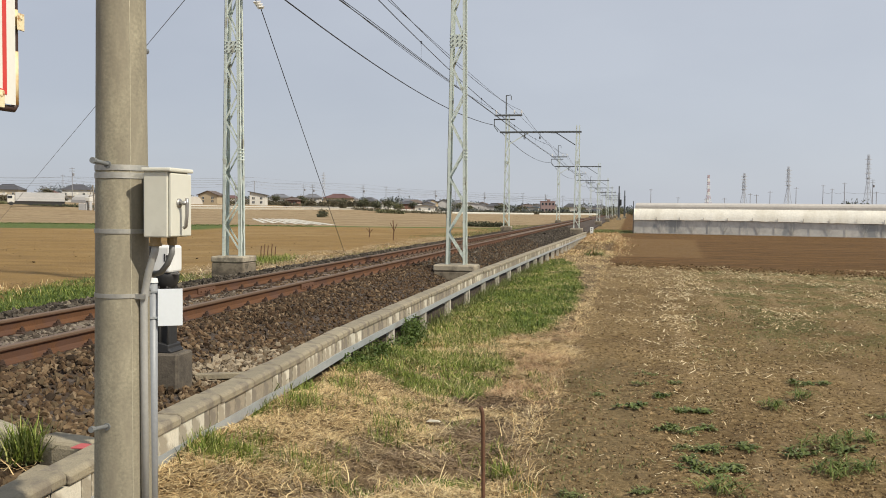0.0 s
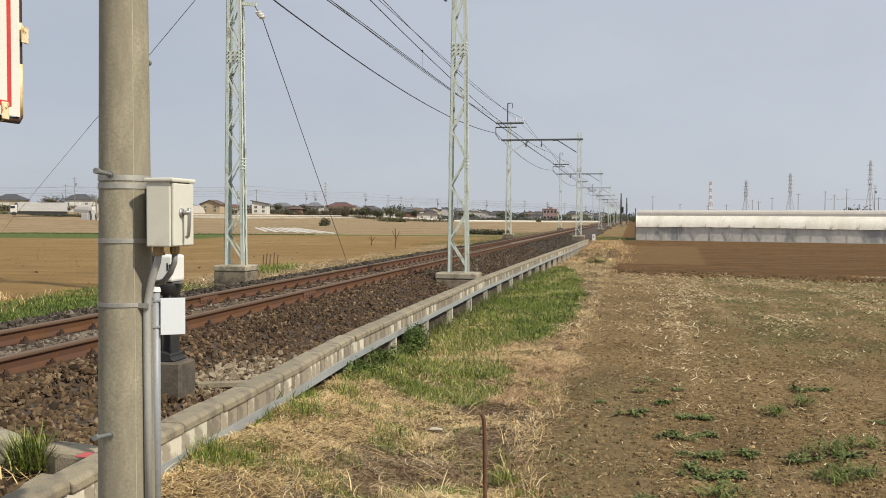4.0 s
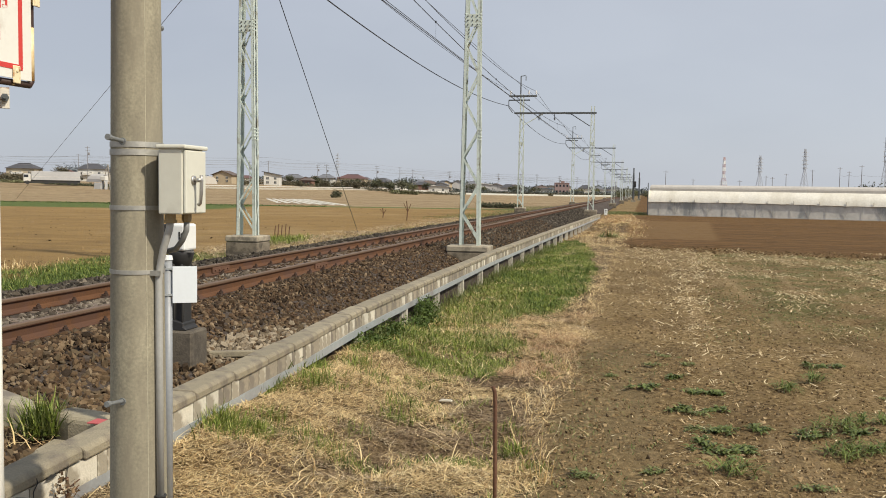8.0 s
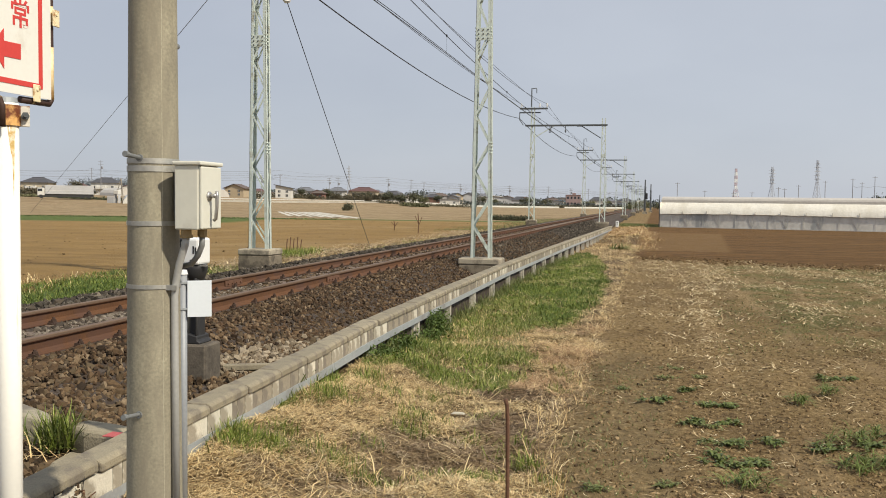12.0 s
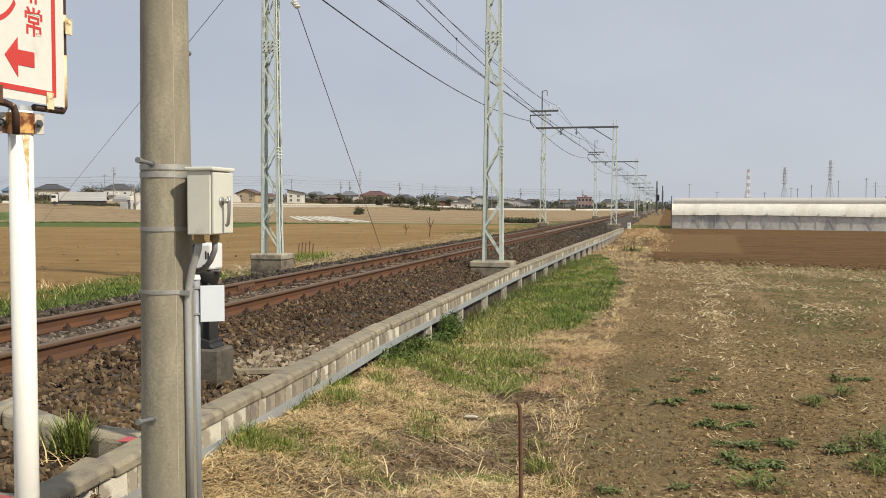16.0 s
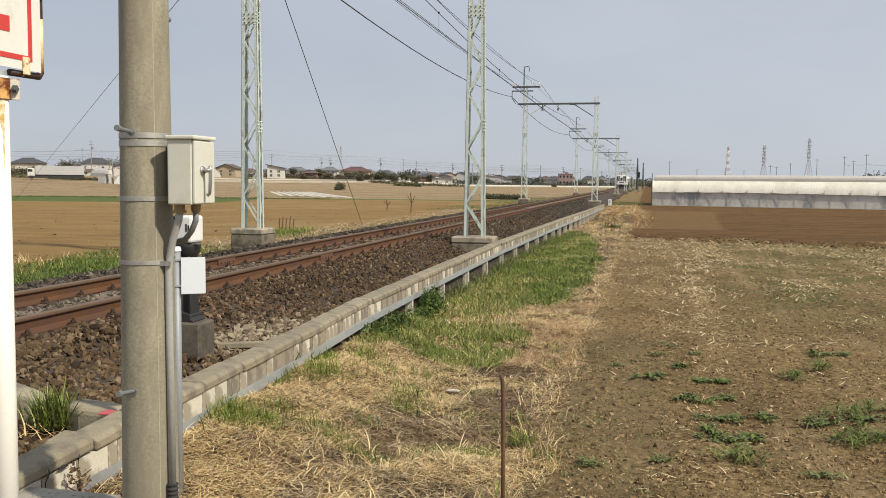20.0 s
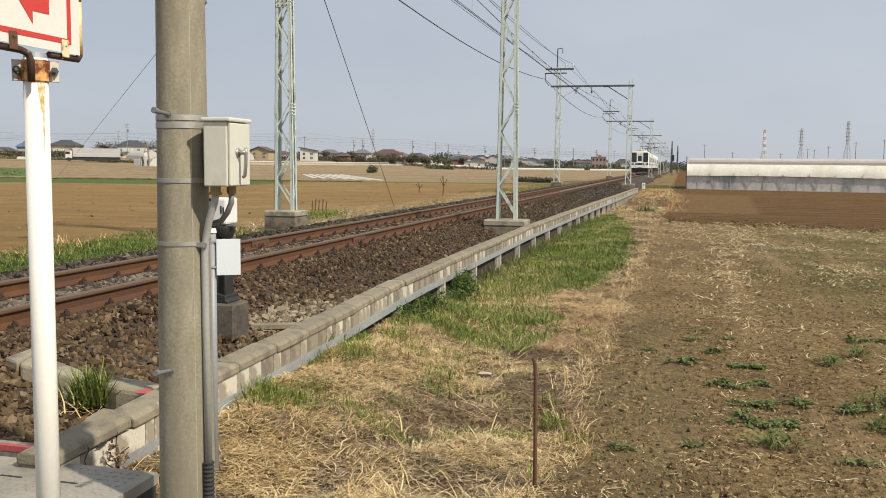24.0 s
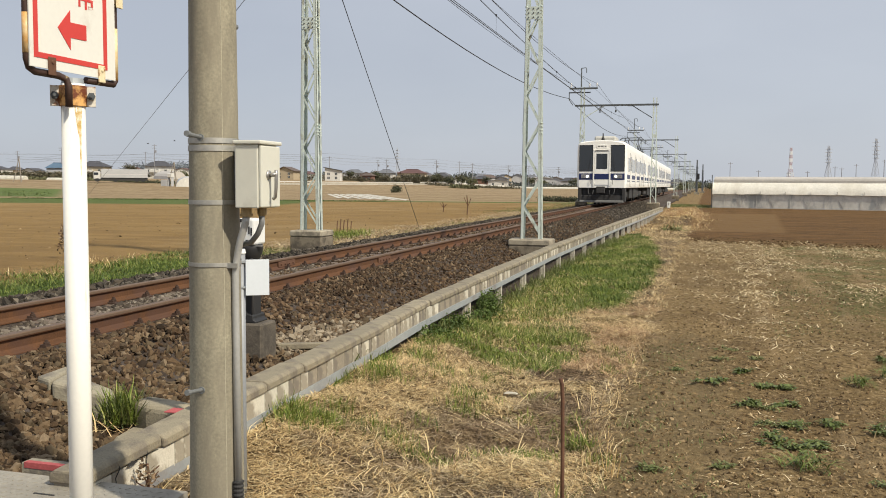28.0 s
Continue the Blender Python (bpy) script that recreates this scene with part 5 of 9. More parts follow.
# ---- trackside signal device on its concrete foot ----
def build_device():
    t = thing("trackside_device", "black trackside post with a white-faced instrument on a concrete block", "trackside device", pose(-3.475, 6.45, 0))
    part("foundation", Mesh().box(-0.13, 0.13, -0.13, 0.13, 0.1, 0.77), M_FOOT, t, "weathered concrete foundation block", bevel=0.015)
    part("post", Mesh().box(-0.072, 0.032, -0.060, 0.060, 0.80, 1.27), M_BLACK, t, "black painted post", bevel=0.006)
    part("base_flange", Mesh().prism([(-0.12, 0.77), (0.066, 0.77), (0.066, 0.785), (0.042, 0.80), (0.042, 0.83), (-0.085, 0.86), (-0.085, 0.83), (-0.12, 0.79)], (0, -0.10, 0), (1, 0, 0), (0, 0, 1), (0, 1, 0), 0.20), M_BLACK, t, "flared black base", bevel=0.006)
    for xr in (-0.045, 0.025):
        part("cable", Mesh().tube([(xr, -0.085, 0.79), (xr + 0.005, -0.078, 1.0), (xr - 0.004, -0.078, 1.28)], 0.009, 8), M_UNDER, t, "thin grey cable", smooth=True)
    bowl = Mesh()
    zs = (1.25, 1.275, 1.31, 1.345, 1.372, 1.384)
    bowl.ring([Vector((-0.025, 0, z)) for z in zs], [Vector((1, 0, 0))] * 6, [Vector((0, 1, 0))] * 6, [0.050, 0.072, 0.088, 0.096, 0.098, 0.092], 28)
    part("bowl", bowl, M_BLACK, t, "rounded black housing", smooth=True)
    hd = part("instrument", Mesh().box(-0.10, 0.056, -0.10, 0.10, 1.384, 1.59), M_WHITE, t, "white enamelled instrument case", bevel=0.018, segments=2)
    part("hood", Mesh().box(-0.115, -0.095, -0.125, 0.10, 1.40, 1.588).box(-0.115, -0.04, -0.122, -0.102, 1.565, 1.588), M_BLACK, hd, "black edge of the hood", bevel=0.004)
    part("latch", Mesh().box(0.04, 0.100, -0.06, -0.03, 1.372, 1.383), M_CHROME, t, "bright steel latch")
    part("lettering_bars", Mesh().box(0.008, 0.020, -0.103, -0.1005, 1.47, 1.53).box(0.028, 0.040, -0.103, -0.1005, 1.46, 1.52).box(-0.015, 0.005, -0.103, -0.1005, 1.41, 1.425), M_BLACK, hd, "small dark bars of lettering")
    ch = Mesh().prism([(0, 0), (0.07, 0), (0.07, 0.05), (0, 0.05)], (0.10, 0.20, 0.510), (0, 1, 0), (0, 0, 1), (1, 0.45, 0), 0.40)
    part("cable_cover", ch, M_LID, t, "small concrete cable cover", bevel=0.008)


build_device()


# ---- emergency-button sign ----
def text_mesh(body, size, name):
    cu = bpy.data.curves.new(name, "FONT")
    cu.body, cu.size, cu.align_x, cu.align_y, cu.extrude, cu.offset = body, size, "CENTER", "CENTER", 0.0006, 0.0012
    ob = bpy.data.objects.new(name, cu)
    scene.collection.objects.link(ob)
    dg = bpy.context.evaluated_depsgraph_get()
    dg.update()
    me = bpy.data.meshes.new_from_object(ob.evaluated_get(dg))
    bpy.data.objects.remove(ob)
    me.materials.clear()
    me.materials.append(M_RED)
    return me


def build_sign():
    SX, SY = -2.068, 2.55
    t = thing("crossing_sign", "white level-crossing sign with red arrow on a rust-streaked white post", "sign", pose(SX, SY, 0))
    part("post", Mesh().rod((0, 0, 0.2), (0, 0, 2.190), 0.0382, n=28), M_POSTWHITE, t, "white painted steel post", smooth=True)
    part("post_cap", Mesh().rod((0, 0, 2.188), (0, 0, 2.208), 0.037, 0.033, n=28), M_GALV, t, "grey post cap")
    ring = Mesh()
    ring.ring([Vector((0, 0, 2.117)), Vector((0, 0, 2.183))], [Vector((1, 0, 0))] * 2, [Vector((0, 1, 0))] * 2, [0.0445, 0.0445], 24)
    part("clamp_ring", ring, M_RUSTRING, t, "rusted steel clamp ring with cream paint", m=pose(0, 0, 0, 0, 0, 39))
    for sx in (-1, 1):
        a, b = sorted((sx * 0.040, sx * 0.070))
        part("clamp_ear", Mesh().box(a, b, -0.012, -0.001, 2.117, 2.183).box(a, b, -0.001, 0.012, 2.117, 2.183), M_RUSTCLAMP, t, "rust-streaked steel clamp ear", m=pose(0, 0, 0, 0, 0, 39))
    for s in (-1, 1):
        b = Mesh().rod((s * 0.056, -0.045, 2.150), (s * 0.056, 0.03, 2.150), 0.006, n=8).rod((s * 0.056, -0.028, 2.150), (s * 0.056, -0.013, 2.150), 0.013, n=6)
        part("bolt", b, M_DARKSTEEL, t, "dark rusty bolt", m=pose(0, 0, 0, 0, 0, 39))
    for a0, wide, drop in ((-26, 0.9, 0.10), (-20, 0.35, 0.24)):
        st = Mesh()
        v = []
        for i in range(9):
            zz, ww = 2.117 - drop * i / 8, wide * (1 - i / 8) ** 0.6 * (0.8 + 0.2 * math.sin(3.1 * i))
            v += [(0.0386 * math.cos(radians(a0) + k * ww), 0.0386 * math.sin(radians(a0) + k * ww), zz) for k in (-0.5, 0, 0.5)]
        st.add(v, [(3 * i + j, 3 * i + j + 1, 3 * i + j + 4, 3 * i + j + 3) for i in range(8) for j in range(2)])
        part("rust_streak", st, M_STREAK, t, "yellow-brown rust streak below the clamp", smooth=True)
    # the plate stands turned to the road; its own frame of reference has its face towards its -y
    m = pose(0.0, 0.0, 0.0, 0, 0, 90)
    w0, w1, z0, z1 = -0.2155, 0.218, 2.222, 2.86
    plate = part("plate", Mesh().box(w0 - 0.007, w1 - 0.020, -0.022, -0.018, z0, z1), M_SIGNWHITE, t, "white sign plate", m=m)
    r = Mesh()
    e0, e1, b0, b1 = -0.205, 0.152, 2.252, z1 - 0.045
    for x0, x1, y0, y1 in ((e0, e1, b0, b0 + 0.017), (e0, e1, b1 - 0.017, b1), (e0, e0 + 0.019, b0 + 0.017, b1 - 0.017), (e1 - 0.019, e1, b0 + 0.017, b1 - 0.017)):
        r.box(x0, x1, -0.0238, -0.0222, y0, y1)
    part("border", r, M_RED, plate, "red border")
    ar = Mesh().prism([(-0.095, 2.359), (-0.035, 2.423), (-0.035, 2.384), (0.044, 2.386), (0.044, 2.336), (-0.035, 2.335), (-0.035, 2.295)], (0, -0.0238, 0), (1, 0, 0), (0, 0, 1), (0, 1, 0), 0.0016)
    part("arrow", ar, M_RED, plate, "red arrow pointing left")
    for ch, x, z, size in (("\u5e38", 0.044, 2.478, 0.10), ("\u975e", 0.044, 2.585, 0.10), ("\u30f3", -0.105, 2.498, 0.15), ("\u30bf", -0.105, 2.625, 0.15), ("\u30dc", -0.105, 2.75, 0.15)):
        part("lettering", text_mesh(ch, size, "lettering"), None, plate, "red lettering", m=pose(x, -0.0225, z, 90, 0, 0))
    fr = Mesh()
    rr = 0.0115
    fr.tube([(-0.058, -0.030, 2.110), (-0.058, -0.030, 2.175), (-0.064, -0.026, 2.198), (-0.085, -0.012, 2.208), (w0 + 0.035, -0.004, 2.210), (w0 + 0.01, -0.004, 2.22), (w0, -0.004, 2.246), (w0, -0.004, 2.86), (w0 + 0.02, -0.004, 2.885), (w1 - 0.02, -0.004, 2.885), (w1, -0.004, 2.86), (w1, -0.004, 2.222), (w1 - 0.008, -0.004, 2.211), (0.062, -0.004, 2.209)], rr, 12)
    part("frame", fr, M_RUSTFRAME, t, "rusting tubular frame with peeling cream paint", smooth=True, m=m)
    for xp, za, zb in ((w0, 2.262, 2.385), (w1, 2.226, 2.405), (w1, 2.49, 2.545), (w0, 2.52, 2.70)):
        part("paint_patch", Mesh().tube([(xp, -0.004, za), (xp, -0.004, 0.5 * (za + zb)), (xp, -0.004, zb)], 0.0122, 14), M_FRAMEPAINT, t, "yellowed cream paint left on the frame", smooth=True, m=m)
    for x, z in ((-0.128, 2.232), (0.118, 2.236), (0.222, 2.505), (-0.228, 2.56)):
        tb = Mesh().box(x - 0.018, x + 0.018, -0.028, -0.0235, z - 0.03, z + 0.028).rod((x, -0.031, z + 0.012), (x, -0.027, z + 0.012), 0.007, n=8)
        part("lug", tb, M_RUST if x < 0 else M_RUSTLUG, t, "rusty fixing lug", m=m, bevel=0.002)


build_sign()


# ---- rusty stake ----
st = Mesh()
st.tube([(-0.795, 5.08, -0.2), (-0.797, 5.075, 0.3), (-0.800, 5.06, 0.66), (-0.803, 5.05, 0.74), (-0.812, 5.04, 0.775)], 0.0115, 10)
single("stake", st, M_RUST, "thin rusty iron stake stuck in the withered grass", "stake", smooth=True)


# ---- crossing approach at the near end of the trough ----
def build_crossing():
    deck = thing("crossing_plate", "chequered steel approach plate at the level crossing", "plate")
    part("plate", Mesh().prism([(-2.20, 1.2), (-2.27, 3.53), (-4.2, 3.53), (-4.2, 1.2)], (0, 0, 0.42), (1, 0, 0), (0, 1, 0), (0, 0, 1), 0.05), M_DECK, deck, "worn chequered plate")
    tread = Mesh()
    for i in range(44):
        for j in range(9):
            cx, cy = -2.34 - 0.042 * i, 3.48 - 0.05 * j
            tread.box(-0.012, 0.012, -0.004, 0.004, 0.4695, 0.4725, pose(cx, cy, 0, 0, 0, 45 if (i + j) % 2 else -45))
    part("treads", tread, M_DECK, deck, "raised tread pattern", kind="stuff")
    part("skirt", Mesh().prism([(-2.205, 1.2), (-2.275, 3.52), (-2.33, 3.52), (-2.26, 1.2)], (0, 0, -0.05), (1, 0, 0), (0, 1, 0), (0, 0, 1), 0.465), M_UNDER, deck, "dark steel skirt")
    for x in (-2.86, -2.58):
        part("slot", Mesh().box(x - 0.055, x + 0.055, 3.30, 3.312, 0.4702, 0.4725), M_UNDER, deck, "dark lifting slot")
    rb = thing("kerb_block", "concrete kerb block with a faded red painted top", "kerb block")
    part("block", Mesh().box(-3.24, -2.98, 3.60, 3.68, 0.15, 0.495), M_CONCRETE, rb, bevel=0.006)
    part("stripe", Mesh().box(-3.22, -2.99, 3.5975, 3.630, 0.470, 0.4985), M_REDPAINT, rb, "faded red paint")
    kb = thing("concrete_duct", "weathered concrete duct crossing the ballast to the trough", "concrete duct")
    def slab(top, deep):
        n = len(top)
        low = [(x, y, z - deep) for x, y, z in top]
        return Mesh().add(low + top, [tuple(range(n - 1, -1, -1)), tuple(range(n, 2 * n))] + [(i, (i + 1) % n, n + (i + 1) % n, n + i) for i in range(n)])
    part("cover", slab([(-4.09, 4.72, 0.640), (-3.956, 4.675, 0.631), (-4.04, 4.945, 0.631), (-4.14, 5.09, 0.640)], 0.3), M_CONCRETE, kb, "pale weathered concrete cover slab", bevel=0.018, segments=2)
    part("cover", slab([(-3.945, 4.67, 0.630), (-3.62, 4.70, 0.567), (-3.55, 4.71, 0.552), (-3.57, 4.80, 0.552), (-3.64, 4.87, 0.560), (-4.03, 4.94, 0.630)], 0.3), M_CONCRETE, kb, "weathered concrete cover slab with a worn end", bevel=0.03, segments=3)
    part("cover", slab([(-3.35, 4.69, 0.560), (-3.29, 4.60, 0.560), (-3.18, 4.55, 0.560), (-3.04, 4.53, 0.560), (-2.94, 4.49, 0.560), (-2.93, 4.69, 0.560), (-3.05, 4.735, 0.560), (-3.30, 4.79, 0.560)], 0.36), M_LID, kb, "rounded worn concrete cover", bevel=0.04, segments=3)
    part("apron", slab([(-3.24, 4.50, 0.445), (-3.20, 4.26, 0.445), (-2.925, 4.10, 0.445), (-2.93, 4.46, 0.445)], 0.30), M_LID, kb, "flat concrete apron", bevel=0.02)
    part("paint_mark", Mesh().box(-2.98, -2.90, 4.43, 4.53, 0.561, 0.566), M_REDPAINT, kb, "faded red paint mark")


build_crossing()


# ---- long plastic greenhouse ----
def build_greenhouse():
    a = math.degrees(math.atan2(77.8 - 82.3, 20.06 - 0.52))
    g = thing("greenhouse", "long low plastic greenhouse with white film above clouded side panels", "greenhouse", pose(0.50, 82.4, -0.03, 0, 0, a))
    g.scale = (1, 1, 1.045)
    Lg, D = 62.0, 24.0
    part("side_film", Mesh().box(0, Lg, 0.03, 0.06, 0.0, 1.22), M_VINYL_CLEAR, g, "clouded translucent side film")
    up = Mesh()
    n = 124
    prof = [(-0.10, 1.14), (-0.04, 1.45), (0.14, 1.8), (0.43, 2.12)]
    vs, fs = [], []
    rnd = random.Random(5)
    for i in range(n + 1):
        x = Lg * i / n
        dz = 0.05 * math.sin(x * 0.23) + rnd.uniform(-0.018, 0.018)
        for j, (yy, zz) in enumerate(prof):
            vs.append((x, yy + rnd.uniform(-0.012, 0.012), zz + (dz if j == 0 else 0)))
    for i in range(n):
        for j in range(3):
            k = i * 4 + j
            fs.append((k, k + 4, k + 5, k + 1))
    up.add(vs, fs)
    part("white_film", up, M_VINYL, g, "slack white curtain film", smooth=True)
    spans = 4
    for s in range(spans):
        y0, y1 = max(0.43, D * s / spans), D * (s + 1) / spans
        rf = Mesh()
        m = 10
        pr = [(y0 + (y1 - y0) * (i / m) ** (2.6 if s == 0 else 1.0), 2.12 + 0.50 * math.sin(math.pi * i / m) ** 0.8) for i in range(m + 1)]
        rf.add([(x, py, pz) for x in (0, Lg) for py, pz in pr], [(i, i + 1, m + 2 + i, m + 1 + i) for i in range(m)])
        rf.add([(0, py, pz) for py, pz in pr] + [(0, y0, 2.1)], [tuple(range(m + 2))])
        part("roof", rf, M_VINYL_TOP, g, "grey translucent roof film", smooth=False)
    part("end_wall", Mesh().box(-0.03, 0.0, 0.0, D, 1.14, 2.12), M_VINYL, g, "white end film")
    part("end_wall", Mesh().box(-0.01, 0.02, 0.05, D, 0.0, 1.14), M_VINYL_CLEAR, g, "clouded end film")
    fr = Mesh().bar((-0.06, -0.02, 0), (-0.06, -0.02, 2.75), 0.06, 0.06)
    part("corner_post", fr, M_DARKSTEEL, g, "dark corner post")
    x = 1.0
    hoop = Mesh().bar((0, 0.0, 0.0), (0, 0.0, 1.16), 0.025, 0.025).data("hoop_post", M_HOOP)
    brace = Mesh().bar((-0.30, 0.01, 0.8), (0, 0.01, 0.1), 0.025, 0.025).bar((0.30, 0.01, 0.8), (0, 0.01, 0.1), 0.025, 0.025).data("brace", M_HOOP)
    k = 0
    while x < Lg:
        part("hoop_post", hoop, None, g, m=pose(x, 0, 0))
        if k % 2:
            part("brace", brace, None, g, m=pose(x, 0, 0))
        x += 1.35
        k += 1
    for i in range(1, 31):
        part("film_batten", Mesh().box(2.0 * i - 0.02, 2.0 * i + 0.02, -0.125, -0.095, 1.16, 1.42), M_VINYL_TOP, g, "pale clip holding the film")
    part("base_rail", Mesh().box(0, Lg, -0.03, 0.0, 0.0, 0.07), M_VINYL_TOP, g, "pale base rail")


build_greenhouse()
def build_signal(x, y, h, head):
    t = thing("signal_post", "tall dark railway signal post beside the track", "signal post", pose(x, y, 0.2), "dark posts along the line")
    part("post", Mesh().rod((0, 0, 0), (0, 0, h), 0.19, 0.13, n=12), M_DARKSTEEL, t, "dark steel post")
    part("ladder", Mesh().bar((0.25, -0.2, 0), (0.2, -0.2, h * 0.8), 0.05, 0.05).bar((-0.25, -0.2, 0), (-0.2, -0.2, h * 0.8), 0.05, 0.05), M_DARKSTEEL, t, "dark access ladder")
    part("foot", Mesh().box(-0.5, 0.5, -0.4, 0.4, -0.1, 0.4), M_CONCRETE, t, "concrete foot", bevel=0.03)
    if head:
        part("signal_head", Mesh().box(0.1, 0.55, -0.35, -0.12, h * 0.42, h * 0.42 + 1.3), M_BLACK, t, "black signal head", bevel=0.05)


build_signal(-2.0, 200, 7.2, True)
build_signal(-1.0, 250, 7.4, False)
mk = thing("kilometre_post", "small white kilometre post beside the end of the trough", "marker post", pose(-2.33, 60.0, 0))
part("post", Mesh().box(-0.105, 0.105, -0.08, 0.08, 0.46, 0.86), M_WHITE, mk, "white painted post", bevel=0.02)
part("base", Mesh().box(-0.05, 0.05, -0.05, 0.05, -0.1, 0.50), M_FOOT, mk, "dark stained concrete base")
part("lettering_bars", Mesh().box(-0.05, 0.05, -0.083, -0.0805, 0.74, 0.79).box(-0.04, 0.04, -0.083, -0.0805, 0.64, 0.69), M_BLACK, mk, "faint dark bars of lettering")


# ---- train ----
CAR_L, CAR_GAP = 19.5, 0.5
CAR_W, SILL, EAVE, ROOF = 2.80, 0.98, 3.46, 3.68


def car_profile(inset=0.0):
    h = CAR_W / 2 - inset
    side = [(h - 0.03, SILL), (h, SILL + 0.25), (h, EAVE - 0.25), (h - 0.04, EAVE), (h - 0.14, EAVE + 0.09), (h - 0.40, ROOF - 0.07), (h - 0.85, ROOF - 0.015), (0.0, ROOF)]
    return side + [(-a, b) for a, b in reversed(side[:-1])]


def build_car(front, panto, name):
    c = thing(name, "white electric train car with a dark blue waist band", "train car", group="train cars")
    z = RAIL_Z
    L = CAR_L
    y0 = 0.12 if front else 0.0
    body = part("body", Mesh().prism(car_profile(), (0, y0, z), (1, 0, 0), (0, 0, 1), (0, 1, 0), L - y0), M_TRAINWHITE, c, "white steel car body", bevel=0.02)
    rp = [(a * 0.965, b + 0.012) for a, b in car_profile() if b >= EAVE + 0.1]
    part("roof", Mesh().prism(rp, (0, y0 + 0.35, z), (1, 0, 0), (0, 0, 1), (0, 1, 0), L - y0 - 0.5), M_TRAINROOF, c, "grey roof")
    h = CAR_W / 2
    bands = Mesh()
    for s in (-1, 1):
        bands.box(min(s * h, s * (h + 0.006)), max(s * h, s * (h + 0.006)), 0.35 if front else 0.02, L - 0.02, z + 1.50, z + 1.74)
        bands.box(min(s * h, s * (h + 0.006)), max(s * h, s * (h + 0.006)), 0.35 if front else 0.02, L - 0.02, z + 1.36, z + 1.41)
    part("blue_band", bands, M_TRAINBLUE, c, "dark blue waist band")
    doors = [2.55, 7.0, 11.45, 15.9]
    for s in (-1, 1):
        xo = s * (h + 0.004)
        def slab(y0, y1, z0, z1, t=0.006):
            return Mesh().box(min(xo, xo + s * t), max(xo, xo + s * t), y0, y1, z + z0, z + z1)
        for yd in doors:
            dr = part("door", slab(yd, yd + 1.3, SILL + 0.12, 3.02, 0.012), M_TRAINWHITE, c, "white sliding door")
            for k in (0.16, 0.80):
                part("door_window", slab(yd + k, yd + k + 0.34, 2.0, 2.82, 0.017), M_GLASS, dr, "dark door window")
            part("door_seal", slab(yd + 0.635, yd + 0.665, SILL + 0.14, 3.0, 0.017), M_SEAL, dr, "dark door seal")
            fr = slab(yd - 0.05, yd - 0.01, SILL + 0.12, 3.05, 0.010)
            part("door_frame", fr, M_SEAL, dr)
        for a, b in zip([0.9] + [d + 1.3 for d in doors], doors + [19.1]):
            w = b - a
            if w > 2:
                m = 2
                ww = (w - 0.55) / m
                for i in range(m):
                    yy = a + 0.25 + i * (ww + 0.05)
                    part("side_window", slab(yy, yy + ww, 1.92, 2.72, 0.008), M_SIDEGLASS, c, "side window coloured pale for reflected sky")
            elif w > 0.9:
                part("side_window", slab(a + 0.28, b - 0.28, 1.92, 2.72, 0.008), M_SIDEGLASS, c, "side window coloured pale for reflected sky")
    for yb in (2.9, L - 2.9):
        bg = part("bogie", Mesh().box(-1.05, 1.05, yb - 1.5, yb + 1.5, z + 0.35, z + 0.62).box(-1.12, -0.95, yb - 1.6, yb + 1.6, z + 0.42, z + 0.72).box(0.95, 1.12, yb - 1.6, yb + 1.6, z + 0.42, z + 0.72), M_UNDER, c, "dark bogie frame", bevel=0.03)
        for yw in (yb - 1.05, yb + 1.05):
            part("wheelset", Mesh().rod((-0.60, yw, z + 0.43), (-0.50, yw, z + 0.43), 0.43, n=24).rod((0.50, yw, z + 0.43), (0.60, yw, z + 0.43), 0.43, n=24).rod((-0.55, yw, z + 0.43), (0.55, yw, z + 0.43), 0.08, n=10), M_UNDER, bg, "dark steel wheelset")
    for ya, yb2, xx in ((5.2, 7.6, 1.2), (7.9, 9.2, 1.25), (9.6, 12.2, 1.2), (12.5, 14.2, 1.15)):
        part("underfloor_box", Mesh().box(0.25, xx, ya, yb2, z + 0.32, z + SILL), M_UNDER, c, "dark underfloor box", bevel=0.03)
        part("underfloor_box", Mesh().box(-xx, -0.25, ya, yb2, z + 0.30, z + SILL), M_UNDER, c, "dark underfloor box", bevel=0.03)
    for ya in ((1.6, 7.6, 12.0, 16.2) if not panto else (9.4, 12.6, 16.4)):
        part("roof_unit", Mesh().box(-0.62, 0.62, ya, ya + 1.9, z + ROOF - 0.08, z + ROOF + 0.31), M_ROOFUNIT, c, "pale grey roof air-conditioner", bevel=0.08)
    if panto:
        for yp in (3.0, 6.4):
            pn = Mesh().box(-0.7, 0.7, yp - 0.9, yp - 0.82, z + ROOF + 0.22, z + ROOF + 0.30).box(-0.7, 0.7, yp + 0.82, yp + 0.9, z + ROOF + 0.22, z + ROOF + 0.30)
            for s in (-1, 1):
                pn.bar((s * 0.7, yp - 0.85, z + ROOF + 0.26), (s * 0.7, yp + 0.85, z + ROOF + 0.26), 0.06, 0.06)
            pan = part("pantograph", pn, M_DARKSTEEL, c, "dark diamond pantograph")
            for s in (-1, 1):
                for k in (-1, 1):
                    part("lower_arm", Mesh().bar((s * 0.55, yp + k * 0.35, z + ROOF + 0.3), (s * 0.45, yp + k * 1.0, z + ROOF + 0.75), 0.045, 0.045), M_DARKSTEEL, pan)
                    part("upper_arm", Mesh().bar((s * 0.45, yp + k * 1.0, z + ROOF + 0.75), (s * 0.55, yp + k * 0.12, z + ROOF + 1.28), 0.035, 0.035), M_DARKSTEEL, pan)
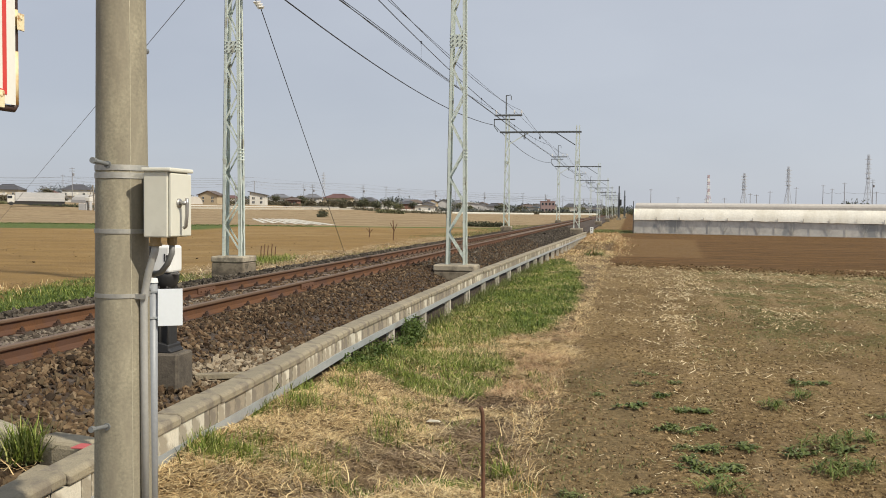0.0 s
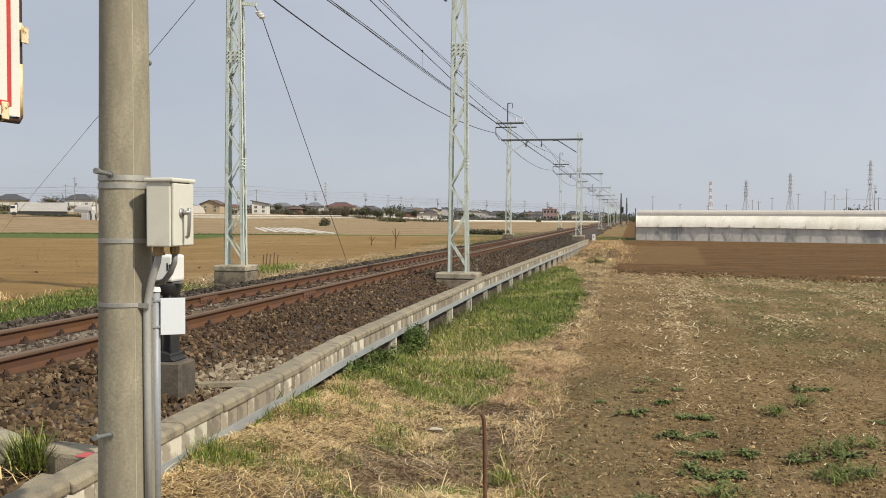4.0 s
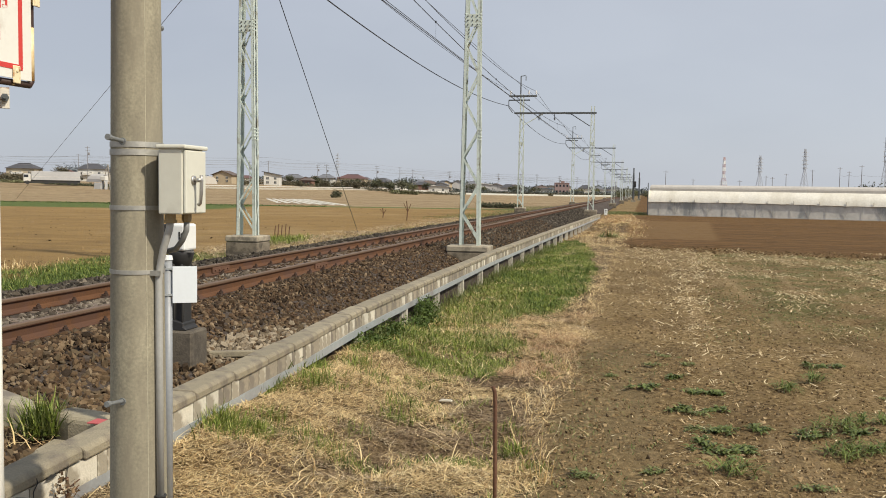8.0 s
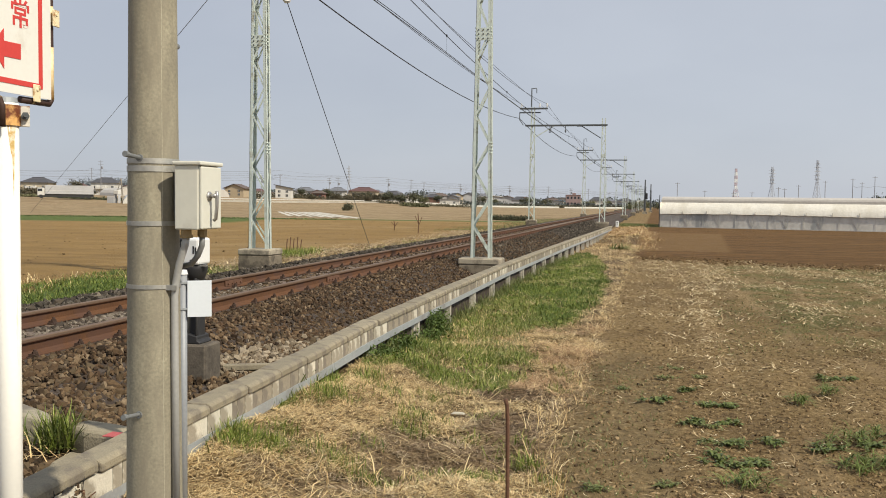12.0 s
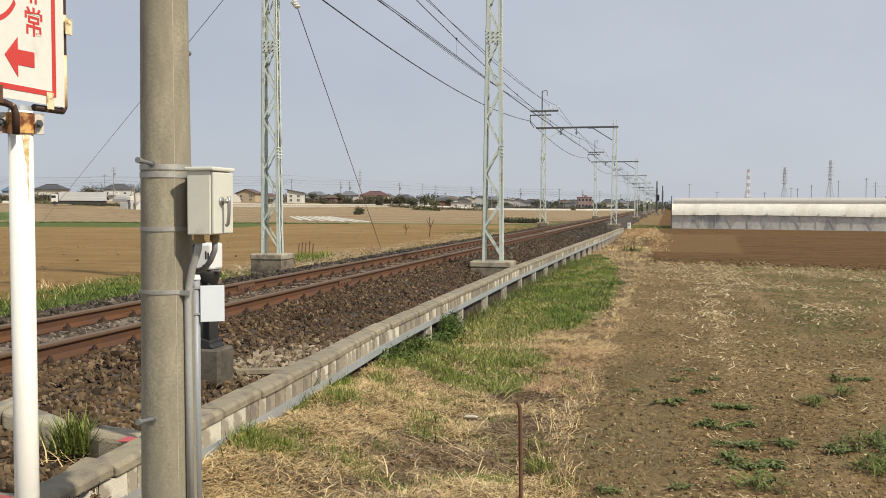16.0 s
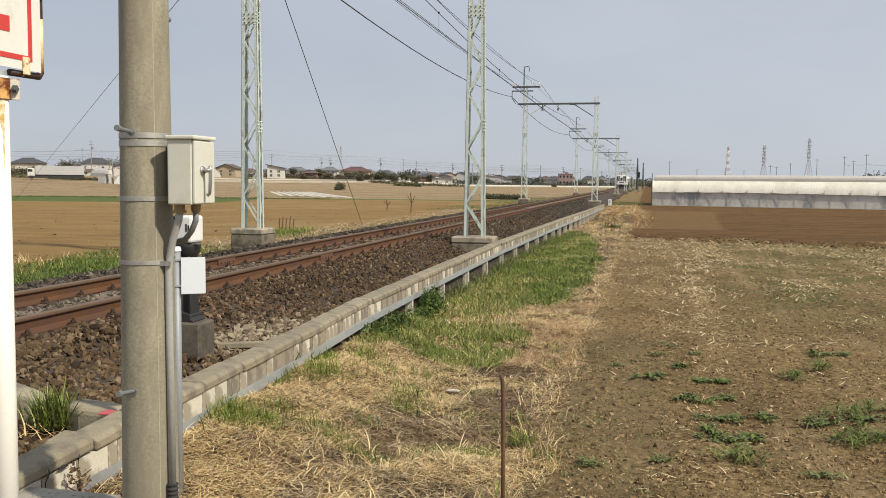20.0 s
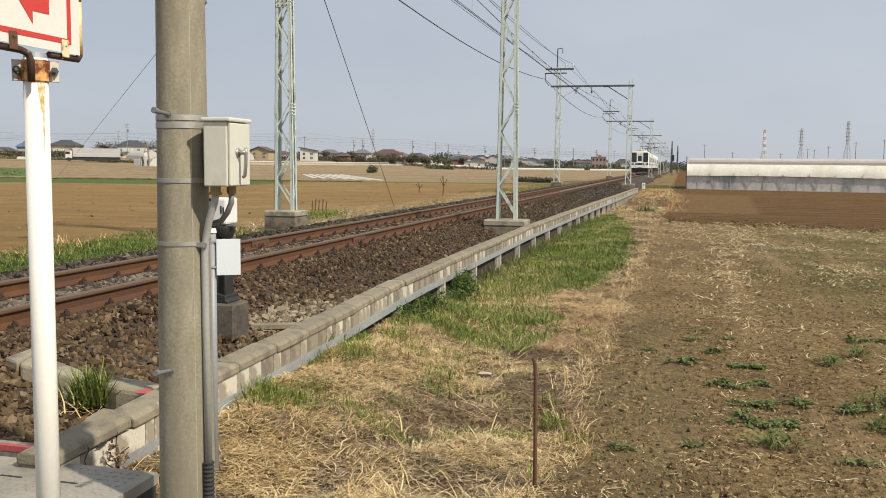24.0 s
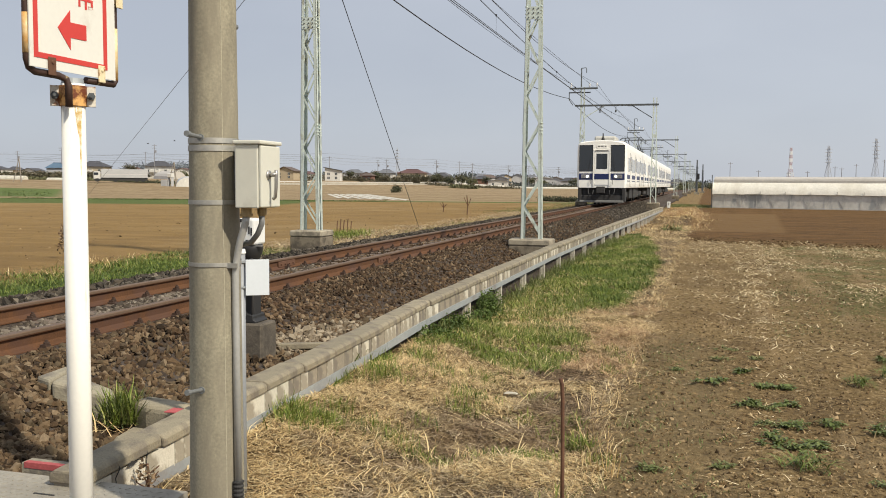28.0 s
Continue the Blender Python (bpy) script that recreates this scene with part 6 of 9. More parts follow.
            for k in (-0.2, 0.2):
                part("contact_bow", Mesh().tube([(-0.95, yp + k, z + ROOF + 1.12), (-0.75, yp + k, z + ROOF + 1.28), (0.75, yp + k, z + ROOF + 1.30), (0.95, yp + k, z + ROOF + 1.12)], 0.03, 6), M_DARKSTEEL, pan)
            for sx in (-0.6, 0.6):
                for sy in (-0.8, 0.8):
                    part("insulator", Mesh().rod((sx, yp + sy, z + ROOF - 0.1), (sx, yp + sy, z + ROOF + 0.25), 0.06, n=8), M_DARKSTEEL, pan)
    if front:
        # cab front
        f = Mesh()
        pr = car_profile()
        f.add([(a * 0.985, y0, z + b) for a, b in pr] + [(a * 0.93, y0 - 0.10, z + (b if b < 1.2 else b - 0.035)) for a, b in pr],
              [tuple(range(len(pr), 2 * len(pr)))] + [(i, len(pr) + i, len(pr) + (i + 1) % len(pr), (i + 1) % len(pr)) for i in range(len(pr))])
        cab = part("cab_front", f, M_TRAINWHITE, c, "rounded white cab front", bevel=0.012)
        yf = y0 - 0.102
        def plate(name, x0, x1, z0, z1, material, label, t=0.012, parent=cab, bev=0.0):
            return part(name, Mesh().box(x0, x1, yf - t, yf + 0.004, z + z0, z + z1), material, parent, label, bevel=bev)
        plate("windscreen", -1.25, -0.54, 1.95, 3.38, M_GLASS, "dark cab windscreen", bev=0.004)
        plate("windscreen", 0.54, 1.25, 1.95, 3.38, M_GLASS, "dark cab windscreen", bev=0.004)
        for s in (-1, 1):
            fr = Mesh()
            for x0, x1, z0, z1 in ((0.51, 1.28, 1.92, 1.955), (0.51, 1.28, 3.375, 3.41), (0.51, 0.545, 1.92, 3.41), (1.245, 1.28, 1.92, 3.41)):
                fr.box(min(s * x0, s * x1), max(s * x0, s * x1), yf - 0.02, yf + 0.004, z + z0, z + z1)
            part("windscreen_frame", fr, M_BLACK, cab, "black rubber windscreen gasket")
            plate("blue_band", min(s * 0.50, s * 1.29), max(s * 0.50, s * 1.29), 1.44, 1.80, M_TRAINBLUE, "dark blue front band", 0.008)
            lamp = plate("headlamp_housing", min(s * 0.68, s * 1.16), max(s * 0.68, s * 1.16), 1.52, 1.74, M_CHROME, "bright lamp surround", 0.03, bev=0.01)
            lm = Mesh().rod((s * 0.80, yf - 0.045, z + 1.63), (s * 0.80, yf - 0.01, z + 1.63), 0.07, n=18)
            part("headlamp", lm, M_LAMP, lamp, "lit headlamp", smooth=False)
            tl = Mesh().rod((s * 1.03, yf - 0.045, z + 1.63), (s * 1.03, yf - 0.01, z + 1.63), 0.06, n=14)
            part("tail_lamp", tl, M_SEAL, lamp, "unlit tail lamp")
        door = plate("end_door", -0.41, 0.41, 1.15, 3.06, M_TRAINWHITE, "white gangway door", 0.03, bev=0.008)
        plate("door_window", -0.31, 0.31, 2.05, 2.92, M_GLASS, "dark door window", 0.036, parent=door)
        plate("door_frame", -0.49, -0.42, 1.1, 3.16, M_TRAINWHITE, "white door surround", 0.05)
        plate("door_frame", 0.42, 0.49, 1.1, 3.16, M_TRAINWHITE, "white door surround", 0.05)
        plate("door_frame", -0.49, 0.49, 3.08, 3.16, M_TRAINWHITE, "white door surround", 0.06)
        plate("blue_band", -0.41, 0.41, 1.46, 1.78, M_TRAINBLUE, "dark blue door band", 0.034)
        bl = plate("destination_blind", -0.30, 0.30, 3.24, 3.42, M_TRAINWHITE, "pale destination blind", 0.014)
        part("lettering_bars", Mesh().box(-0.24, -0.10, yf - 0.017, yf - 0.0145, z + 3.29, z + 3.37).box(-0.06, 0.08, yf - 0.017, yf - 0.0145, z + 3.29, z + 3.37).box(0.14, 0.24, yf - 0.017, yf - 0.0145, z + 3.29, z + 3.37), M_SEAL, bl, "small grey bars of lettering")
        part("antenna", Mesh().rod((-0.05, yf + 0.9, z + ROOF - 0.05), (-0.05, yf + 0.9, z + ROOF + 0.44), 0.05, 0.03, n=8).rod((-0.05, yf + 0.9, z + ROOF - 0.05), (-0.05, yf + 0.9, z + ROOF + 0.2), 0.13, 0.07, n=10), M_UNDER, c, "dark roof antenna")
        plate("door_rail", -0.36, 0.36, 3.08, 3.12, M_SEAL, "dark rain strip above the door", 0.065)
        for s in (-1, 1):
            part("handrail", Mesh().tube([(s * 0.62, yf - 0.01, z + 1.2), (s * 0.62, yf - 0.07, z + 1.22), (s * 0.62, yf - 0.07, z + 1.42), (s * 0.62, yf - 0.01, z + 1.44)], 0.016, 6), M_SEAL, cab, "grey handrail", smooth=True)
        part("skirt_bar", Mesh().box(-1.24, 1.24, 0.0, 0.10, z + 0.14, z + 0.27), M_SEAL, c, "grey steel guard bar", bevel=0.02)
        wp = Mesh().bar((-0.75, yf - 0.03, z + 1.98), (-0.62, yf - 0.03, z + 2.65), 0.02, 0.02).bar((0.75, yf - 0.03, z + 1.98), (0.62, yf - 0.03, z + 2.65), 0.02, 0.02)
        part("wiper", wp, M_BLACK, cab, "black wiper")
        for s in (-1, 1):
            part("jumper_hose", Mesh().tube([(s * 0.75, yf - 0.02, z + 0.95), (s * 0.72, yf - 0.12, z + 0.65), (s * 0.5, yf - 0.12, z + 0.55), (s * 0.45, yf - 0.05, z + 0.85)], 0.03, 8), M_BLACK, c, "black hose", smooth=True)
        part("coupler", Mesh().box(-0.15, 0.15, -0.45, 0.5, z + 0.72, z + 1.02).box(-0.24, 0.24, -0.55, -0.30, z + 0.68, z + 1.06), M_UNDER, c, "dark coupler", bevel=0.03)
        pg = Mesh()
        pg.prism([(-1.30, 0.55), (-1.15, 0.16), (1.15, 0.16), (1.30, 0.55)], (0, 0.10, z), (1, 0, 0), (0, 0, 1), (0, 1, 0), 0.06)
        pg.box(-1.33, -1.15, 0.05, 0.9, z + 0.2, z + 0.98).box(1.15, 1.33, 0.05, 0.9, z + 0.2, z + 0.98)
        part("pilot", pg, M_UNDER, c, "dark snow-plough pilot", bevel=0.02)
        # Flat dark plate added to imitate the shade beneath the cab.
        part("shade_panel", Mesh().box(-1.2, 1.2, 0.25, 0.35, z + 0.3, z + SILL + 0.02), M_UNDER, c, "dark panel standing in for shade under the cab")
    part("gangway", Mesh().box(-0.5, 0.5, L - 0.02, L + CAR_GAP - 0.02, z + 1.05, z + 3.1), M_UNDER, c, "dark gangway bellows")
    return c


cars = [build_car(True, False, "train_car"), build_car(False, True, "train_car"), build_car(False, True, "train_car"), build_car(False, False, "train_car")]


# ---- far houses, poles, trees ----
# Wall colours; the brick tone is greyed to imitate distance haze.
WALLS = {n: mat("wall_" + n, c, 0.85, var=0.12, scale=0.5, fine=4, bump=0.1) for n, c in
         dict(white=(0.60, 0.585, 0.54), cream=(0.50, 0.43, 0.31), tan=(0.42, 0.34, 0.23), brown=(0.22, 0.12, 0.09), red=(0.27, 0.11, 0.085), grey=(0.44, 0.44, 0.44), timber=(0.30, 0.265, 0.22), brick=(0.27, 0.195, 0.185)).items()}
ROOFS = {n: mat("roof_" + n, c, 0.7, var=0.2, scale=0.8, fine=5, bump=0.15) for n, c in
         dict(dark=(0.070, 0.070, 0.078), grey=(0.15, 0.155, 0.17), red=(0.125, 0.066, 0.060), blue=(0.09, 0.15, 0.22), brown=(0.12, 0.09, 0.075), white=(0.7, 0.7, 0.7)).items()}


def build_house(x, y, w, d, wall_h, roof_h, wall, roof, turn=0.0, style="hip", storeys=2):
    z = float(ground_z(x, y)) - 0.15
    hs = thing("house", "%s-walled %s house with a %s roof" % (wall, "two-storey" if storeys == 2 else "low", roof), "house", pose(x, y, z, 0, 0, turn), "houses of the village")
    part("wall", Mesh().box(-w / 2, w / 2, -d / 2, d / 2, 0, wall_h), WALLS[wall], hs, "%s rendered walls" % wall)
    o = 0.6
    a, b = w / 2 + o, d / 2 + o
    r = Mesh()
    if style == "gable":
        r.prism([(-a, 0), (0, roof_h), (a, 0), (a, -0.18), (0, roof_h - 0.18), (-a, -0.18)], (0, -b, wall_h + 0.1), (1, 0, 0), (0, 0, 1), (0, 1, 0), 2 * b)
        part("gable", Mesh().prism([(-w / 2, 0), (w / 2, 0), (0, roof_h * 0.92)], (0, -d / 2, wall_h), (1, 0, 0), (0, 0, 1), (0, 1, 0), d), WALLS[wall], hs)
    elif style == "shed":
        r.prism([(-a, roof_h), (a, 0), (a, -0.2), (-a, roof_h - 0.2)], (0, -b, wall_h + 0.1), (1, 0, 0), (0, 0, 1), (0, 1, 0), 2 * b)
        part("gable", Mesh().prism([(-w / 2, 0), (w / 2, 0), (-w / 2, roof_h * 0.95)], (0, -d / 2, wall_h), (1, 0, 0), (0, 0, 1), (0, 1, 0), d), WALLS[wall], hs)
    else:
        k = min(a * 0.6, b)
        v = [(-a, -b, 0), (a, -b, 0), (a, b, 0), (-a, b, 0), (-a + k, 0, roof_h), (a - k, 0, roof_h)]
        v = [(p, q, s + wall_h) for p, q, s in v]
        r.add(v, [(0, 1, 5, 4), (1, 2, 5), (2, 3, 4, 5), (3, 0, 4), (3, 2, 1, 0)])
        r.box(-a + k, a - k, -0.15, 0.15, wall_h + roof_h - 0.06, wall_h + roof_h + 0.14)
    part("roof", r, ROOFS[roof], hs, "%s tiled roof" % roof)
    rows = [0.8] if storeys == 1 else [0.7, 0.58 * wall_h]
    n = max(2, int(w / 3.0))
    for zr in rows:
        if zr + 1.1 > wall_h:
            continue
        for i in range(n):
            cx = -w / 2 + w * (i + 0.5) / n
            win = part("window", Mesh().box(cx - 0.42, cx + 0.42, -d / 2 - 0.05, -d / 2 + 0.02, zr, zr + 0.85), M_HOUSEGLASS, hs, "dark window")
            part("frame", Mesh().box(cx - 0.48, cx + 0.48, -d / 2 - 0.07, -d / 2 - 0.045, zr + 0.83, zr + 0.91).box(cx - 0.03, cx + 0.03, -d / 2 - 0.07, -d / 2 - 0.045, zr, zr + 0.85), WALLS["white"], win)
    if storeys == 2 and w > 9:
        bal = part("balcony", Mesh().box(-w * 0.3, w * 0.1, -d / 2 - 1.0, -d / 2 - 0.02, 0.52 * wall_h, 0.72 * wall_h), WALLS["white"], hs, "pale balcony parapet", bevel=0.05)
        part("lower_roof", Mesh().prism([(0, 0), (-1.4, -0.7), (-1.4, -0.85), (0, -0.2)], (w * 0.12, -d / 2, 0.62 * wall_h), (0, 1, 0), (0, 0, 1), (1, 0, 0), w * 0.4), ROOFS[roof], hs, "lower %s roof" % roof)


HOUSES = [
          (-226.5, 300, 13, 9, 4.6, 2.4, "cream", "dark", 12, "hip", 2), (-199, 302, 11.5, 9, 4.7, 2.4, "white", "dark", 18, "hip", 2), (-237, 292, 7.6, 7.2, 3.9, 2.4, "grey", "blue", 20, "hip", 1), (-154.8, 320, 9.6, 9, 4.4, 2.1, "tan", "brown", 4, "gable", 2),
          (-127.2, 300, 6.8, 8, 4.81, 1.5, "white", "dark", 14, "shed", 2), (-127.3, 332, 6.0, 6, 3.01, 1.5, "red", "brown", 24, "gable", 1), (-123.5, 345, 8.5, 8, 4.53, 1.7, "white", "grey", 10, "hip", 2), (-112.5, 345, 14.0, 9, 5.03, 2.0, "cream", "red", 6, "hip", 2),
          (-121, 318, 5.0, 5, 3.03, 1.2, "brown", "brown", 0, "hip", 1), (-112, 385, 8.0, 7, 3.85, 1.9, "grey", "dark", 18, "hip", 1), (-103.7, 384, 6.0, 8, 3.9, 1.7, "white", "grey", 26, "gable", 1), (-98.0, 402, 9.5, 8, 3.82, 1.6, "brown", "dark", 10, "hip", 1),
          (-92.5, 420, 6.9, 7, 4.52, 1.4, "grey", "grey", 0, "gable", 1), (-88.0, 392, 11, 7, 3.3, 0.7, "white", "grey", 8, "gable", 1), (-80, 455, 13, 9, 6.11, 0.9, "grey", "white", 10, "gable", 1), (-66, 452, 8.5, 8, 5.88, 2.0, "grey", "dark", 6, "hip", 1),
          (-51, 470, 9, 8, 5.7, 1.6, "white", "brown", 0, "hip", 1), (-57, 500, 7, 7, 6.1, 1.8, "cream", "dark", 20, "gable", 1), (-44, 430, 6, 5, 5.09, 0.6, "white", "blue", 0, "gable", 1), (-176, 330, 9, 8, 3.0, 1.8, "brown", "dark", 0, "hip", 1),
          (-143, 360, 10, 8, 4.2, 1.8, "grey", "grey", 12, "hip", 2), (-168, 345, 8, 8, 3.6, 1.6, "white", "grey", 30, "gable", 1), (-18, 520, 12, 8, 3.13, 1.4, "grey", "dark", 0, "hip", 1), (-30, 560, 9, 8, 4.52, 1.6, "white", "brown", 10, "hip", 1),
          (-136, 412, 11, 9, 4.42, 1.9, "cream", "dark", 10, "hip", 2)]
for hx, hy, hw, hd, hh, hr, *rest in HOUSES:
    low = 0.62 if hx > -70 else 0.76
    k = 0.80 if hx < -180 else 0.78
    build_house(hx, hy, hw * k, hd * k, hh * (1.0 if hx < -180 else low), hr * (k + 0.02), *rest)
BACK_ROOFS = [("white", "grey"), ("cream", "dark"), ("grey", "brown"), ("white", "dark"), ("tan", "dark"), ("white", "red"), ("grey", "grey")]
rh = random.Random(21)
for i in range(34):
    hx = -300 + 8.6 * i + rh.uniform(-3, 3)
    hy = 430 + 0.25 * (hx + 300) + rh.uniform(-15, 60)
    wl, rf = BACK_ROOFS[rh.randrange(7)]
    build_house(hx, hy, rh.uniform(6, 10), rh.uniform(6, 8), rh.uniform(2.8, 4.6), rh.uniform(1.2, 2.0), wl, rf, rh.uniform(-10, 35), rh.choice(("hip", "gable", "hip")), 1)


for i in range(15):
    hx, hy = -398 + 9.0 * i + rh.uniform(-3, 3), 425 + rh.uniform(-30, 40)
    wl, rf = BACK_ROOFS[rh.randrange(7)]
    build_house(hx, hy, rh.uniform(7, 11), rh.uniform(6, 8), rh.uniform(3.4, 5.4), rh.uniform(1.4, 2.2), wl, rf, rh.uniform(-10, 35), rh.choice(("hip", "gable", "hip")), 1)


def build_block():
    z = float(ground_z(-36.6, 420)) + 0.6
    b = thing("apartment_building", "low brick-red flat-roofed apartment building", "apartment building", pose(-36.6, 422, z, 0, 0, 8))
    part("wall", Mesh().box(-3.3, 3.3, -3, 3, 0, 5.2), WALLS["brick"], b, "brick-red walls", bevel=0.05)
    part("parapet", Mesh().box(-3.4, 3.4, -3.1, 3.1, 5.2, 5.45), WALLS["brown"], b)
    part("stair_head", Mesh().box(-0.3, 1.2, -1, 1, 5.45, 6.3), WALLS["brick"], b)
    for zr in (0.9, 3.6):
        for i in range(4):
            cx = -2.4 + 1.6 * i
            part("window", Mesh().box(cx - 0.4, cx + 0.4, -3.05, -2.98, zr, zr + 1.0), M_GLASS, b, "dark window")


build_block()


def build_far_pole(x, y, h, arms, turn, r=0.12):
    z = float(ground_z(x, y)) - 0.3
    t = thing("power_pole", "grey concrete power pole with crossarms", "power pole", pose(x, y, z, 0, 0, turn), "far power poles")
    part("pole", Mesh().rod((0, 0, 0), (0, 0, h), r * 1.2, r * 0.8, n=8), M_FARPOLE, t)
    for k in range(arms):
        part("crossarm", Mesh().box(-0.9, 0.9, -0.06, 0.06, h - 0.5 - 0.9 * k, h - 0.38 - 0.9 * k), M_FARPOLE, t)
    if arms > 1:
        part("transformer", Mesh().rod((0.45, 0, h - 3.0), (0.45, 0, h - 2.1), 0.3, n=10), M_FARPOLE, t)


FAR_POLES = [
          (-262, 300, 11.0, 2, 10), (-235, 292, 12.0, 2, 15), (-214, 315, 11.0, 1, 15), (-190, 285, 12.5, 2, 15),
          (-169, 300, 11.0, 1, 15), (-146, 322, 11.0, 2, 15), (-131, 305, 11.11, 1, 10), (-118, 330, 11.06, 2, 10),
          (-104, 350, 12.28, 2, 5), (-93, 365, 11.89, 1, 5), (-83, 390, 12.38, 2, 5), (-76, 400, 12.65, 1, 0),
          (-66, 420, 12.88, 2, 0), (-58, 440, 13.4, 1, 0), (-49, 430, 12.9, 1, 0), (-41, 460, 12.77, 2, 0),
          (-33, 470, 12.43, 1, 0), (-24, 500, 10.71, 1, 0), (-15, 520, 10.51, 2, 0), (-108, 400, 13.06, 1, 5),
          (-140, 380, 12.0, 2, 8), (8.2, 350.0, 10.6, 1, 20), (43.8, 350.0, 9.1, 1, 20), (46.0, 350.0, 8.7, 1, 20),
          (50.7, 350.0, 10.0, 1, 20), (59.7, 350.0, 11.5, 1, 20), (68.9, 350.0, 12.4, 1, 20), (72.0, 350.0, 11.0, 1, 20),
          (76.2, 350.0, 13.2, 1, 20), (85.6, 350.0, 14.5, 2, 20), (86.9, 350.0, 10.0, 1, 20), (34.7, 350.0, 7.4, 1, 20),
          (28.3, 350.0, 7.1, 1, 20), (18.1, 350.0, 7.7, 1, 20), (94.1, 350.0, 12.3, 1, 20)]
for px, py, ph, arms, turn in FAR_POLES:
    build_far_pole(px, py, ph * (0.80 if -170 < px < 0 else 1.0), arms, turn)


def far_line(points, z, n_lines):
    t = thing("power_line", "far power lines sagging between poles", "power line", group="far power lines")
    for k in range(n_lines):
        dz, off = -0.9 * (k // 2), 0.7 if k % 2 else -0.7
        pts = []
        for (x0, y0), (x1, y1) in zip(points, points[1:]):
            za, zb = float(ground_z(x0, y0)) + z, float(ground_z(x1, y1)) + z
            pts += [(x0 + (x1 - x0) * i / 6, y0 + off + (y1 - y0) * i / 6, za + (zb - za) * i / 6 + dz - 2.4 * (i / 6) * (1 - i / 6)) for i in range(6)]
        pts.append((x1, y1 + off, zb + dz))
        part("wire", Mesh().tube(pts, 0.017, 4), M_FARPOLE, t)


far_line([(p[0], p[1]) for p in FAR_POLES[:20]], 8.5, 4)
far_line([(p[0], p[1] - 6) for p in FAR_POLES[:20]], 7.4, 4)
far_line([(-320, 262), (-262, 300), (-214, 315), (-169, 300), (-131, 305), (-104, 350), (-76, 400), (-49, 430)], 9.8, 2)
far_line([(-300, 240), (-235, 292), (-190, 285), (-146, 322), (-118, 330), (-83, 390), (-41, 460), (-15, 520)], 9.0, 2)
far_line([(p[0], p[1]) for p in FAR_POLES if p[0] > 60] + [(260, 350)], 9.5, 2)


def build_pylon(x, y, h, red=False):
    t = thing("transmission_tower", "tall %s lattice transmission tower in the haze" % ("red and white" if red else "grey"), "transmission tower", pose(x, y, -0.5, 0, 0, 25), "far transmission towers")
    def half(z):
        return max(0.5, 3.0 * (1 - z / (0.72 * h))) if z < 0.6 * h else 0.5 + 0.35 * (1 - (z - 0.6 * h) / (0.4 * h))
    segs = 12
    for j in range(segs):
        za, zb = h * j / segs, h * (j + 1) / segs
        paint = (M_PYLONRED if j % 2 else M_INSUL) if red else M_PYLON
        for sx, sy in ((-1, -1), (1, -1), (1, 1), (-1, 1)):
            part("leg", Mesh().bar((sx * half(za), sy * half(za), za), (sx * half(zb), sy * half(zb), zb), 0.24, 0.24), paint, t)
        for sy in (-1, 1):
            for sx in (-1, 1):
                part("brace", Mesh().bar((-sx * half(za), sy * half(za), za), (sx * half(zb), sy * half(zb), zb), 0.14, 0.14), paint, t)
    if not red:
        for k in range(5):
            zz = h * (0.62 + 0.075 * k)
            part("crossarm", Mesh().prism([(-3.2, 0), (0, -0.25), (3.2, 0), (0, 0.9)], (0, -0.15, zz), (1, 0, 0), (0, 0, 1), (0, 1, 0), 0.3), M_PYLON, t)


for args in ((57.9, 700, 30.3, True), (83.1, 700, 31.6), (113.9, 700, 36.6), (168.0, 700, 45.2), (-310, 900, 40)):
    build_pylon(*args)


# ---- trees and hedges ----
def leaf_cloud(centres, n, size, spread):
    c = np.asarray(centres)[rng.integers(0, len(centres), n)]
    p = c[:, :3] + rng.normal(0, 1, (n, 3)) * c[:, 3:4] * spread
    d = rng.normal(0, 1, (n, 2, 3))
    d /= np.linalg.norm(d, axis=2)[:, :, None]
    s = size * rng.uniform(0.6, 1.4, (n, 1))
    v = np.stack([p + d[:, 0] * s, p + d[:, 1] * s, p - d[:, 0] * s, p - d[:, 1] * s], 1).reshape(-1, 3)
    return v, np.arange(n * 4).reshape(n, 4)


def build_tree(x, y, h, w, material=None, bare=False, label=""):
    z = float(ground_z(x, y)) - 0.1
    t = thing("tree", label or "small dark round-headed tree beside the houses", "tree", pose(x, y, z), "far trees")
    tr = Mesh().rod((0, 0, 0), (0.05, 0, h * 0.5), 0.06 * h ** 0.5, 0.03 * h ** 0.5, n=7)
    tips = []
    rnd = random.Random(int(x * 13 + y))
    for k in range(6):
        a = k * 1.05 + rnd.random()
        tip = (math.cos(a) * w * 0.35, math.sin(a) * w * 0.35, h * (rnd.uniform(0.55, 0.9) if h > 2.2 else rnd.uniform(0.15, 0.7)))
        tr.rod((0, 0, h * rnd.uniform(0.25, 0.45)), tip, 0.03 * h ** 0.5, 0.01, n=5)
        tips.append((*tip, w * rnd.uniform(0.12, 0.2)))
    tips.append((0, 0, h * 0.8, w * 0.22))
    tips.append((0, 0, h * (0.55 if h > 2.2 else 0.25), w * 0.22))
    part("trunk", tr, M_BARK, t, "grey trunk with limbs")
    v, f = leaf_cloud(tips, 900 if not bare else 120, 0.034 * w + 0.04, 0.75)
    part("crown", fast_mesh("crown", v, f, material or M_FOLIAGE), None, t, "uneven leafy crown")


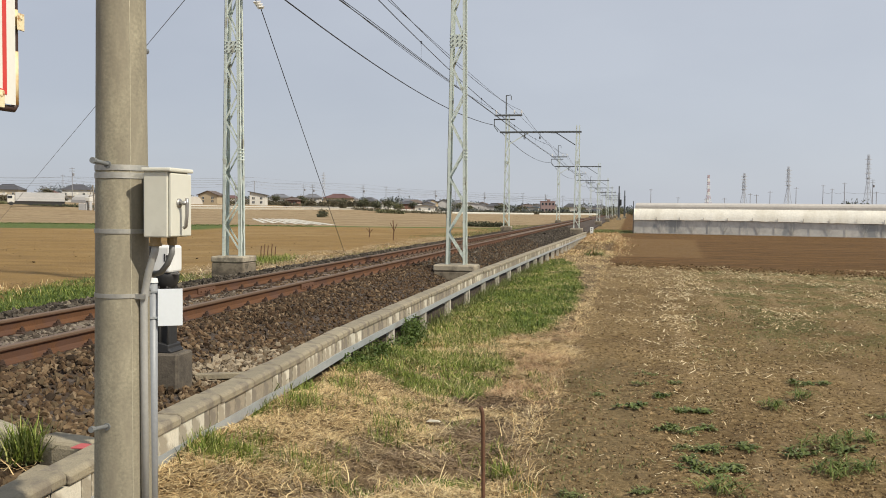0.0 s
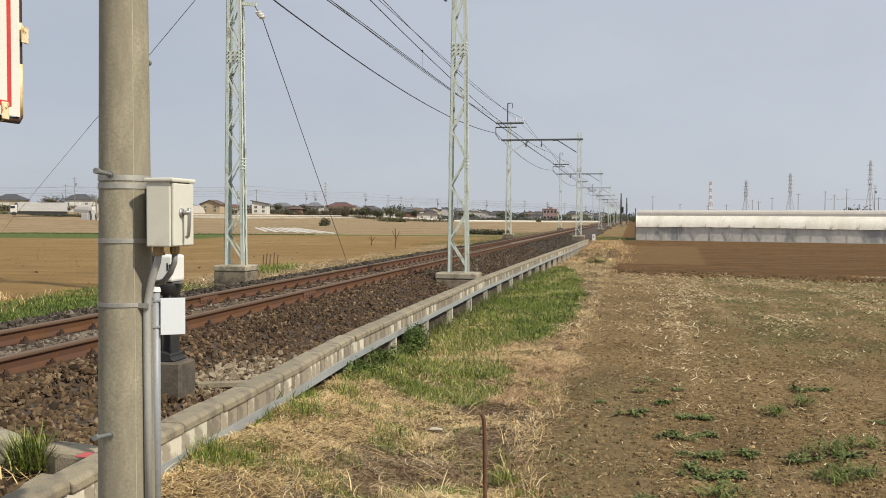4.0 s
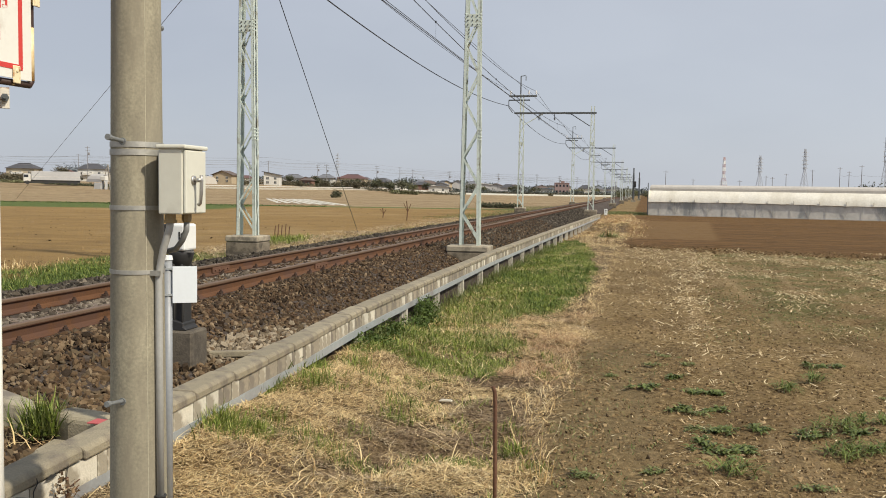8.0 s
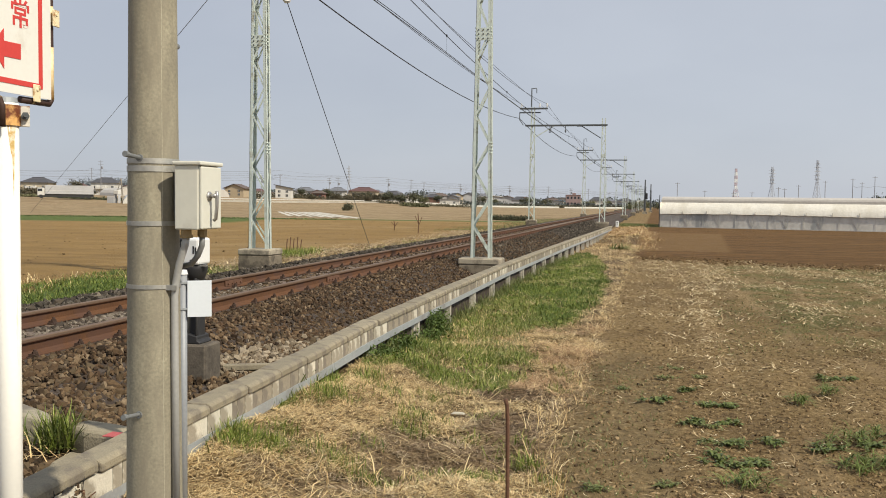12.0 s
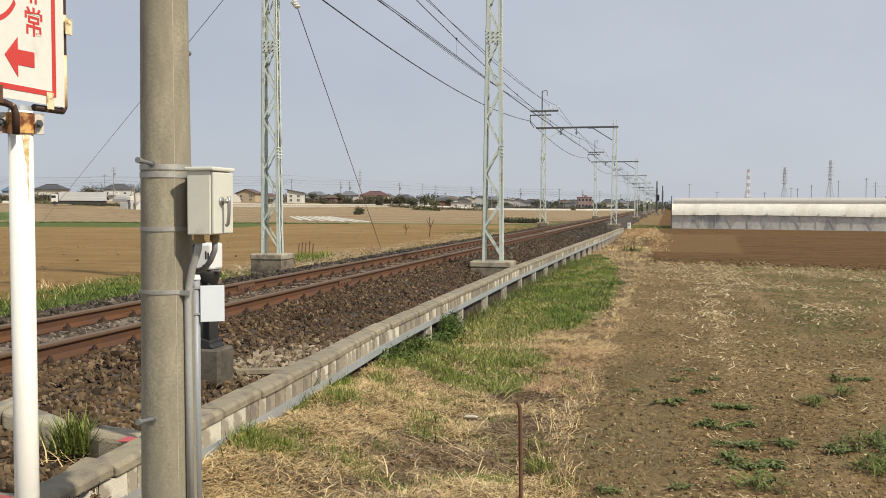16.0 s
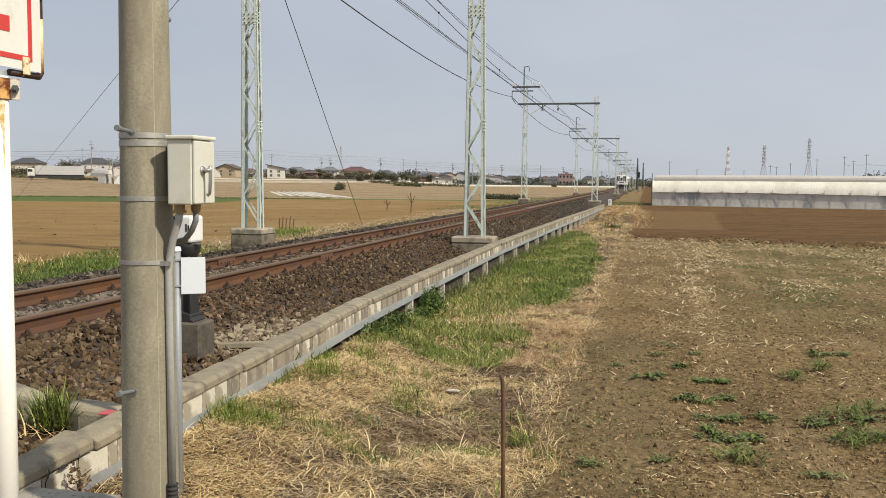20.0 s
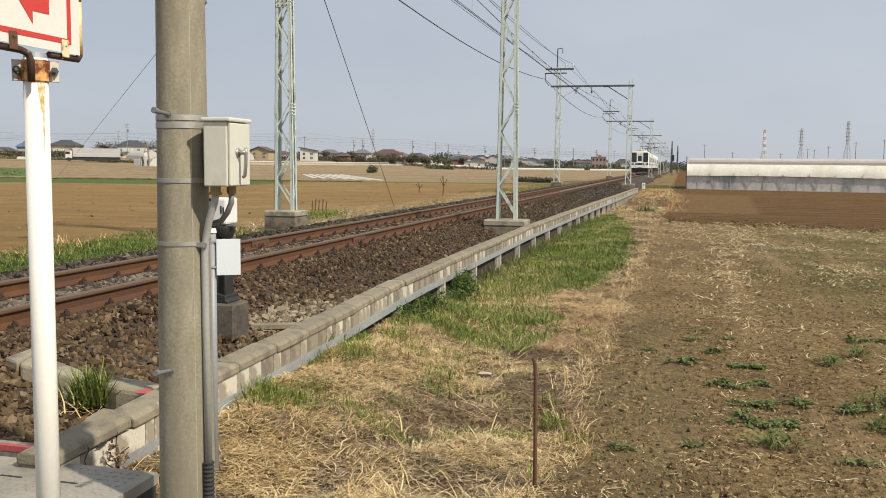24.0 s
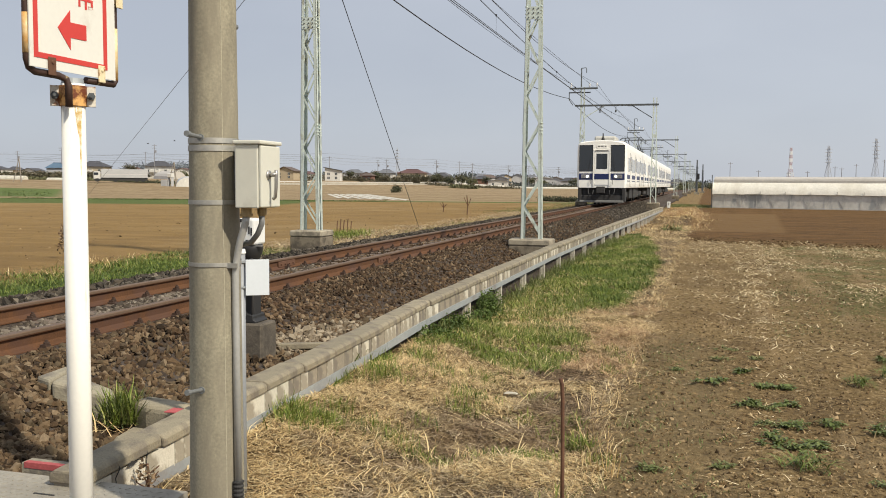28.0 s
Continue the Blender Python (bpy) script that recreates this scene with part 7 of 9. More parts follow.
rt = random.Random(11)
TREES = [
          (-65, 188, 1.7, 2.2), (-119, 322, 5.02, 5), (-104, 322, 4.8, 6),
          (-98, 330, 5.2, 6), (-92, 326, 4.6, 6), (-86, 322, 6.2, 7), (-84, 330, 4.8, 5),
          (-125, 336, 4.28, 5), (-133, 330, 5.07, 4.0), (-140, 335, 4.0, 5), (-206, 296, 4.2, 6.5),
          (-218, 305, 4.0, 6), (-183, 292, 3.5, 5), (-190, 330, 6.0, 7), (-79, 420, 5.8, 7),
          (-71, 410, 4.6, 6), (-61, 435, 5.7, 7), (-52, 450, 5.0, 7), (-94, 395, 5.2, 6),
          (-45, 455, 4.6, 6), (-30, 440, 4.2, 6), (-24, 480, 5.11, 7), (-12, 500, 4.0, 8),
          (-8, 300, 3.0, 4.5), (-5.5, 310, 3.6, 4), (-3.5, 330, 4.2, 5), (2.0, 260, 2.6, 3.2),
          (-107, 360, 6.32, 5), (-66, 480, 6.2, 8), (150, 520, 11.0, 13), (128, 560, 6.5, 14)]
for tx, ty, th, tw in TREES:
    build_tree(tx, ty, th * (0.72 if ty > 290 and tx < 100 else 1), tw * (0.72 if ty > 290 and tx < 100 else 1), M_FOLIAGE_PALE if rt.random() < 0.25 else M_FOLIAGE)


def hedge(name, label, x0, y0, x1, y1, h, depth, n, size, material=M_FOLIAGE, base=0.0):
    t = rng.uniform(0, 1, n)
    bumpy = 0.6 + 0.4 * np.sin(t * 37 + 1.3) * np.sin(t * 91) + 0.35 * rng.random(n)
    x, y = x0 + (x1 - x0) * t + rng.normal(0, depth * 0.3, n), y0 + (y1 - y0) * t + rng.normal(0, depth * 0.4, n)
    z = ground_z(x, y) + base + h * bumpy * rng.uniform(0.0, 1.0, n) ** 0.7
    p = np.stack([x, y, z], 1)
    d = rng.normal(0, 1, (n, 2, 3))
    d /= np.linalg.norm(d, axis=2)[:, :, None]
    s = size * rng.uniform(0.6, 1.4, (n, 1))
    v = np.stack([p + d[:, 0] * s, p + d[:, 1] * s, p - d[:, 0] * s, p - d[:, 1] * s], 1).reshape(-1, 3)
    tagged(new(name, fast_mesh(name, v, np.arange(n * 4).reshape(n, 4), material)), label, "hedge", kind="stuff")


hedge("far_woods", "line of far trees and hedges, tinted for haze, along the horizon", -360, 470, -10, 640, 5.5, 10, 14000, 0.6, M_FOLIAGE_FAR)
hedge("hedge", "dark garden hedges before the houses", -130, 320, -100, 326, 0.8, 3, 1800, 0.2)
hedge("hedge", "dark bushes and young trees along the village gardens", -128, 312, -66, 330, 1.1, 4, 4500, 0.2, M_SCRUB)
hedge("hedge", "brownish scrub between the houses", -200, 322, -120, 336, 1.9, 8, 7000, 0.26, M_SCRUB)
hedge("hedge", "low dark scrub before the far houses", -66, 398, -14, 404, 1.2, 5, 4200, 0.26, M_SCRUB)
hedge("hedge", "dark garden trees before the western houses", -262, 282, -196, 286, 2.2, 5, 9000, 0.26, M_SCRUB)
hedge("hedge", "dark shrubs beside the track further along", -18.5, 104, -13.5, 101, 0.55, 0.8, 1600, 0.09)
hedge("far_woods", "woods tinted blue-grey for haze behind the houses", -440, 470, -130, 600, 4.8, 12, 26000, 0.5, M_WOODS)
hedge("far_woods", "low haze-tinted shrubs and small trees before the far houses", -125, 402, -12, 412, 2.2, 5, 7000, 0.3, M_FOLIAGE_FAR)
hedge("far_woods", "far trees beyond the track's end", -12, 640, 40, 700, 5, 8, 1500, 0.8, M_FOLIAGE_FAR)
hedge("far_woods", "wooded rise tinted blue for haze behind the western houses", -430, 622, -362, 612, 12, 14, 26000, 0.5, M_WOODS)
hedge("hedge", "rough shrubs along the far field's edge", -187, 208, -150, 210, 0.7, 2, 3600, 0.2, M_FOLIAGE_PALE)
hedge("hedge", "dark brush below the lorry and the frames", -146, 201, -122, 196, 0.55, 1.5, 2600, 0.16, M_FOLIAGE)
hedge("hedge", "yellow-green shrubs before the village", -84, 300, -76, 304, 1.2, 2, 600, 0.3, M_FOLIAGE_PALE)


# ---- long white tunnels and film strips across the fields ----
def tunnel(x0, y0, x1, y1, w, h, label="long low white plastic tunnel across the field", film=M_VINYL):
    p, q = Vector((x0, y0, 0)), Vector((x1, y1, 0))
    d = (q - p).normalized()
    s = Vector((d.y, -d.x, 0))
    n = 8
    prof = [(-w / 2 * math.cos(math.pi * i / n), h * math.sin(math.pi * i / n)) for i in range(n + 1)]
    m = Mesh()
    k = max(1, int((q - p).length / 25))
    for i in range(k):
        a, b = p.lerp(q, i / k), p.lerp(q, (i + 1) / k)
        za, zb = float(ground_z(a.x, a.y)) - 0.05, float(ground_z(b.x, b.y)) - 0.05
        v = [a + s * u + Vector((0, 0, za + t)) for u, t in prof] + [b + s * u + Vector((0, 0, zb + t)) for u, t in prof]
        m.add(v, [(j, j + 1, n + 2 + j, n + 1 + j) for j in range(n)] + [tuple(range(n, -1, -1)), tuple(range(n + 1, 2 * n + 2))])
    single("plastic_tunnel", m, film, label, "plastic tunnel", "plastic tunnels")


for x0, y0, x1, y1, hh in ((-96, 362, -72, 366, 0.8), (-71.5, 371, -38, 373, 0.7), (-36, 376, -10, 378, 0.65)):
    tunnel(x0, y0, x1, y1, 3, hh, film=M_MULCH)


def build_road_wall():
    """A low pale wall with a white guard rail along the road before the village."""
    line = [(-116, 221), (-112.5, 230.6), (-107, 246.7), (-104, 273), (-100.3, 308), (-96.5, 340), (-95, 356)]
    w = thing("roadside_wall", "low pale concrete wall with a white guard rail along the road", "wall", group="village road")
    for (x0, y0), (x1, y1) in zip(line, line[1:]):
        n = max(2, int(math.hypot(x1 - x0, y1 - y0) / 6))
        for k in range(n):
            a, b = Vector((x0 + (x1 - x0) * k / n, y0 + (y1 - y0) * k / n, 0)), Vector((x0 + (x1 - x0) * (k + 1) / n, y0 + (y1 - y0) * (k + 1) / n, 0))
            a.z, b.z = float(ground_z(a.x, a.y)), float(ground_z(b.x, b.y))
            up = Vector((0, 0, 1))
            part("wall_block", Mesh().bar(a + up * 0.12, b + up * 0.12 - (b - a) * 0.008, 0.25, 0.85), M_SUPPORT, w)
            if (k + int(a.y)) % 4:
                part("guard_rail", Mesh().bar(a + up * 0.86, b + up * 0.86, 0.06, 0.22), WALLS["white"], w, "white guard rail")
            part("rail_post", Mesh().bar(a + up * 0.3, a + up * 0.97, 0.1, 0.1), WALLS["grey"], w, "grey rail post")


build_road_wall()
for tx, ty, th, tw in ((-107.5, 276, 2.6, 2.6), (-104.5, 290, 3.0, 3.4), (-103.5, 300, 2.4, 3.0), (-102.4, 307, 3.2, 3.6), (-101.2, 314, 2.8, 3.4), (-100.2, 322, 3.1, 3.8), (-99, 330, 2.6, 3.4), (-98, 338, 2.9, 3.0), (-116, 252, 2.2, 2.4), (-203, 288, 5.0, 5.4)):
    build_tree(tx, ty, th, tw, M_SCRUB, label="small olive-brown garden tree behind the road wall")
tunnel(-188, 205, -177, 205.5, 2, 1.1, "low white sheeting along the far field", M_MULCH)
tunnel(-171, 207, -166.5, 207.5, 2, 0.7, "low white sheeting along the far field", M_MULCH)
tunnel(-176, 268, -166, 262, 6, 2.6, "grey-white arched plastic greenhouse by the houses", M_VINYL_TOP)
tunnel(-150, 284, -141, 280, 6, 2.6, "grey-white arched plastic greenhouse by the houses", M_VINYL_TOP)


def film_strip(p, q, w):
    p, q = Vector(p), Vector(q)
    d = (q - p).normalized()
    s = Vector((d.y, -d.x, 0)) * (w / 2)
    k = 14
    m = Mesh()
    up = Vector((0, 0, 0.05))
    v = []
    for i in range(k + 1):
        a = p.lerp(q, i / k)
        g = Vector((0, 0, float(ground_z(a.x, a.y))))
        v += [a - s + g - Vector((0, 0, 0.02)), a - s * 0.5 + g + up, a + s * 0.5 + g + up, a + s + g - Vector((0, 0, 0.02))]
    m.add(v, [(4 * i + j, 4 * i + j + 1, 4 * i + j + 5, 4 * i + j + 4) for i in range(k) for j in range(3)])
    single("mulch_film", m, M_MULCH, "strip of white mulch film laid on the field", "mulch film", "mulch strips")


for i in range(7):
    film_strip((-32.8 - 2.0 * i, 99.3 + 1.45 * i, 0), (-57.5 - 1.0 * i, 150 - 0.4 * i, 0), (0.9, 0.7, 1.1, 0.8, 0.7, 1.0, 0.8)[i])


# ---- lorry and shed things at the field's far edge ----
def build_lorry():
    x, y = -136.0, 192
    z = float(ground_z(x, y))
    t = thing("lorry", "long pale-grey lorry with a white cab beyond the field", "lorry", pose(x, y, z + 0.30, 0, 0, 35))
    t.scale = (1.24, 1.15, 1.10)
    part("cargo_box", Mesh().box(-4.6, 4.0, -1.2, 1.2, 0.85, 2.75), WALLS["grey"], t, "pale grey cargo body", bevel=0.04)
    part("rail", Mesh().box(-4.6, 4.0, -1.23, -1.2, 1.55, 1.62), WALLS["white"], t)
    part("chassis", Mesh().box(-5.9, 4.0, -1.0, 1.0, 0.25, 0.85), M_UNDER, t, "dark chassis")
    cab = part("cab", Mesh().box(-6.0, -4.7, -1.1, 1.1, 0.5, 2.2), WALLS["white"], t, "white cab", bevel=0.12)
    part("cab_window", Mesh().box(-5.9, -5.1, -1.12, -1.09, 1.45, 2.0), M_GLASS, cab, "dark cab window")
    for xx in (-5.3, -2.0, 2.0, 3.1):
        part("wheel", Mesh().rod((xx, -1.1, 0.40), (xx, -0.8, 0.40), 0.42, n=16), M_BLACK, t, "black wheel")


build_lorry()


def build_frame(x, y, h):
    z = float(ground_z(x, y))
    t = thing("tripod_frame", "weathered grey timber frame leaning at the field's edge", "timber frame", pose(x, y, z))
    for k, (dx, dy) in enumerate(((-1.6, 0), (0.2, 0.4), (1.0, -0.3))):
        part("leg", Mesh().bar((dx, dy, 0), (0.1, 0, h), 0.13, 0.13), WALLS["timber"], t)
    part("crossbar", Mesh().bar((-1.0, 0, h * 0.55), (0.9, 0, h * 0.6), 0.1, 0.1), WALLS["timber"], t)


build_frame(-116.4, 182, 5.6)
build_frame(-157.0, 180, 5.6)
wb = thing("water_tank", "white plastic tank on a stand by the field", "tank", pose(-116.6, 181.0, float(ground_z(-116.6, 181.0))))
part("tank", Mesh().box(-0.6, 0.6, -0.6, 0.6, 2.0, 2.9), WALLS["white"], wb, bevel=0.1)
part("stand", Mesh().box(-0.5, -0.40, -0.5, 0.5, 0, 2.0), WALLS["grey"], wb)
part("stand", Mesh().box(0.40, 0.5, -0.5, 0.5, 0, 2.0), WALLS["grey"], wb)
part("locker", Mesh().box(-2.2, -0.6, -0.6, 0.6, 0, 1.5), WALLS["grey"], wb, "pale grey box beside the tank", bevel=0.05)


tunnel(-112.6, 182.0, -119.5, 192.5, 5.6, 2.2, "small white arched plastic tunnel at the field's far edge", M_VINYL_CLEAR)

# ---- vegetation and loose stuff ----
def blades(name, label, x, y, height, width, lean, material, category="grass", lie=0.0, z=None, curl=0.35, bend=0.5, short=False, flow=None):
    """Bent grass blades, three quads long each, one joined mesh; bend turns them sideways on the way."""
    n = len(x)
    z = ground_z(x, y) if z is None else z
    ang = rng.uniform(0, 2 * np.pi, n) if flow is None else flow
    turn = rng.normal(0, bend, n)
    h = height * rng.uniform(0.4, 1.3, n)
    tilt = np.clip(np.abs(rng.normal(lean, 0.35, n)), 0, 1.45) if lie == 0 else rng.uniform(1.25, 1.55, n)
    w0 = 1.08 * width * rng.uniform(0.6, 1.4, n)
    lift = rng.uniform(0, 1, n) * lie
    c = np.stack([x, y, z - 0.01 + lift], 1)
    pts = []
    at = (0.0, 0.55, 1.0) if short else (0.0, 0.4, 0.75, 1.0)
    for k, s in enumerate(at):
        ds = s - at[k - 1] if k else 0.0
        t = np.clip(tilt + curl * s * (1 if lie == 0 else 0), 0, 1.62)
        aa = ang + turn * s * 2
        step = h * ds
        c = c + np.stack([np.cos(aa) * np.sin(t) * step, np.sin(aa) * np.sin(t) * step, np.cos(t) * step], 1)
        if s == 1.0:
            pts.append(c)
            break
        w = (1.0, 0.9, 0.65)[k] * w0 * 0.5
        o = np.stack([-np.sin(aa) * w, np.cos(aa) * w, np.zeros(n)], 1)
        pts += [c - o, c + o]
    v = np.stack(pts, 1)
    m = len(at) - 1
    base = (np.arange(n) * (2 * m + 1))[:, None]
    quads = np.concatenate([base + np.array([[2 * k, 2 * k + 1, 2 * k + 3, 2 * k + 2]]) for k in range(m - 1)])
    f = (quads, base + np.array([[2 * m - 2, 2 * m - 1, 2 * m]]))
    return tagged(new(name, fast_mesh(name, v.reshape(-1, 3), f, material)), label, category, kind="stuff")


def full_green(x, y):
    """Where fresh grass has closed over the ground beside the trough."""
    e = rough(x, y, 0.9, 8) - 0.5
    right = np.interp(y, [13.5, 14.5, 16, 19.3, 24, 31, 36.5], [-1.35, -1.15, -1.10, -1.0, -1.15, -1.7, -2.5])
    low = np.interp(x, [-3.4, -2.6, -2.33, -1.75, -1.3, -1.1], [15.5, 17.0, 17.2, 15.1, 13.8, 14.5])
    return (x < right + 0.5 * e) & (y > low + 4.5 * e) & (y < 35)


def mixed_green(x, y):
    """Where green and dry grass grow through one another."""
    e = rough(x, y, 0.7, 9) - 0.5
    right = np.interp(y, [8.6, 9.4, 10.8, 12.7, 14.0, 18], [-1.46, -1.35, -1.42, -1.6, -1.5, -1.2])
    return (x < right + 0.6 * e) & (y > 8.6 + 1.8 * e) & (y < 19) & ~full_green(x, y)


def lush(x, y):
    """1 where the young grass stands thickest, near the strip's lower end and along the trough."""
    return np.clip((1 - smooth01(10.6, 11.8, y)) * smooth01(-3.0, -2.7, x) + 1.2 * (rough(x, y, 0.8, 33) - 0.5), 0, 1)


def green_zone(x, y):
    return full_green(x, y) | mixed_green(x, y)


def clumped(n, x0, x1, y0, y1, clumps, spread, power=1.0):
    cx, cy = rng.uniform(x0, x1, clumps), y0 + (y1 - y0) * rng.uniform(0, 1, clumps) ** power
    k = rng.integers(0, clumps, n)
    return cx[k] + rng.normal(0, spread, n), cy[k] + rng.normal(0, spread, n)


def keep(x, y, cond):
    return x[cond], y[cond]


TUFT = (-3.38, 4.60)
SPOTS = [(-2.59, 7.56, 0.4, 0.14), (-2.50, 6.23, 0.3, 0.14), (-2.47, 4.72, 0.3, 0.30), (-2.43, 7.20, 0.3, 0.12), (-1.56, 6.95, 0.3, 0.13), (-1.49, 7.87, 0.3, 0.13), (-0.93, 7.08, 0.22, 0.15), (-0.85, 8.49, 0.25, 0.15), (-2.83, 8.26, 0.4, 0.14), (-1.54, 6.50, 0.24, -0.24), (-1.88, 6.16, 0.26, -0.22), (-2.15, 6.33, 0.16, -0.18), (-1.21, 8.80, 0.38, -0.26), (-1.17, 9.08, 0.3, -0.2), (-1.36, 6.22, 0.2, -0.15), (-1.88, 5.65, 0.16, -0.14), (-1.97, 8.14, 0.3, -0.2), (-1.45, 7.55, 0.2, -0.15)]        # pale drifts and dark heaps in the dead grass: x, y, reach, weight


def drift(x, y):
    return sum(k * np.exp(-((x - a) / r) ** 2 - ((y - b) / (1.6 * r)) ** 2) for a, b, r, k in SPOTS)


def build_vegetation():
    face = lambda y: np.interp(y, TROUGH_Y, TROUGH_X) + 0.02
    def strip(n, y0, y1, power, right=-0.74):
        x, y = rng.uniform(-3.4, -0.2, n), y0 + (y1 - y0) * rng.uniform(0, 1, n) ** power
        return keep(x, y, (x > face(y)) & (x < right + 0.08 * np.sin(2.3 * y) + rng.normal(0, 0.07, len(y))))
    # withered grass between trough and field: matted pale patches and dark brown ones, combed in drifts
    def comb(x, y):
        return 6.0 * lattice(x, y, 0.4, 11) + 5.0 * lattice(x, y, 0.13, 12) + rng.normal(0, 1.5, len(x))
    x, y = strip(210000, 4.0, 13.5, 1.25)
    p = 0.52 + 1.5 * (rough(x, y, 0.62, 13) - 0.52) + drift(x, y) + 0.14 * smooth01(-1.5, -2.4, x) * smooth01(5.4, 6.6, y) + 0.15 * (1 - smooth01(5.2, 6.1, y)) + rng.normal(0, 0.035, len(x))
    ok = ~full_green(x, y) & ~(mixed_green(x, y) & (rng.uniform(0, 1, len(x)) < 0.35 + 0.45 * lush(x, y)))
    x, y, p = x[ok], y[ok], p[ok]
    a = p > 0.53
    blades("withered_grass", "matted straw-coloured withered grass beside the trough", x[a], y[a], 0.088, 0.0042, 0, M_STRAW, lie=0.034, bend=0.9, short=True, flow=comb(x[a], y[a]))
    a = (p > 0.43) & (p <= 0.53)
    blades("withered_grass", "trodden greyish-brown withered grass beside the trough", x[a], y[a], 0.080, 0.0040, 0, M_STRAW_DULL, lie=0.028, bend=1.0, short=True, flow=comb(x[a], y[a]))
    a = p <= 0.43
    blades("withered_grass", "dark brown dead grass and twigs beside the trough", x[a][::2], y[a][::2], 0.09, 0.0036, 0, M_STRAW_BROWN, lie=0.020, bend=0.8, short=True, flow=comb(x[a], y[a])[::2])
    x, y = strip(60000, 4.0, 13, 1.25)
    ok = ~full_green(x, y) & (0.6 * rough(x, y, 0.5, 14) + 0.4 * rough(x, y, 0.62, 13) + drift(x, y) + rng.normal(0, 0.04, len(x)) > 0.51)
    x, y = x[ok], y[ok]
    blades("withered_grass", "tousled loops of pale straw", x, y, 0.11, 0.0036, 1.15, M_STRAW, bend=1.1, curl=0.7, flow=comb(x, y))
    x, y = clumped(6500, -1.75, -0.72, 8.5, 15, 60, 0.2, 1.0)
    ok = ~full_green(x, y) & ~mixed_green(x, y) & (x < -0.70)
    blades("withered_grass", "reddish-brown flattened stalks at the edge of the green grass", x[ok], y[ok], 0.20, 0.0055, 0, M_STRAW_RED, lie=0.05, bend=0.4, flow=comb(x[ok], y[ok]))
    x, y = strip(26000, 4.0, 12, 1.25)
    ok = ~full_green(x, y) & (0.5 * rough(x, y, 0.62, 13) + 0.5 * rough(x, y, 0.3, 19) + drift(x, y) + 0.12 * (1 - smooth01(5.2, 6.1, y)) + rng.normal(0, 0.03, len(x)) < 0.45)
    x, y = x[ok], y[ok]
    blades("withered_grass", "tousled dark brown stems in the dead grass", x, y, 0.12, 0.0042, 1.0, M_STRAW_BROWN, bend=1.2, curl=0.7)
    x, y = clumped(900, -2.35, -1.2, 4.7, 6.2, 26, 0.13)
    x, y = keep(x, y, x > face(y) + 0.05)
    blades("withered_grass", "thick bleached stems curling over the dead grass", x, y, 0.19, 0.0062, 1.05, M_STRAW, bend=1.3, curl=0.6)
    x, y = strip(3600, 4.2, 24, 1.7)
    ok = ~full_green(x, y)
    blades("withered_grass", "long pale straws lying on the ground", x[ok], y[ok], 0.22, 0.0046, 0, M_STRAW, lie=0.045, bend=0.5)
    for cx, cy, n, hh in ((-0.93, 5.3, 8, 0.26), (-0.80, 6.6, 10, 0.20), (-0.90, 7.4, 9, 0.18), (-0.84, 9.6, 12, 0.2)):
        blades("withered_grass", "upright bunch of dry stalks at the edge of the field", cx + rng.normal(0, 0.07, n), cy + rng.normal(0, 0.09, n), hh, 0.0048, 0.25, M_STRAW, bend=0.25)
    for cx, cy, n, hh in ((-0.60, 5.84, 9, 0.34), (-0.66, 5.9, 3, 0.40), (-0.78, 6.0, 3, 0.22)):
        blades("withered_grass", "straight upright golden stalks at the edge of the field", cx + rng.normal(0, 0.022, n), cy + rng.normal(0, 0.03, n), hh, 0.0054, 0.02, M_STRAW_GOLD, bend=0.06, curl=0.12)
    # fringe of pale straws along the field's edge
    y = 4.6 + 26 * rng.uniform(0, 1, 5200) ** 1.5
    x = -0.78 + 0.07 * np.sin(2.3 * y) + rng.normal(0, 0.09, 5200)
    blades("withered_grass", "pale straws along the edge of the field", x, y, 0.13, 0.0036, 1.1, M_STRAW, bend=0.3)
    x, y = clumped(24000, -3.4, -0.25, 12, 44, 380, 0.3)
    ok = (x > face(y)) & ~green_zone(x, y) & (x < -0.68)
    blades("withered_grass", "withered grass further along the trough", x[ok], y[ok], 0.15, 0.008, 0, M_STRAW, lie=0.05, bend=0.7)
    x, y = clumped(5000, -2.4, -0.8, 12, 40, 160, 0.25)
    ok = (x > face(y)) & ~green_zone(x, y) & (x < -0.68)
    blades("withered_grass", "brown litter further along the trough", x[ok], y[ok], 0.11, 0.010, 1.25, M_STRAW_BROWN, bend=0.8)
    # green growth: close turf of small tufts, thinner where the dry grass comes through
    def turf(n, each, y0, y1, cond, spread):
        cx, cy = rng.uniform(-3.6, -0.7, n), y0 + (y1 - y0) * rng.uniform(0, 1, n) ** 1.15
        ok = (cx > face(cy)) & cond(cx, cy)
        cx, cy = np.repeat(cx[ok], each), np.repeat(cy[ok], each)
        return cx + rng.normal(0, spread, len(cx)), cy + rng.normal(0, spread, len(cx))
    x, y = turf(11500, 12, 12.5, 36, full_green, 0.055)
    blades("green_grass", "close fresh green turf below the trough", x, y, 0.088, 0.0074, 0.85, M_GRASS, bend=0.5, short=True)
    x, y = turf(2200, 14, 12.5, 36, lambda a, b: full_green(a, b) & (rough(a, b, 0.8, 15) > 0.52), 0.045)
    blades("green_grass", "darker tufts in the green turf", x, y, 0.13, 0.0062, 0.6, M_SHRUB, bend=0.4)
    x, y = turf(3000, 10, 13, 36, lambda a, b: full_green(a, b) & (rough(a, b, 0.6, 16) > 0.55), 0.07)
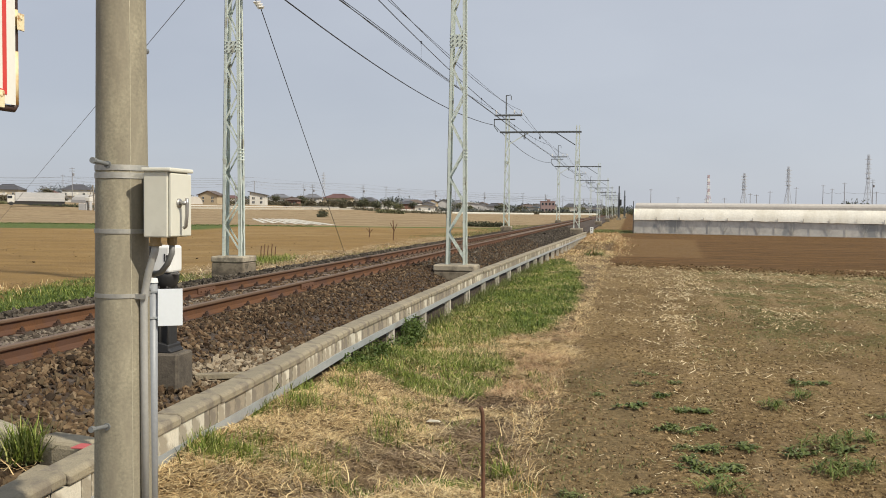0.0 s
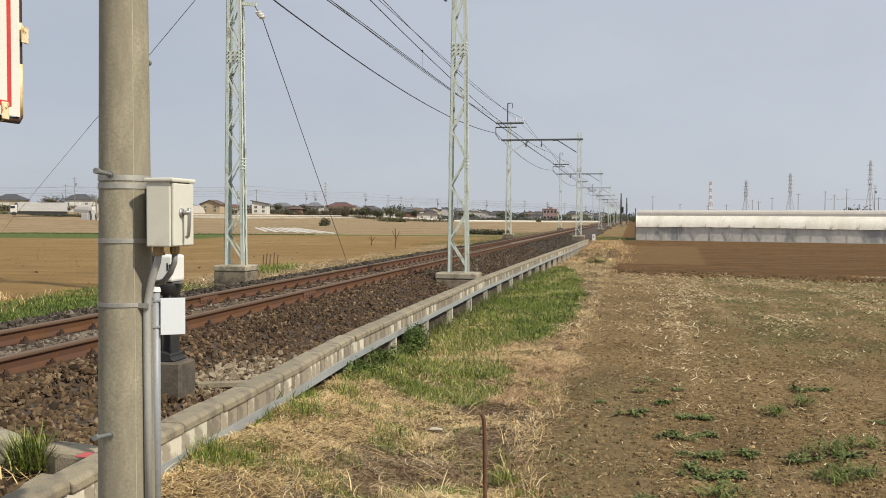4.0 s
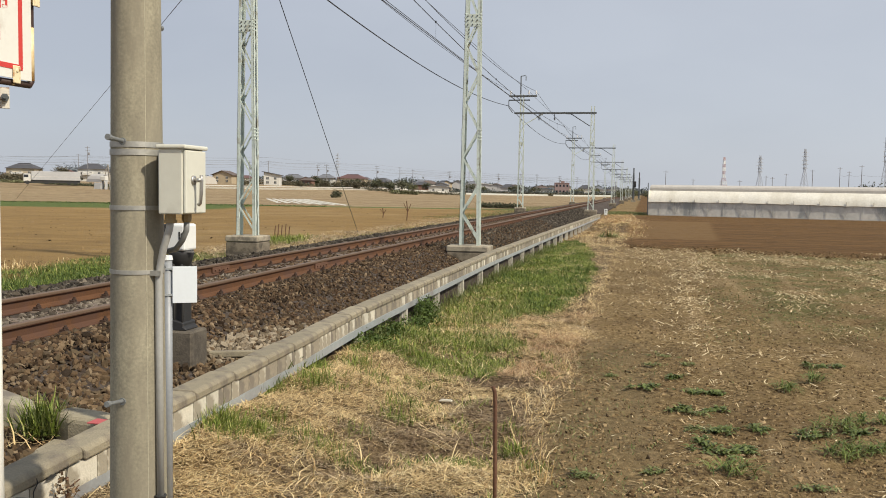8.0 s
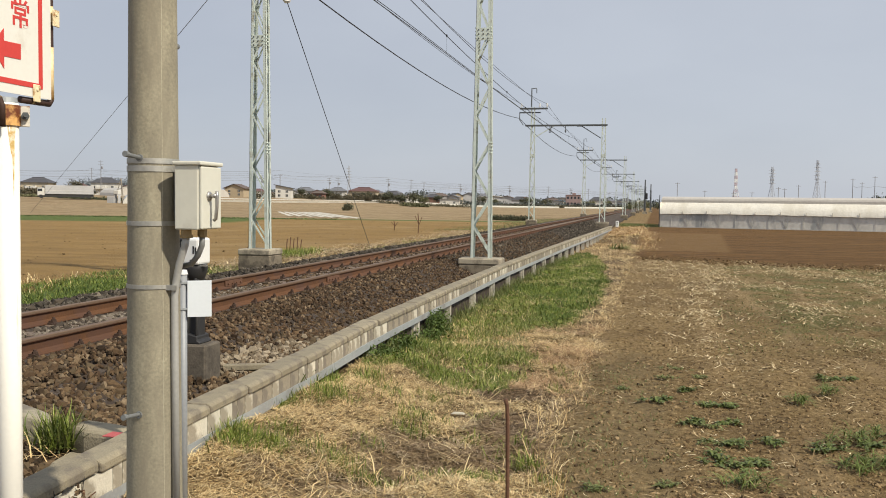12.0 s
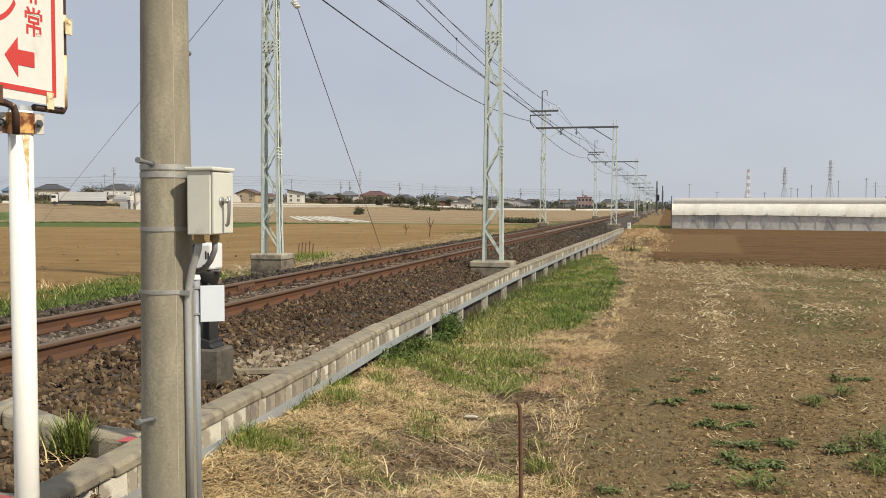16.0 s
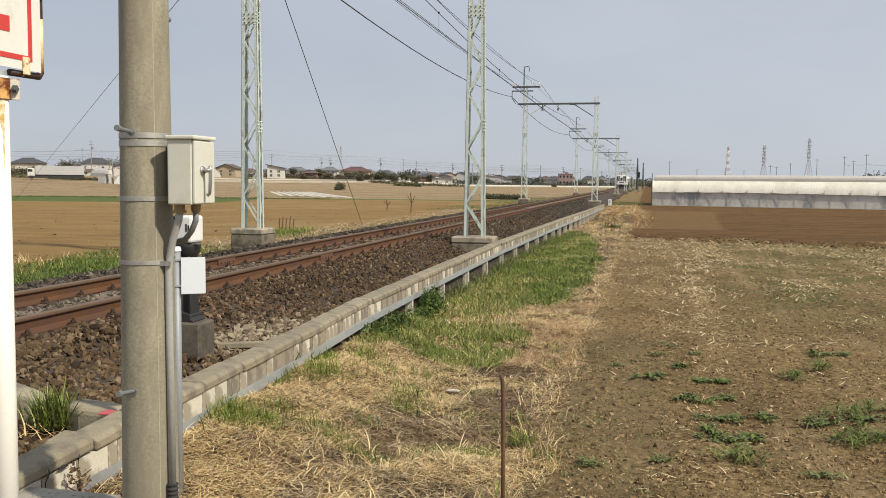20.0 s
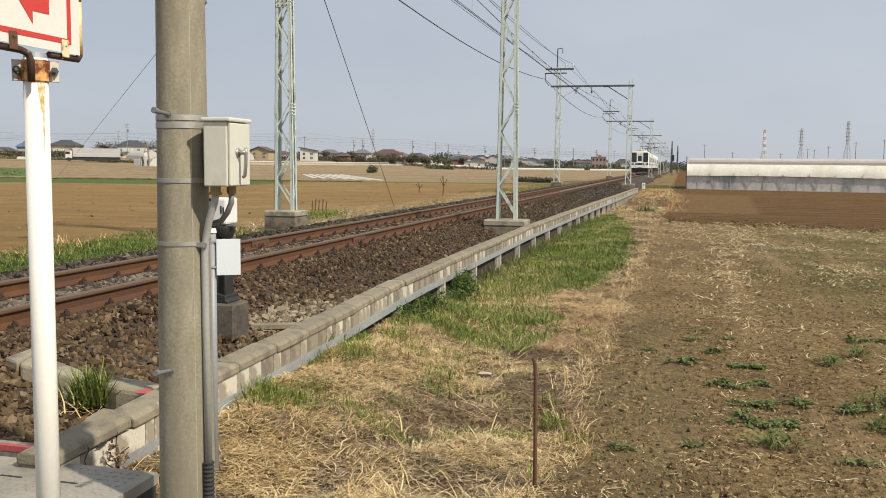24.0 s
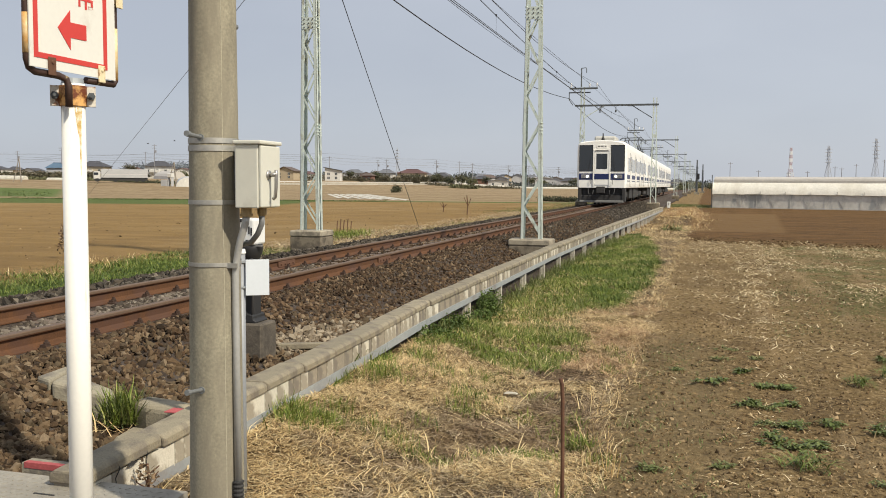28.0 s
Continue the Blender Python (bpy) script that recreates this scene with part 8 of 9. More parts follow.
    blades("withered_grass", "dry straw lying in the green turf", x, y, 0.12, 0.0055, 0, M_STRAW, lie=0.07, bend=0.6, short=True)
    x, y = turf(12500, 12, 8.2, 19, lambda a, b: mixed_green(a, b) & (rough(a, b, 0.55, 17) + 0.10 * smooth01(-1.9, -2.8, a) + 0.20 * lush(a, b) > 0.53), 0.05)
    blades("green_grass", "tufts of green grass coming through the dry grass", x, y, 0.10, 0.0064, 0.85, M_GRASS, bend=0.5, short=True)
    x, y = turf(5600, 12, 8.4, 18, lambda a, b: mixed_green(a, b) & (rough(a, b, 0.6, 27) - 0.25 * lush(a, b) + 0.08 * smooth01(10.6, 11.6, b) > 0.42), 0.08)
    blades("withered_grass", "bleached dry tufts among the green grass", x, y, 0.13, 0.0052, 1.1, M_STRAW, bend=0.9, curl=0.6, short=True)
    x, y = turf(2600, 12, 8.2, 19, lambda a, b: mixed_green(a, b) & (rough(a, b, 0.5, 18) > 0.55), 0.05)
    blades("green_grass", "dull green tufts in the dry grass", x, y, 0.11, 0.0052, 0.7, M_WEED, bend=0.5, short=True)
    y = 9.5 + 22 * rng.uniform(0, 1, 5200)
    ok = lattice(2.0 * y, y, 0.9, 34) + rng.normal(0, 0.15, len(y)) > 0.3
    y = y[ok]
    blades("green_grass", "shaded grass along the foot of the trough", face(y) + rng.normal(-0.02, 0.07, len(y)), y, 0.22, 0.007, 0.5, M_WEED)
    x, y = clumped(2600, -3.0, -0.8, 4.6, 12, 46, 0.07)
    x, y = keep(x, y, x > face(y))
    blades("green_grass", "scattered tufts of green grass in the dead grass", x, y, 0.10, 0.006, 0.7, M_GRASS)
    for cx, cy, n, hh, sx, sy in ((-2.62, 5.42, 900, 0.13, 0.07, 0.12), (-2.48, 5.58, 480, 0.11, 0.06, 0.09), (-2.51, 5.92, 160, 0.11, 0.05, 0.07), (-2.80, 6.61, 260, 0.11, 0.05, 0.12), (-2.62, 7.01, 420, 0.13, 0.06, 0.13), (-1.98, 7.38, 260, 0.10, 0.08, 0.10), (-2.17, 5.83, 340, 0.09, 0.12, 0.10), (-1.97, 8.14, 300, 0.09, 0.10, 0.16), (-2.86, 7.70, 420, 0.15, 0.06, 0.12), (-1.88, 7.03, 240, 0.10, 0.10, 0.08), (-1.88, 5.70, 300, 0.09, 0.12, 0.08),
                                  (-1.20, 6.05, 620, 0.08, 0.12, 0.07), (-0.87, 6.36, 260, 0.12, 0.05, 0.06), (-0.70, 6.1, 140, 0.08, 0.05, 0.06), (-2.72, 10.6, 500, 0.13, 0.2, 0.2), (-2.35, 7.9, 200, 0.11, 0.1, 0.1), (-2.62, 8.2, 260, 0.14, 0.08, 0.1)):
        blades("green_grass", "bright green grass tuft in the dead grass", cx + rng.normal(0, sx, n), cy + rng.normal(0, sy, n), hh, 0.0048, 0.6, M_GRASS)
    for cx, cy, n, hh, r in ((-2.93, 12.25, 2200, 0.36, 0.46), (-2.86, 11.6, 700, 0.22, 0.5), (-2.88, 10.3, 900, 0.20, 0.6), (-2.82, 9.4, 700, 0.15, 0.6)):
        hedge("weed_bush", "dark green leafy weeds growing against the trough", cx - 0.1 * r, cy - 0.35 * r, cx + 0.1 * r, cy + 0.35 * r, hh, 0.45 * r, n, 0.014, M_SHRUB, -0.02)
    # spiky tuft at the field's corner
    blades("green_grass", "spiky grey-green tuft in the dry litter", -1.39 + rng.normal(0, 0.25, 110), 39 + rng.normal(0, 0.25, 110), 0.38, 0.035, 0.9, M_WEED, curl=0.1, bend=0.05)
    x, y = np.full(240, TUFT[0]) + rng.normal(0, 0.055, 240), np.full(240, TUFT[1]) + rng.normal(0, 0.055, 240)
    blades("green_grass", "grey-green grass tuft growing in the ballast by the duct", x, y, 0.21, 0.0068, 0.34, M_WEED, z=np.full(240, 0.43))
    x, y = TUFT[0] + rng.normal(0, 0.055, 220), TUFT[1] - 0.02 + rng.normal(0, 0.055, 220)
    blades("green_grass", "yellow-green tips in the grass tuft by the duct", x, y, 0.21, 0.008, 0.45, M_GRASS, z=np.full(220, 0.46))
    x, y = np.full(60, TUFT[0]) + rng.normal(0, 0.09, 60), np.full(60, TUFT[1] - 0.04) + rng.normal(0, 0.09, 60)
    blades("withered_grass", "dry blades round the grass tuft", x, y, 0.14, 0.007, 0.9, M_STRAW, z=np.full(60, 0.43))
    x, y = np.full(110, -3.05) + rng.normal(0, 0.13, 110), np.full(110, 7.1) + rng.normal(0, 0.25, 110)
    blades("green_grass", "low weeds in the gravel behind the trough", x, y, 0.09, 0.010, 0.7, M_WEED, z=np.full(110, 0.40))
    blades("withered_grass", "dry grass round the dead weed by the trough", -2.60 + rng.normal(0, 0.06, 160), 3.80 + rng.normal(0, 0.06, 160), 0.12, 0.006, 0.9, M_STRAW)
    # verge west of the track
    x, y = clumped(42000, -13.2, -9.3, 12, 23, 260, 0.36)
    blades("green_grass", "lush green verge grass beyond the track", x[::2], y[::2], 0.13, 0.0085, 0.8, M_GRASS, short=True)
    blades("green_grass", "darker green grass in the verge beyond the track", x[1::2], y[1::2], 0.125, 0.009, 0.8, M_SHRUB, short=True)
    x, y = clumped(500, -14.0, -12.3, 12, 20, 14, 0.3)
    blades("withered_grass", "dry straw at the edge of the green verge", x, y, 0.22, 0.008, 0.8, M_STRAW)
    x, y = clumped(42000, -12.3, -8.8, 19, 66, 500, 0.45, 1.1)
    blades("withered_grass", "pale dry grass along the far side of the track", x, y, 0.16, 0.016, 1.3, M_STRAW, bend=0.7, short=True)
    x, y = clumped(2400, -11.2, -9.0, 20, 75, 50, 0.35)
    blades("green_grass", "green tufts among dry grass along the track", x, y, 0.20, 0.014, 0.8, M_GRASS)
    x, y = clumped(14000, -14, -9.2, 60, 118, 160, 0.8)
    blades("green_grass", "rough green verge further along the track", x, y, 0.16, 0.022, 1.0, M_WEED, short=True)
    for cx, cy, n in ((-12.3, 29.6, 900), (-12.5, 31.0, 600), (-11.9, 28.4, 400)):
        blades("green_grass", "green tufts among the dry verge grass", cx + rng.normal(0, 0.35, n), cy + rng.normal(0, 0.7, n), 0.26, 0.014, 0.6, M_GRASS)
    x, y = clumped(26000, -12.6, -9.4, 21, 62, 220, 0.4, 1.1)
    blades("withered_grass", "matted tan grass along the far side of the track", x, y, 0.24, 0.013, 0, M_STRAW_DULL, lie=0.08, bend=0.6, short=True)
    for cx, cy in ((-9.0, 19.9), (-8.9, 20.3)):
        blades("green_grass", "green tuft beside the mast's foot", cx + rng.normal(0, 0.22, 160), cy + rng.normal(0, 0.2, 160), 0.3, 0.014, 0.4, M_GRASS)
    # young crop standing in the green belts of the land beyond the track
    def belt_crop(n, s0, s1, a0, a1):
        sa, al = rng.uniform(s0, s1, n), rng.uniform(a0, a1, n)
        ok = rough(al, sa, 3.0, 41) + 0.5 * (rough(al, sa, 0.9, 42) - 0.5) > 0.40
        sa, al = sa[ok], al[ok]
        return 0.98 * al - 0.199 * sa, 0.199 * al + 0.98 * sa
    x, y = belt_crop(20000, 93.6, 98.6, -95, -14)
    blades("green_crop", "young green crop in a narrow belt of the far field", x[::2], y[::2], 0.15, 0.06, 0.9, M_BROAD, "crop", short=True)
    blades("green_crop", "darker leaves in the narrow belt of crop", x[1::2], y[1::2], 0.14, 0.06, 0.9, M_SHRUB, "crop", short=True)
    x, y = belt_crop(9000, 107, 150, -140, -60)
    x, y = keep(x, y, 0.98 * x + 0.199 * y + 0.5 * (0.98 * y - 0.199 * x) < -4)
    blades("green_crop", "young green crop in the wide far belt", x, y, 0.22, 0.09, 0.9, M_BROAD, "crop", short=True)
    # heap of cut dry brush at the field's corner
    x, y = clumped(15000, -2.7, -0.75, 33, 66, 130, 0.35)
    blades("dry_brush", "heaps of cut dry brush at the field's corner", x, y, 0.18, 0.014, 1.4, M_STRAW, "brush", bend=0.7, short=True)
    x, y = clumped(2400, -2.4, -0.8, 33, 45, 40, 0.25)
    x2, y2 = clumped(16000, -2.5, -0.4, 42, 68, 120, 0.35)
    blades("dry_brush", "tan brush piled at the end of the trough", x2, y2, 0.24, 0.018, 1.3, M_STRAW_RED, "brush", bend=0.7, short=True)
    x2, y2 = clumped(14000, -2.3, -0.35, 40, 68, 90, 0.4)
    blades("dry_brush", "bleached brush piled at the end of the trough", x2, y2, 0.24, 0.018, 1.4, M_STRAW, "brush", bend=0.7, short=True)
    blades("dry_brush", "brown stalks in the heaps of cut brush", x, y, 0.24, 0.014, 1.35, M_STRAW_BROWN, "brush", bend=0.7)
    x, y = clumped(2600, -3.2, 0.3, 81, 95, 60, 0.7)
    blades("green_grass", "green grass beyond the trough's end", x, y, 0.16, 0.03, 0.9, M_WEED)
    # stubble, straw bits and clods on the field
    n = 28000
    y = 4.5 + 27 * rng.uniform(0, 1, n)
    x = -0.75 + rng.uniform(0, 1, n) * (1.6 + 0.42 * y)
    x, y = keep(x, y, rough(x, y, 0.9, 21) + rng.normal(0, 0.12, n) > 0.47)
    blades("straw_bits", "pale bits of chopped straw strewn over the soil", x, y, 0.028 + 0.0015 * y, 0.0086, 0, M_STRAW_GREY, "straw", lie=0.010, bend=0.4, short=True)
    n = 6500
    y = 5 + 26 * rng.uniform(0, 1, n) ** 1.1
    x = -0.6 + rng.uniform(0, 1, n) * (1.6 + 0.42 * y)
    x, y = keep(x, y, rough(x, y, 1.1, 22) + 0.10 * smooth01(11, 18, y) + rng.normal(0, 0.06, n) > 0.54)
    blades("straw_bits", "longer bleached straws lying on the soil", x, y, 0.06 + 0.005 * y, 0.0062 + 0.0005 * y, 0, M_STRAW_GREY, "straw", lie=0.025, bend=0.6)
    # straw gathered along an old furrow
    t = np.clip(rng.normal(0.55, 0.24, 1500), 0, 1)
    x, y = 0.3 + 1.3 * t + 0.18 * np.sin(9 * t) + rng.normal(0, 0.06 + 0.35 * t, 1500), 6.5 + 21 * t + rng.normal(0, 0.25, 1500)
    blades("straw_bits", "bleached straw gathered along an old furrow", x, y, 0.05 + 0.006 * y, 0.006 + 0.0005 * y, 0, M_STRAW_GREY, "straw", lie=0.02, bend=0.6)
    n = 24000
    y = 15 + 17.5 * rng.uniform(0, 1, n) ** 0.7
    x = -0.6 + rng.uniform(0, 1, n) * (1.6 + 0.42 * y)
    x, y = keep(x, y, rough(x, 0.6 * y, 1.3, 23) + 0.08 * smooth01(24, 31, y) + rng.normal(0, 0.06, n) > 0.53)
    blades("straw_bits", "thicker straw litter towards the field's end", x, y, 0.15, 0.0155, 0, M_STRAW_GREY, "straw", lie=0.03, bend=0.7, short=True)
    # a few bunches of torn straw
    for cx, cy in ((0.78, 9.3), (1.38, 10.9), (1.0, 7.0), (2.1, 8.4), (-0.33, 6.9), (0.9, 13.0), (2.6, 12.2), (0.35, 11.9), (1.9, 6.9)):
        blades("straw_bits", "small bunch of torn straw on the soil", cx + rng.normal(0, 0.07, 34), cy + rng.normal(0, 0.06, 34), 0.13, 0.0055, 1.1, M_STRAW_GREY, "straw", bend=0.8, curl=0.5)
    for n, size, y1 in ((19000, 0.0082, 14), (11000, 0.0142, 27), (700, 0.016, 24)):
        y = 4.5 + (y1 - 4.5) * rng.uniform(0, 1, n) ** 1.4
        x = -0.9 + rng.uniform(0, 1, n) * (1.6 + 0.42 * y)
        ob = stones("soil_clods", "crumbled clods of brown soil", np.stack([x, y, ground_z(x, y) - 0.1 * size], 1), size, M_CLOD, coarse=True)
        ob["category"] = "soil"
    # clods of the ploughed field west of the track
    y = 18 + 75 * rng.uniform(0, 1, 1500) ** 1.3
    x = -14 - rng.uniform(0, 1, 1500) * (6 + 0.75 * y)
    ob = stones("soil_clods", "clods of the ploughed field beyond the track", np.stack([x, y, ground_z(x, y)], 1), 0.026, M_CLOD, coarse=True)
    ob["category"] = "soil"
    x = -0.4 + 20 * rng.uniform(0, 1, 2600)
    y = 32.6 - 0.32 * x + rng.normal(0, 0.9, 2600)
    ob = stones("soil_clods", "dark turned clods along the edge of the tilled soil", np.stack([x, y, ground_z(x, y)], 1), 0.035, M_CLOD_DARK, coarse=True)
    ob["category"] = "soil"
    x, y = clumped(2400, -0.75, 0.1, 5.0, 11, 60, 0.10)
    blades("field_seedlings", "grey-green seedlings along the field's edge", x, y, 0.05, 0.006, 0.8, M_WEED, short=True)
    x, y = clumped(42000, 0.4, 12, 10, 30, 620, 0.32)
    x, y = keep(x, y, (x > 0.05 * y + 0.2) & (rough(x, y, 2.4, 24) + 0.05 * smooth01(1.5, 4.0, x - 0.08 * y) > 0.52))
    blades("field_seedlings", "sparse green seedlings in the stubble", x, y, 0.055, 0.0095, 0.9, M_WEED, short=True)


def weed_mesh(seed, leaves, half, deep, length, width, rise, material):
    """A ragged patch of leaves, half metres to each side and deep metres thick."""
    r = np.random.default_rng(seed)
    v, f = [], []
    stems = [(r.normal(0, half * 0.55), r.normal(0, deep * 0.5)) for _ in range(max(4, leaves // 12))]
    for i in range(leaves):
        a = r.uniform(0, 2 * math.pi)
        L, w = length * r.uniform(0.5, 1.3), width * r.uniform(0.6, 1.4)
        t = min(1.5, rise * r.uniform(0.4, 1.5))
        ox, oy = stems[i % len(stems)]
        ox, oy, oz = ox + r.normal(0, 0.018), oy + r.normal(0, 0.018), r.uniform(0, 0.35) * length
        k = len(v)
        droop = r.uniform(0.5, 1.1)
        for j, s in enumerate((0.0, 0.3, 0.65, 1.0)):
            b = t * (1 - droop * s)
            rr, zz = L * s * math.cos(b), max(0.0, oz + L * s * math.sin(b))
            ww = w * (0.25, 1.0, 0.75, 0.05)[j] * (1 + 0.25 * r.normal())
            cx, cy = ox + math.cos(a) * rr, oy + math.sin(a) * rr
            for q in (-1, 0, 1):
                v.append((cx - math.sin(a) * ww * q, cy + math.cos(a) * ww * q, zz + (0.25 * ww if q else 0) + 0.003))
        for j in range(3):
            for q in range(2):
                p = k + j * 3 + q
                f.append((p, p + 1, p + 4, p + 3))
    return fast_mesh("leaves", v, f, material)


def build_weeds():
    # x, y, half width, kind: b broad-leaved, g grassy, d dull and sparse
    spots = [(0.57, 8.87, 0.24, "b"), (0.72, 8.95, 0.12, "b"), (0.335, 9.48, 0.12, "b"), (0.28, 10.68, 0.15, "d"), (0.18, 10.06, 0.10, "d"), (0.505, 10.14, 0.10, "d"), (0.08, 8.82, 0.13, "b"), (0.40, 8.14, 0.12, "b"), (0.69, 8.17, 0.09, "b"),
             (0.495, 8.0, 0.10, "d"), (0.68, 7.53, 0.15, "b"), (0.93, 7.63, 0.09, "b"), (0.44, 7.50, 0.10, "d"), (0.54, 6.84, 0.16, "b"), (0.47, 7.0, 0.10, "b"), (0.80, 7.03, 0.10, "b"), (0.61, 6.34, 0.17, "g"), (2.02, 10.54, 0.20, "b"),
             (1.85, 10.45, 0.12, "d"), (1.37, 9.16, 0.12, "g"), (1.735, 9.7, 0.08, "g"), (1.34, 7.44, 0.12, "b"), (1.50, 7.74, 0.14, "g"), (1.45, 7.0, 0.20, "g"), (1.62, 7.1, 0.16, "g"), (1.67, 7.61, 0.14, "b"), (1.80, 7.9, 0.2, "g"), (0.10, 6.28, 0.09, "d"),
             (-0.35, 6.0, 0.10, "d"), (-0.28, 9.4, 0.10, "d"), (2.4, 6.8, 0.16, "g"), (2.3, 9.2, 0.12, "d"), (2.7, 8.6, 0.14, "g"), (1.1, 6.0, 0.10, "d")]
    for i, (x, y, half, k) in enumerate(spots):
        w = thing("weed", {"b": "low spreading broad-leaved weed in the bare soil", "g": "tall tufted grassy weed in the bare soil", "d": "sparse dull green weed in the bare soil"}[k], "weed", pose(x, y, float(ground_z(x, y)) - 0.005), "weeds in the field")
        if k == "b":
            me = weed_mesh(i, int(70 + 420 * half), half * 0.9, 0.11, 0.060, 0.0105, 0.85, M_BROAD)
        elif k == "g":
            me = weed_mesh(i, int(60 + 280 * half), half, 0.11, 0.15, 0.0046, 1.1, M_GRASSY_WEED)
        else:
            me = weed_mesh(i, int(50 + 300 * half), half, 0.08, 0.055, 0.006, 0.8, M_WEED)
        part("leaves", me, None, w, "ragged green leaves")


build_weeds()
build_vegetation()
build_ballast_stones()

single("stone", Mesh().add([(0, 0, 0), (0.09, 0.01, 0), (0.1, 0.05, 0), (0.01, 0.06, 0), (0.015, 0.01, 0.03), (0.08, 0.015, 0.035), (0.085, 0.045, 0.03), (0.02, 0.05, 0.035)],
       [(3, 2, 1, 0), (4, 5, 6, 7), (0, 1, 5, 4), (1, 2, 6, 5), (2, 3, 7, 6), (3, 0, 4, 7)]), M_TROUGH_PALE, "white flat stone lying in the withered grass", "stone", bevel=0.006, m=pose(-1.72, 7.70, 0.030) @ Matrix.Diagonal((1.35, 0.9, 0.55, 1.0)))
def dead_plant(x, y, z, h, label):
    t = thing("dead_plant", label, "dead plant", pose(x, y, z))
    st = Mesh().tube([(0, 0, -0.08), (0.02 * h, 0, 0.5 * h), (-0.03 * h, 0.01, h)], 0.012 * h ** 0.5, 6)
    rd = random.Random(9)
    for k in range(9):
        zz, a = h * rd.uniform(0.2, 0.9), rd.uniform(0, 6.28)
        st.rod((0, 0, zz), (0.18 * h * math.cos(a), 0.18 * h * math.sin(a), zz + 0.14 * h), 0.007 * h ** 0.5, 0.003, n=5)
    part("stem", st, M_RUST, t, "dry branching stem")
    c = [(rd.uniform(-0.14, 0.14) * h, rd.uniform(-0.14, 0.14) * h, h * rd.uniform(0.3, 1.0), 0.05 * h) for _ in range(12)]
    v, f = leaf_cloud(c, 200, 0.034 * h, 1.0)
    part("withered_leaves", fast_mesh("withered_leaves", v, f, M_STRAW_BROWN), None, t, "curled brown leaves")


dead_plant(-15.0, 18.6, 0.0, 0.8, "dead brown dock plant at the edge of the field")
dead_plant(-2.62, 3.74, 0.2, 0.30, "dead brown weed standing by the trough's end")
for sx, sy, sh in ((-13.72, 32.54, 0.44), (-13.60, 32.58, 0.50), (-13.47, 32.6, 0.46), (-13.33, 32.64, 0.52), (-13.20, 32.68, 0.42)):
    single("stick", Mesh().tube([(0, 0, -0.1), (0.01, 0, sh * 0.5), (0.03, 0.01, sh)], 0.018, 6), M_RUST, "thin brown stick standing in the verge", "stick", "sticks in the verge", m=pose(sx, sy, 0))
for sx, sy, sh in ((-17.1, 59.0, 0.65), (-14.2, 54.3, 1.2)):
    single("dead_stalk", Mesh().tube([(0, 0, -0.1), (0.05, 0, sh * 0.5), (-0.02, 0.01, sh)], 0.03, 6).rod((0.04, 0, sh * 0.4), (0.25, 0, sh * 0.85), 0.02, n=5).rod((0.02, 0, sh * 0.5), (-0.2, 0, sh * 0.9), 0.02, n=5), M_RUST, "dry brown stalk standing beside the track", "stalk", "dry stalks", m=pose(sx, sy, 0))


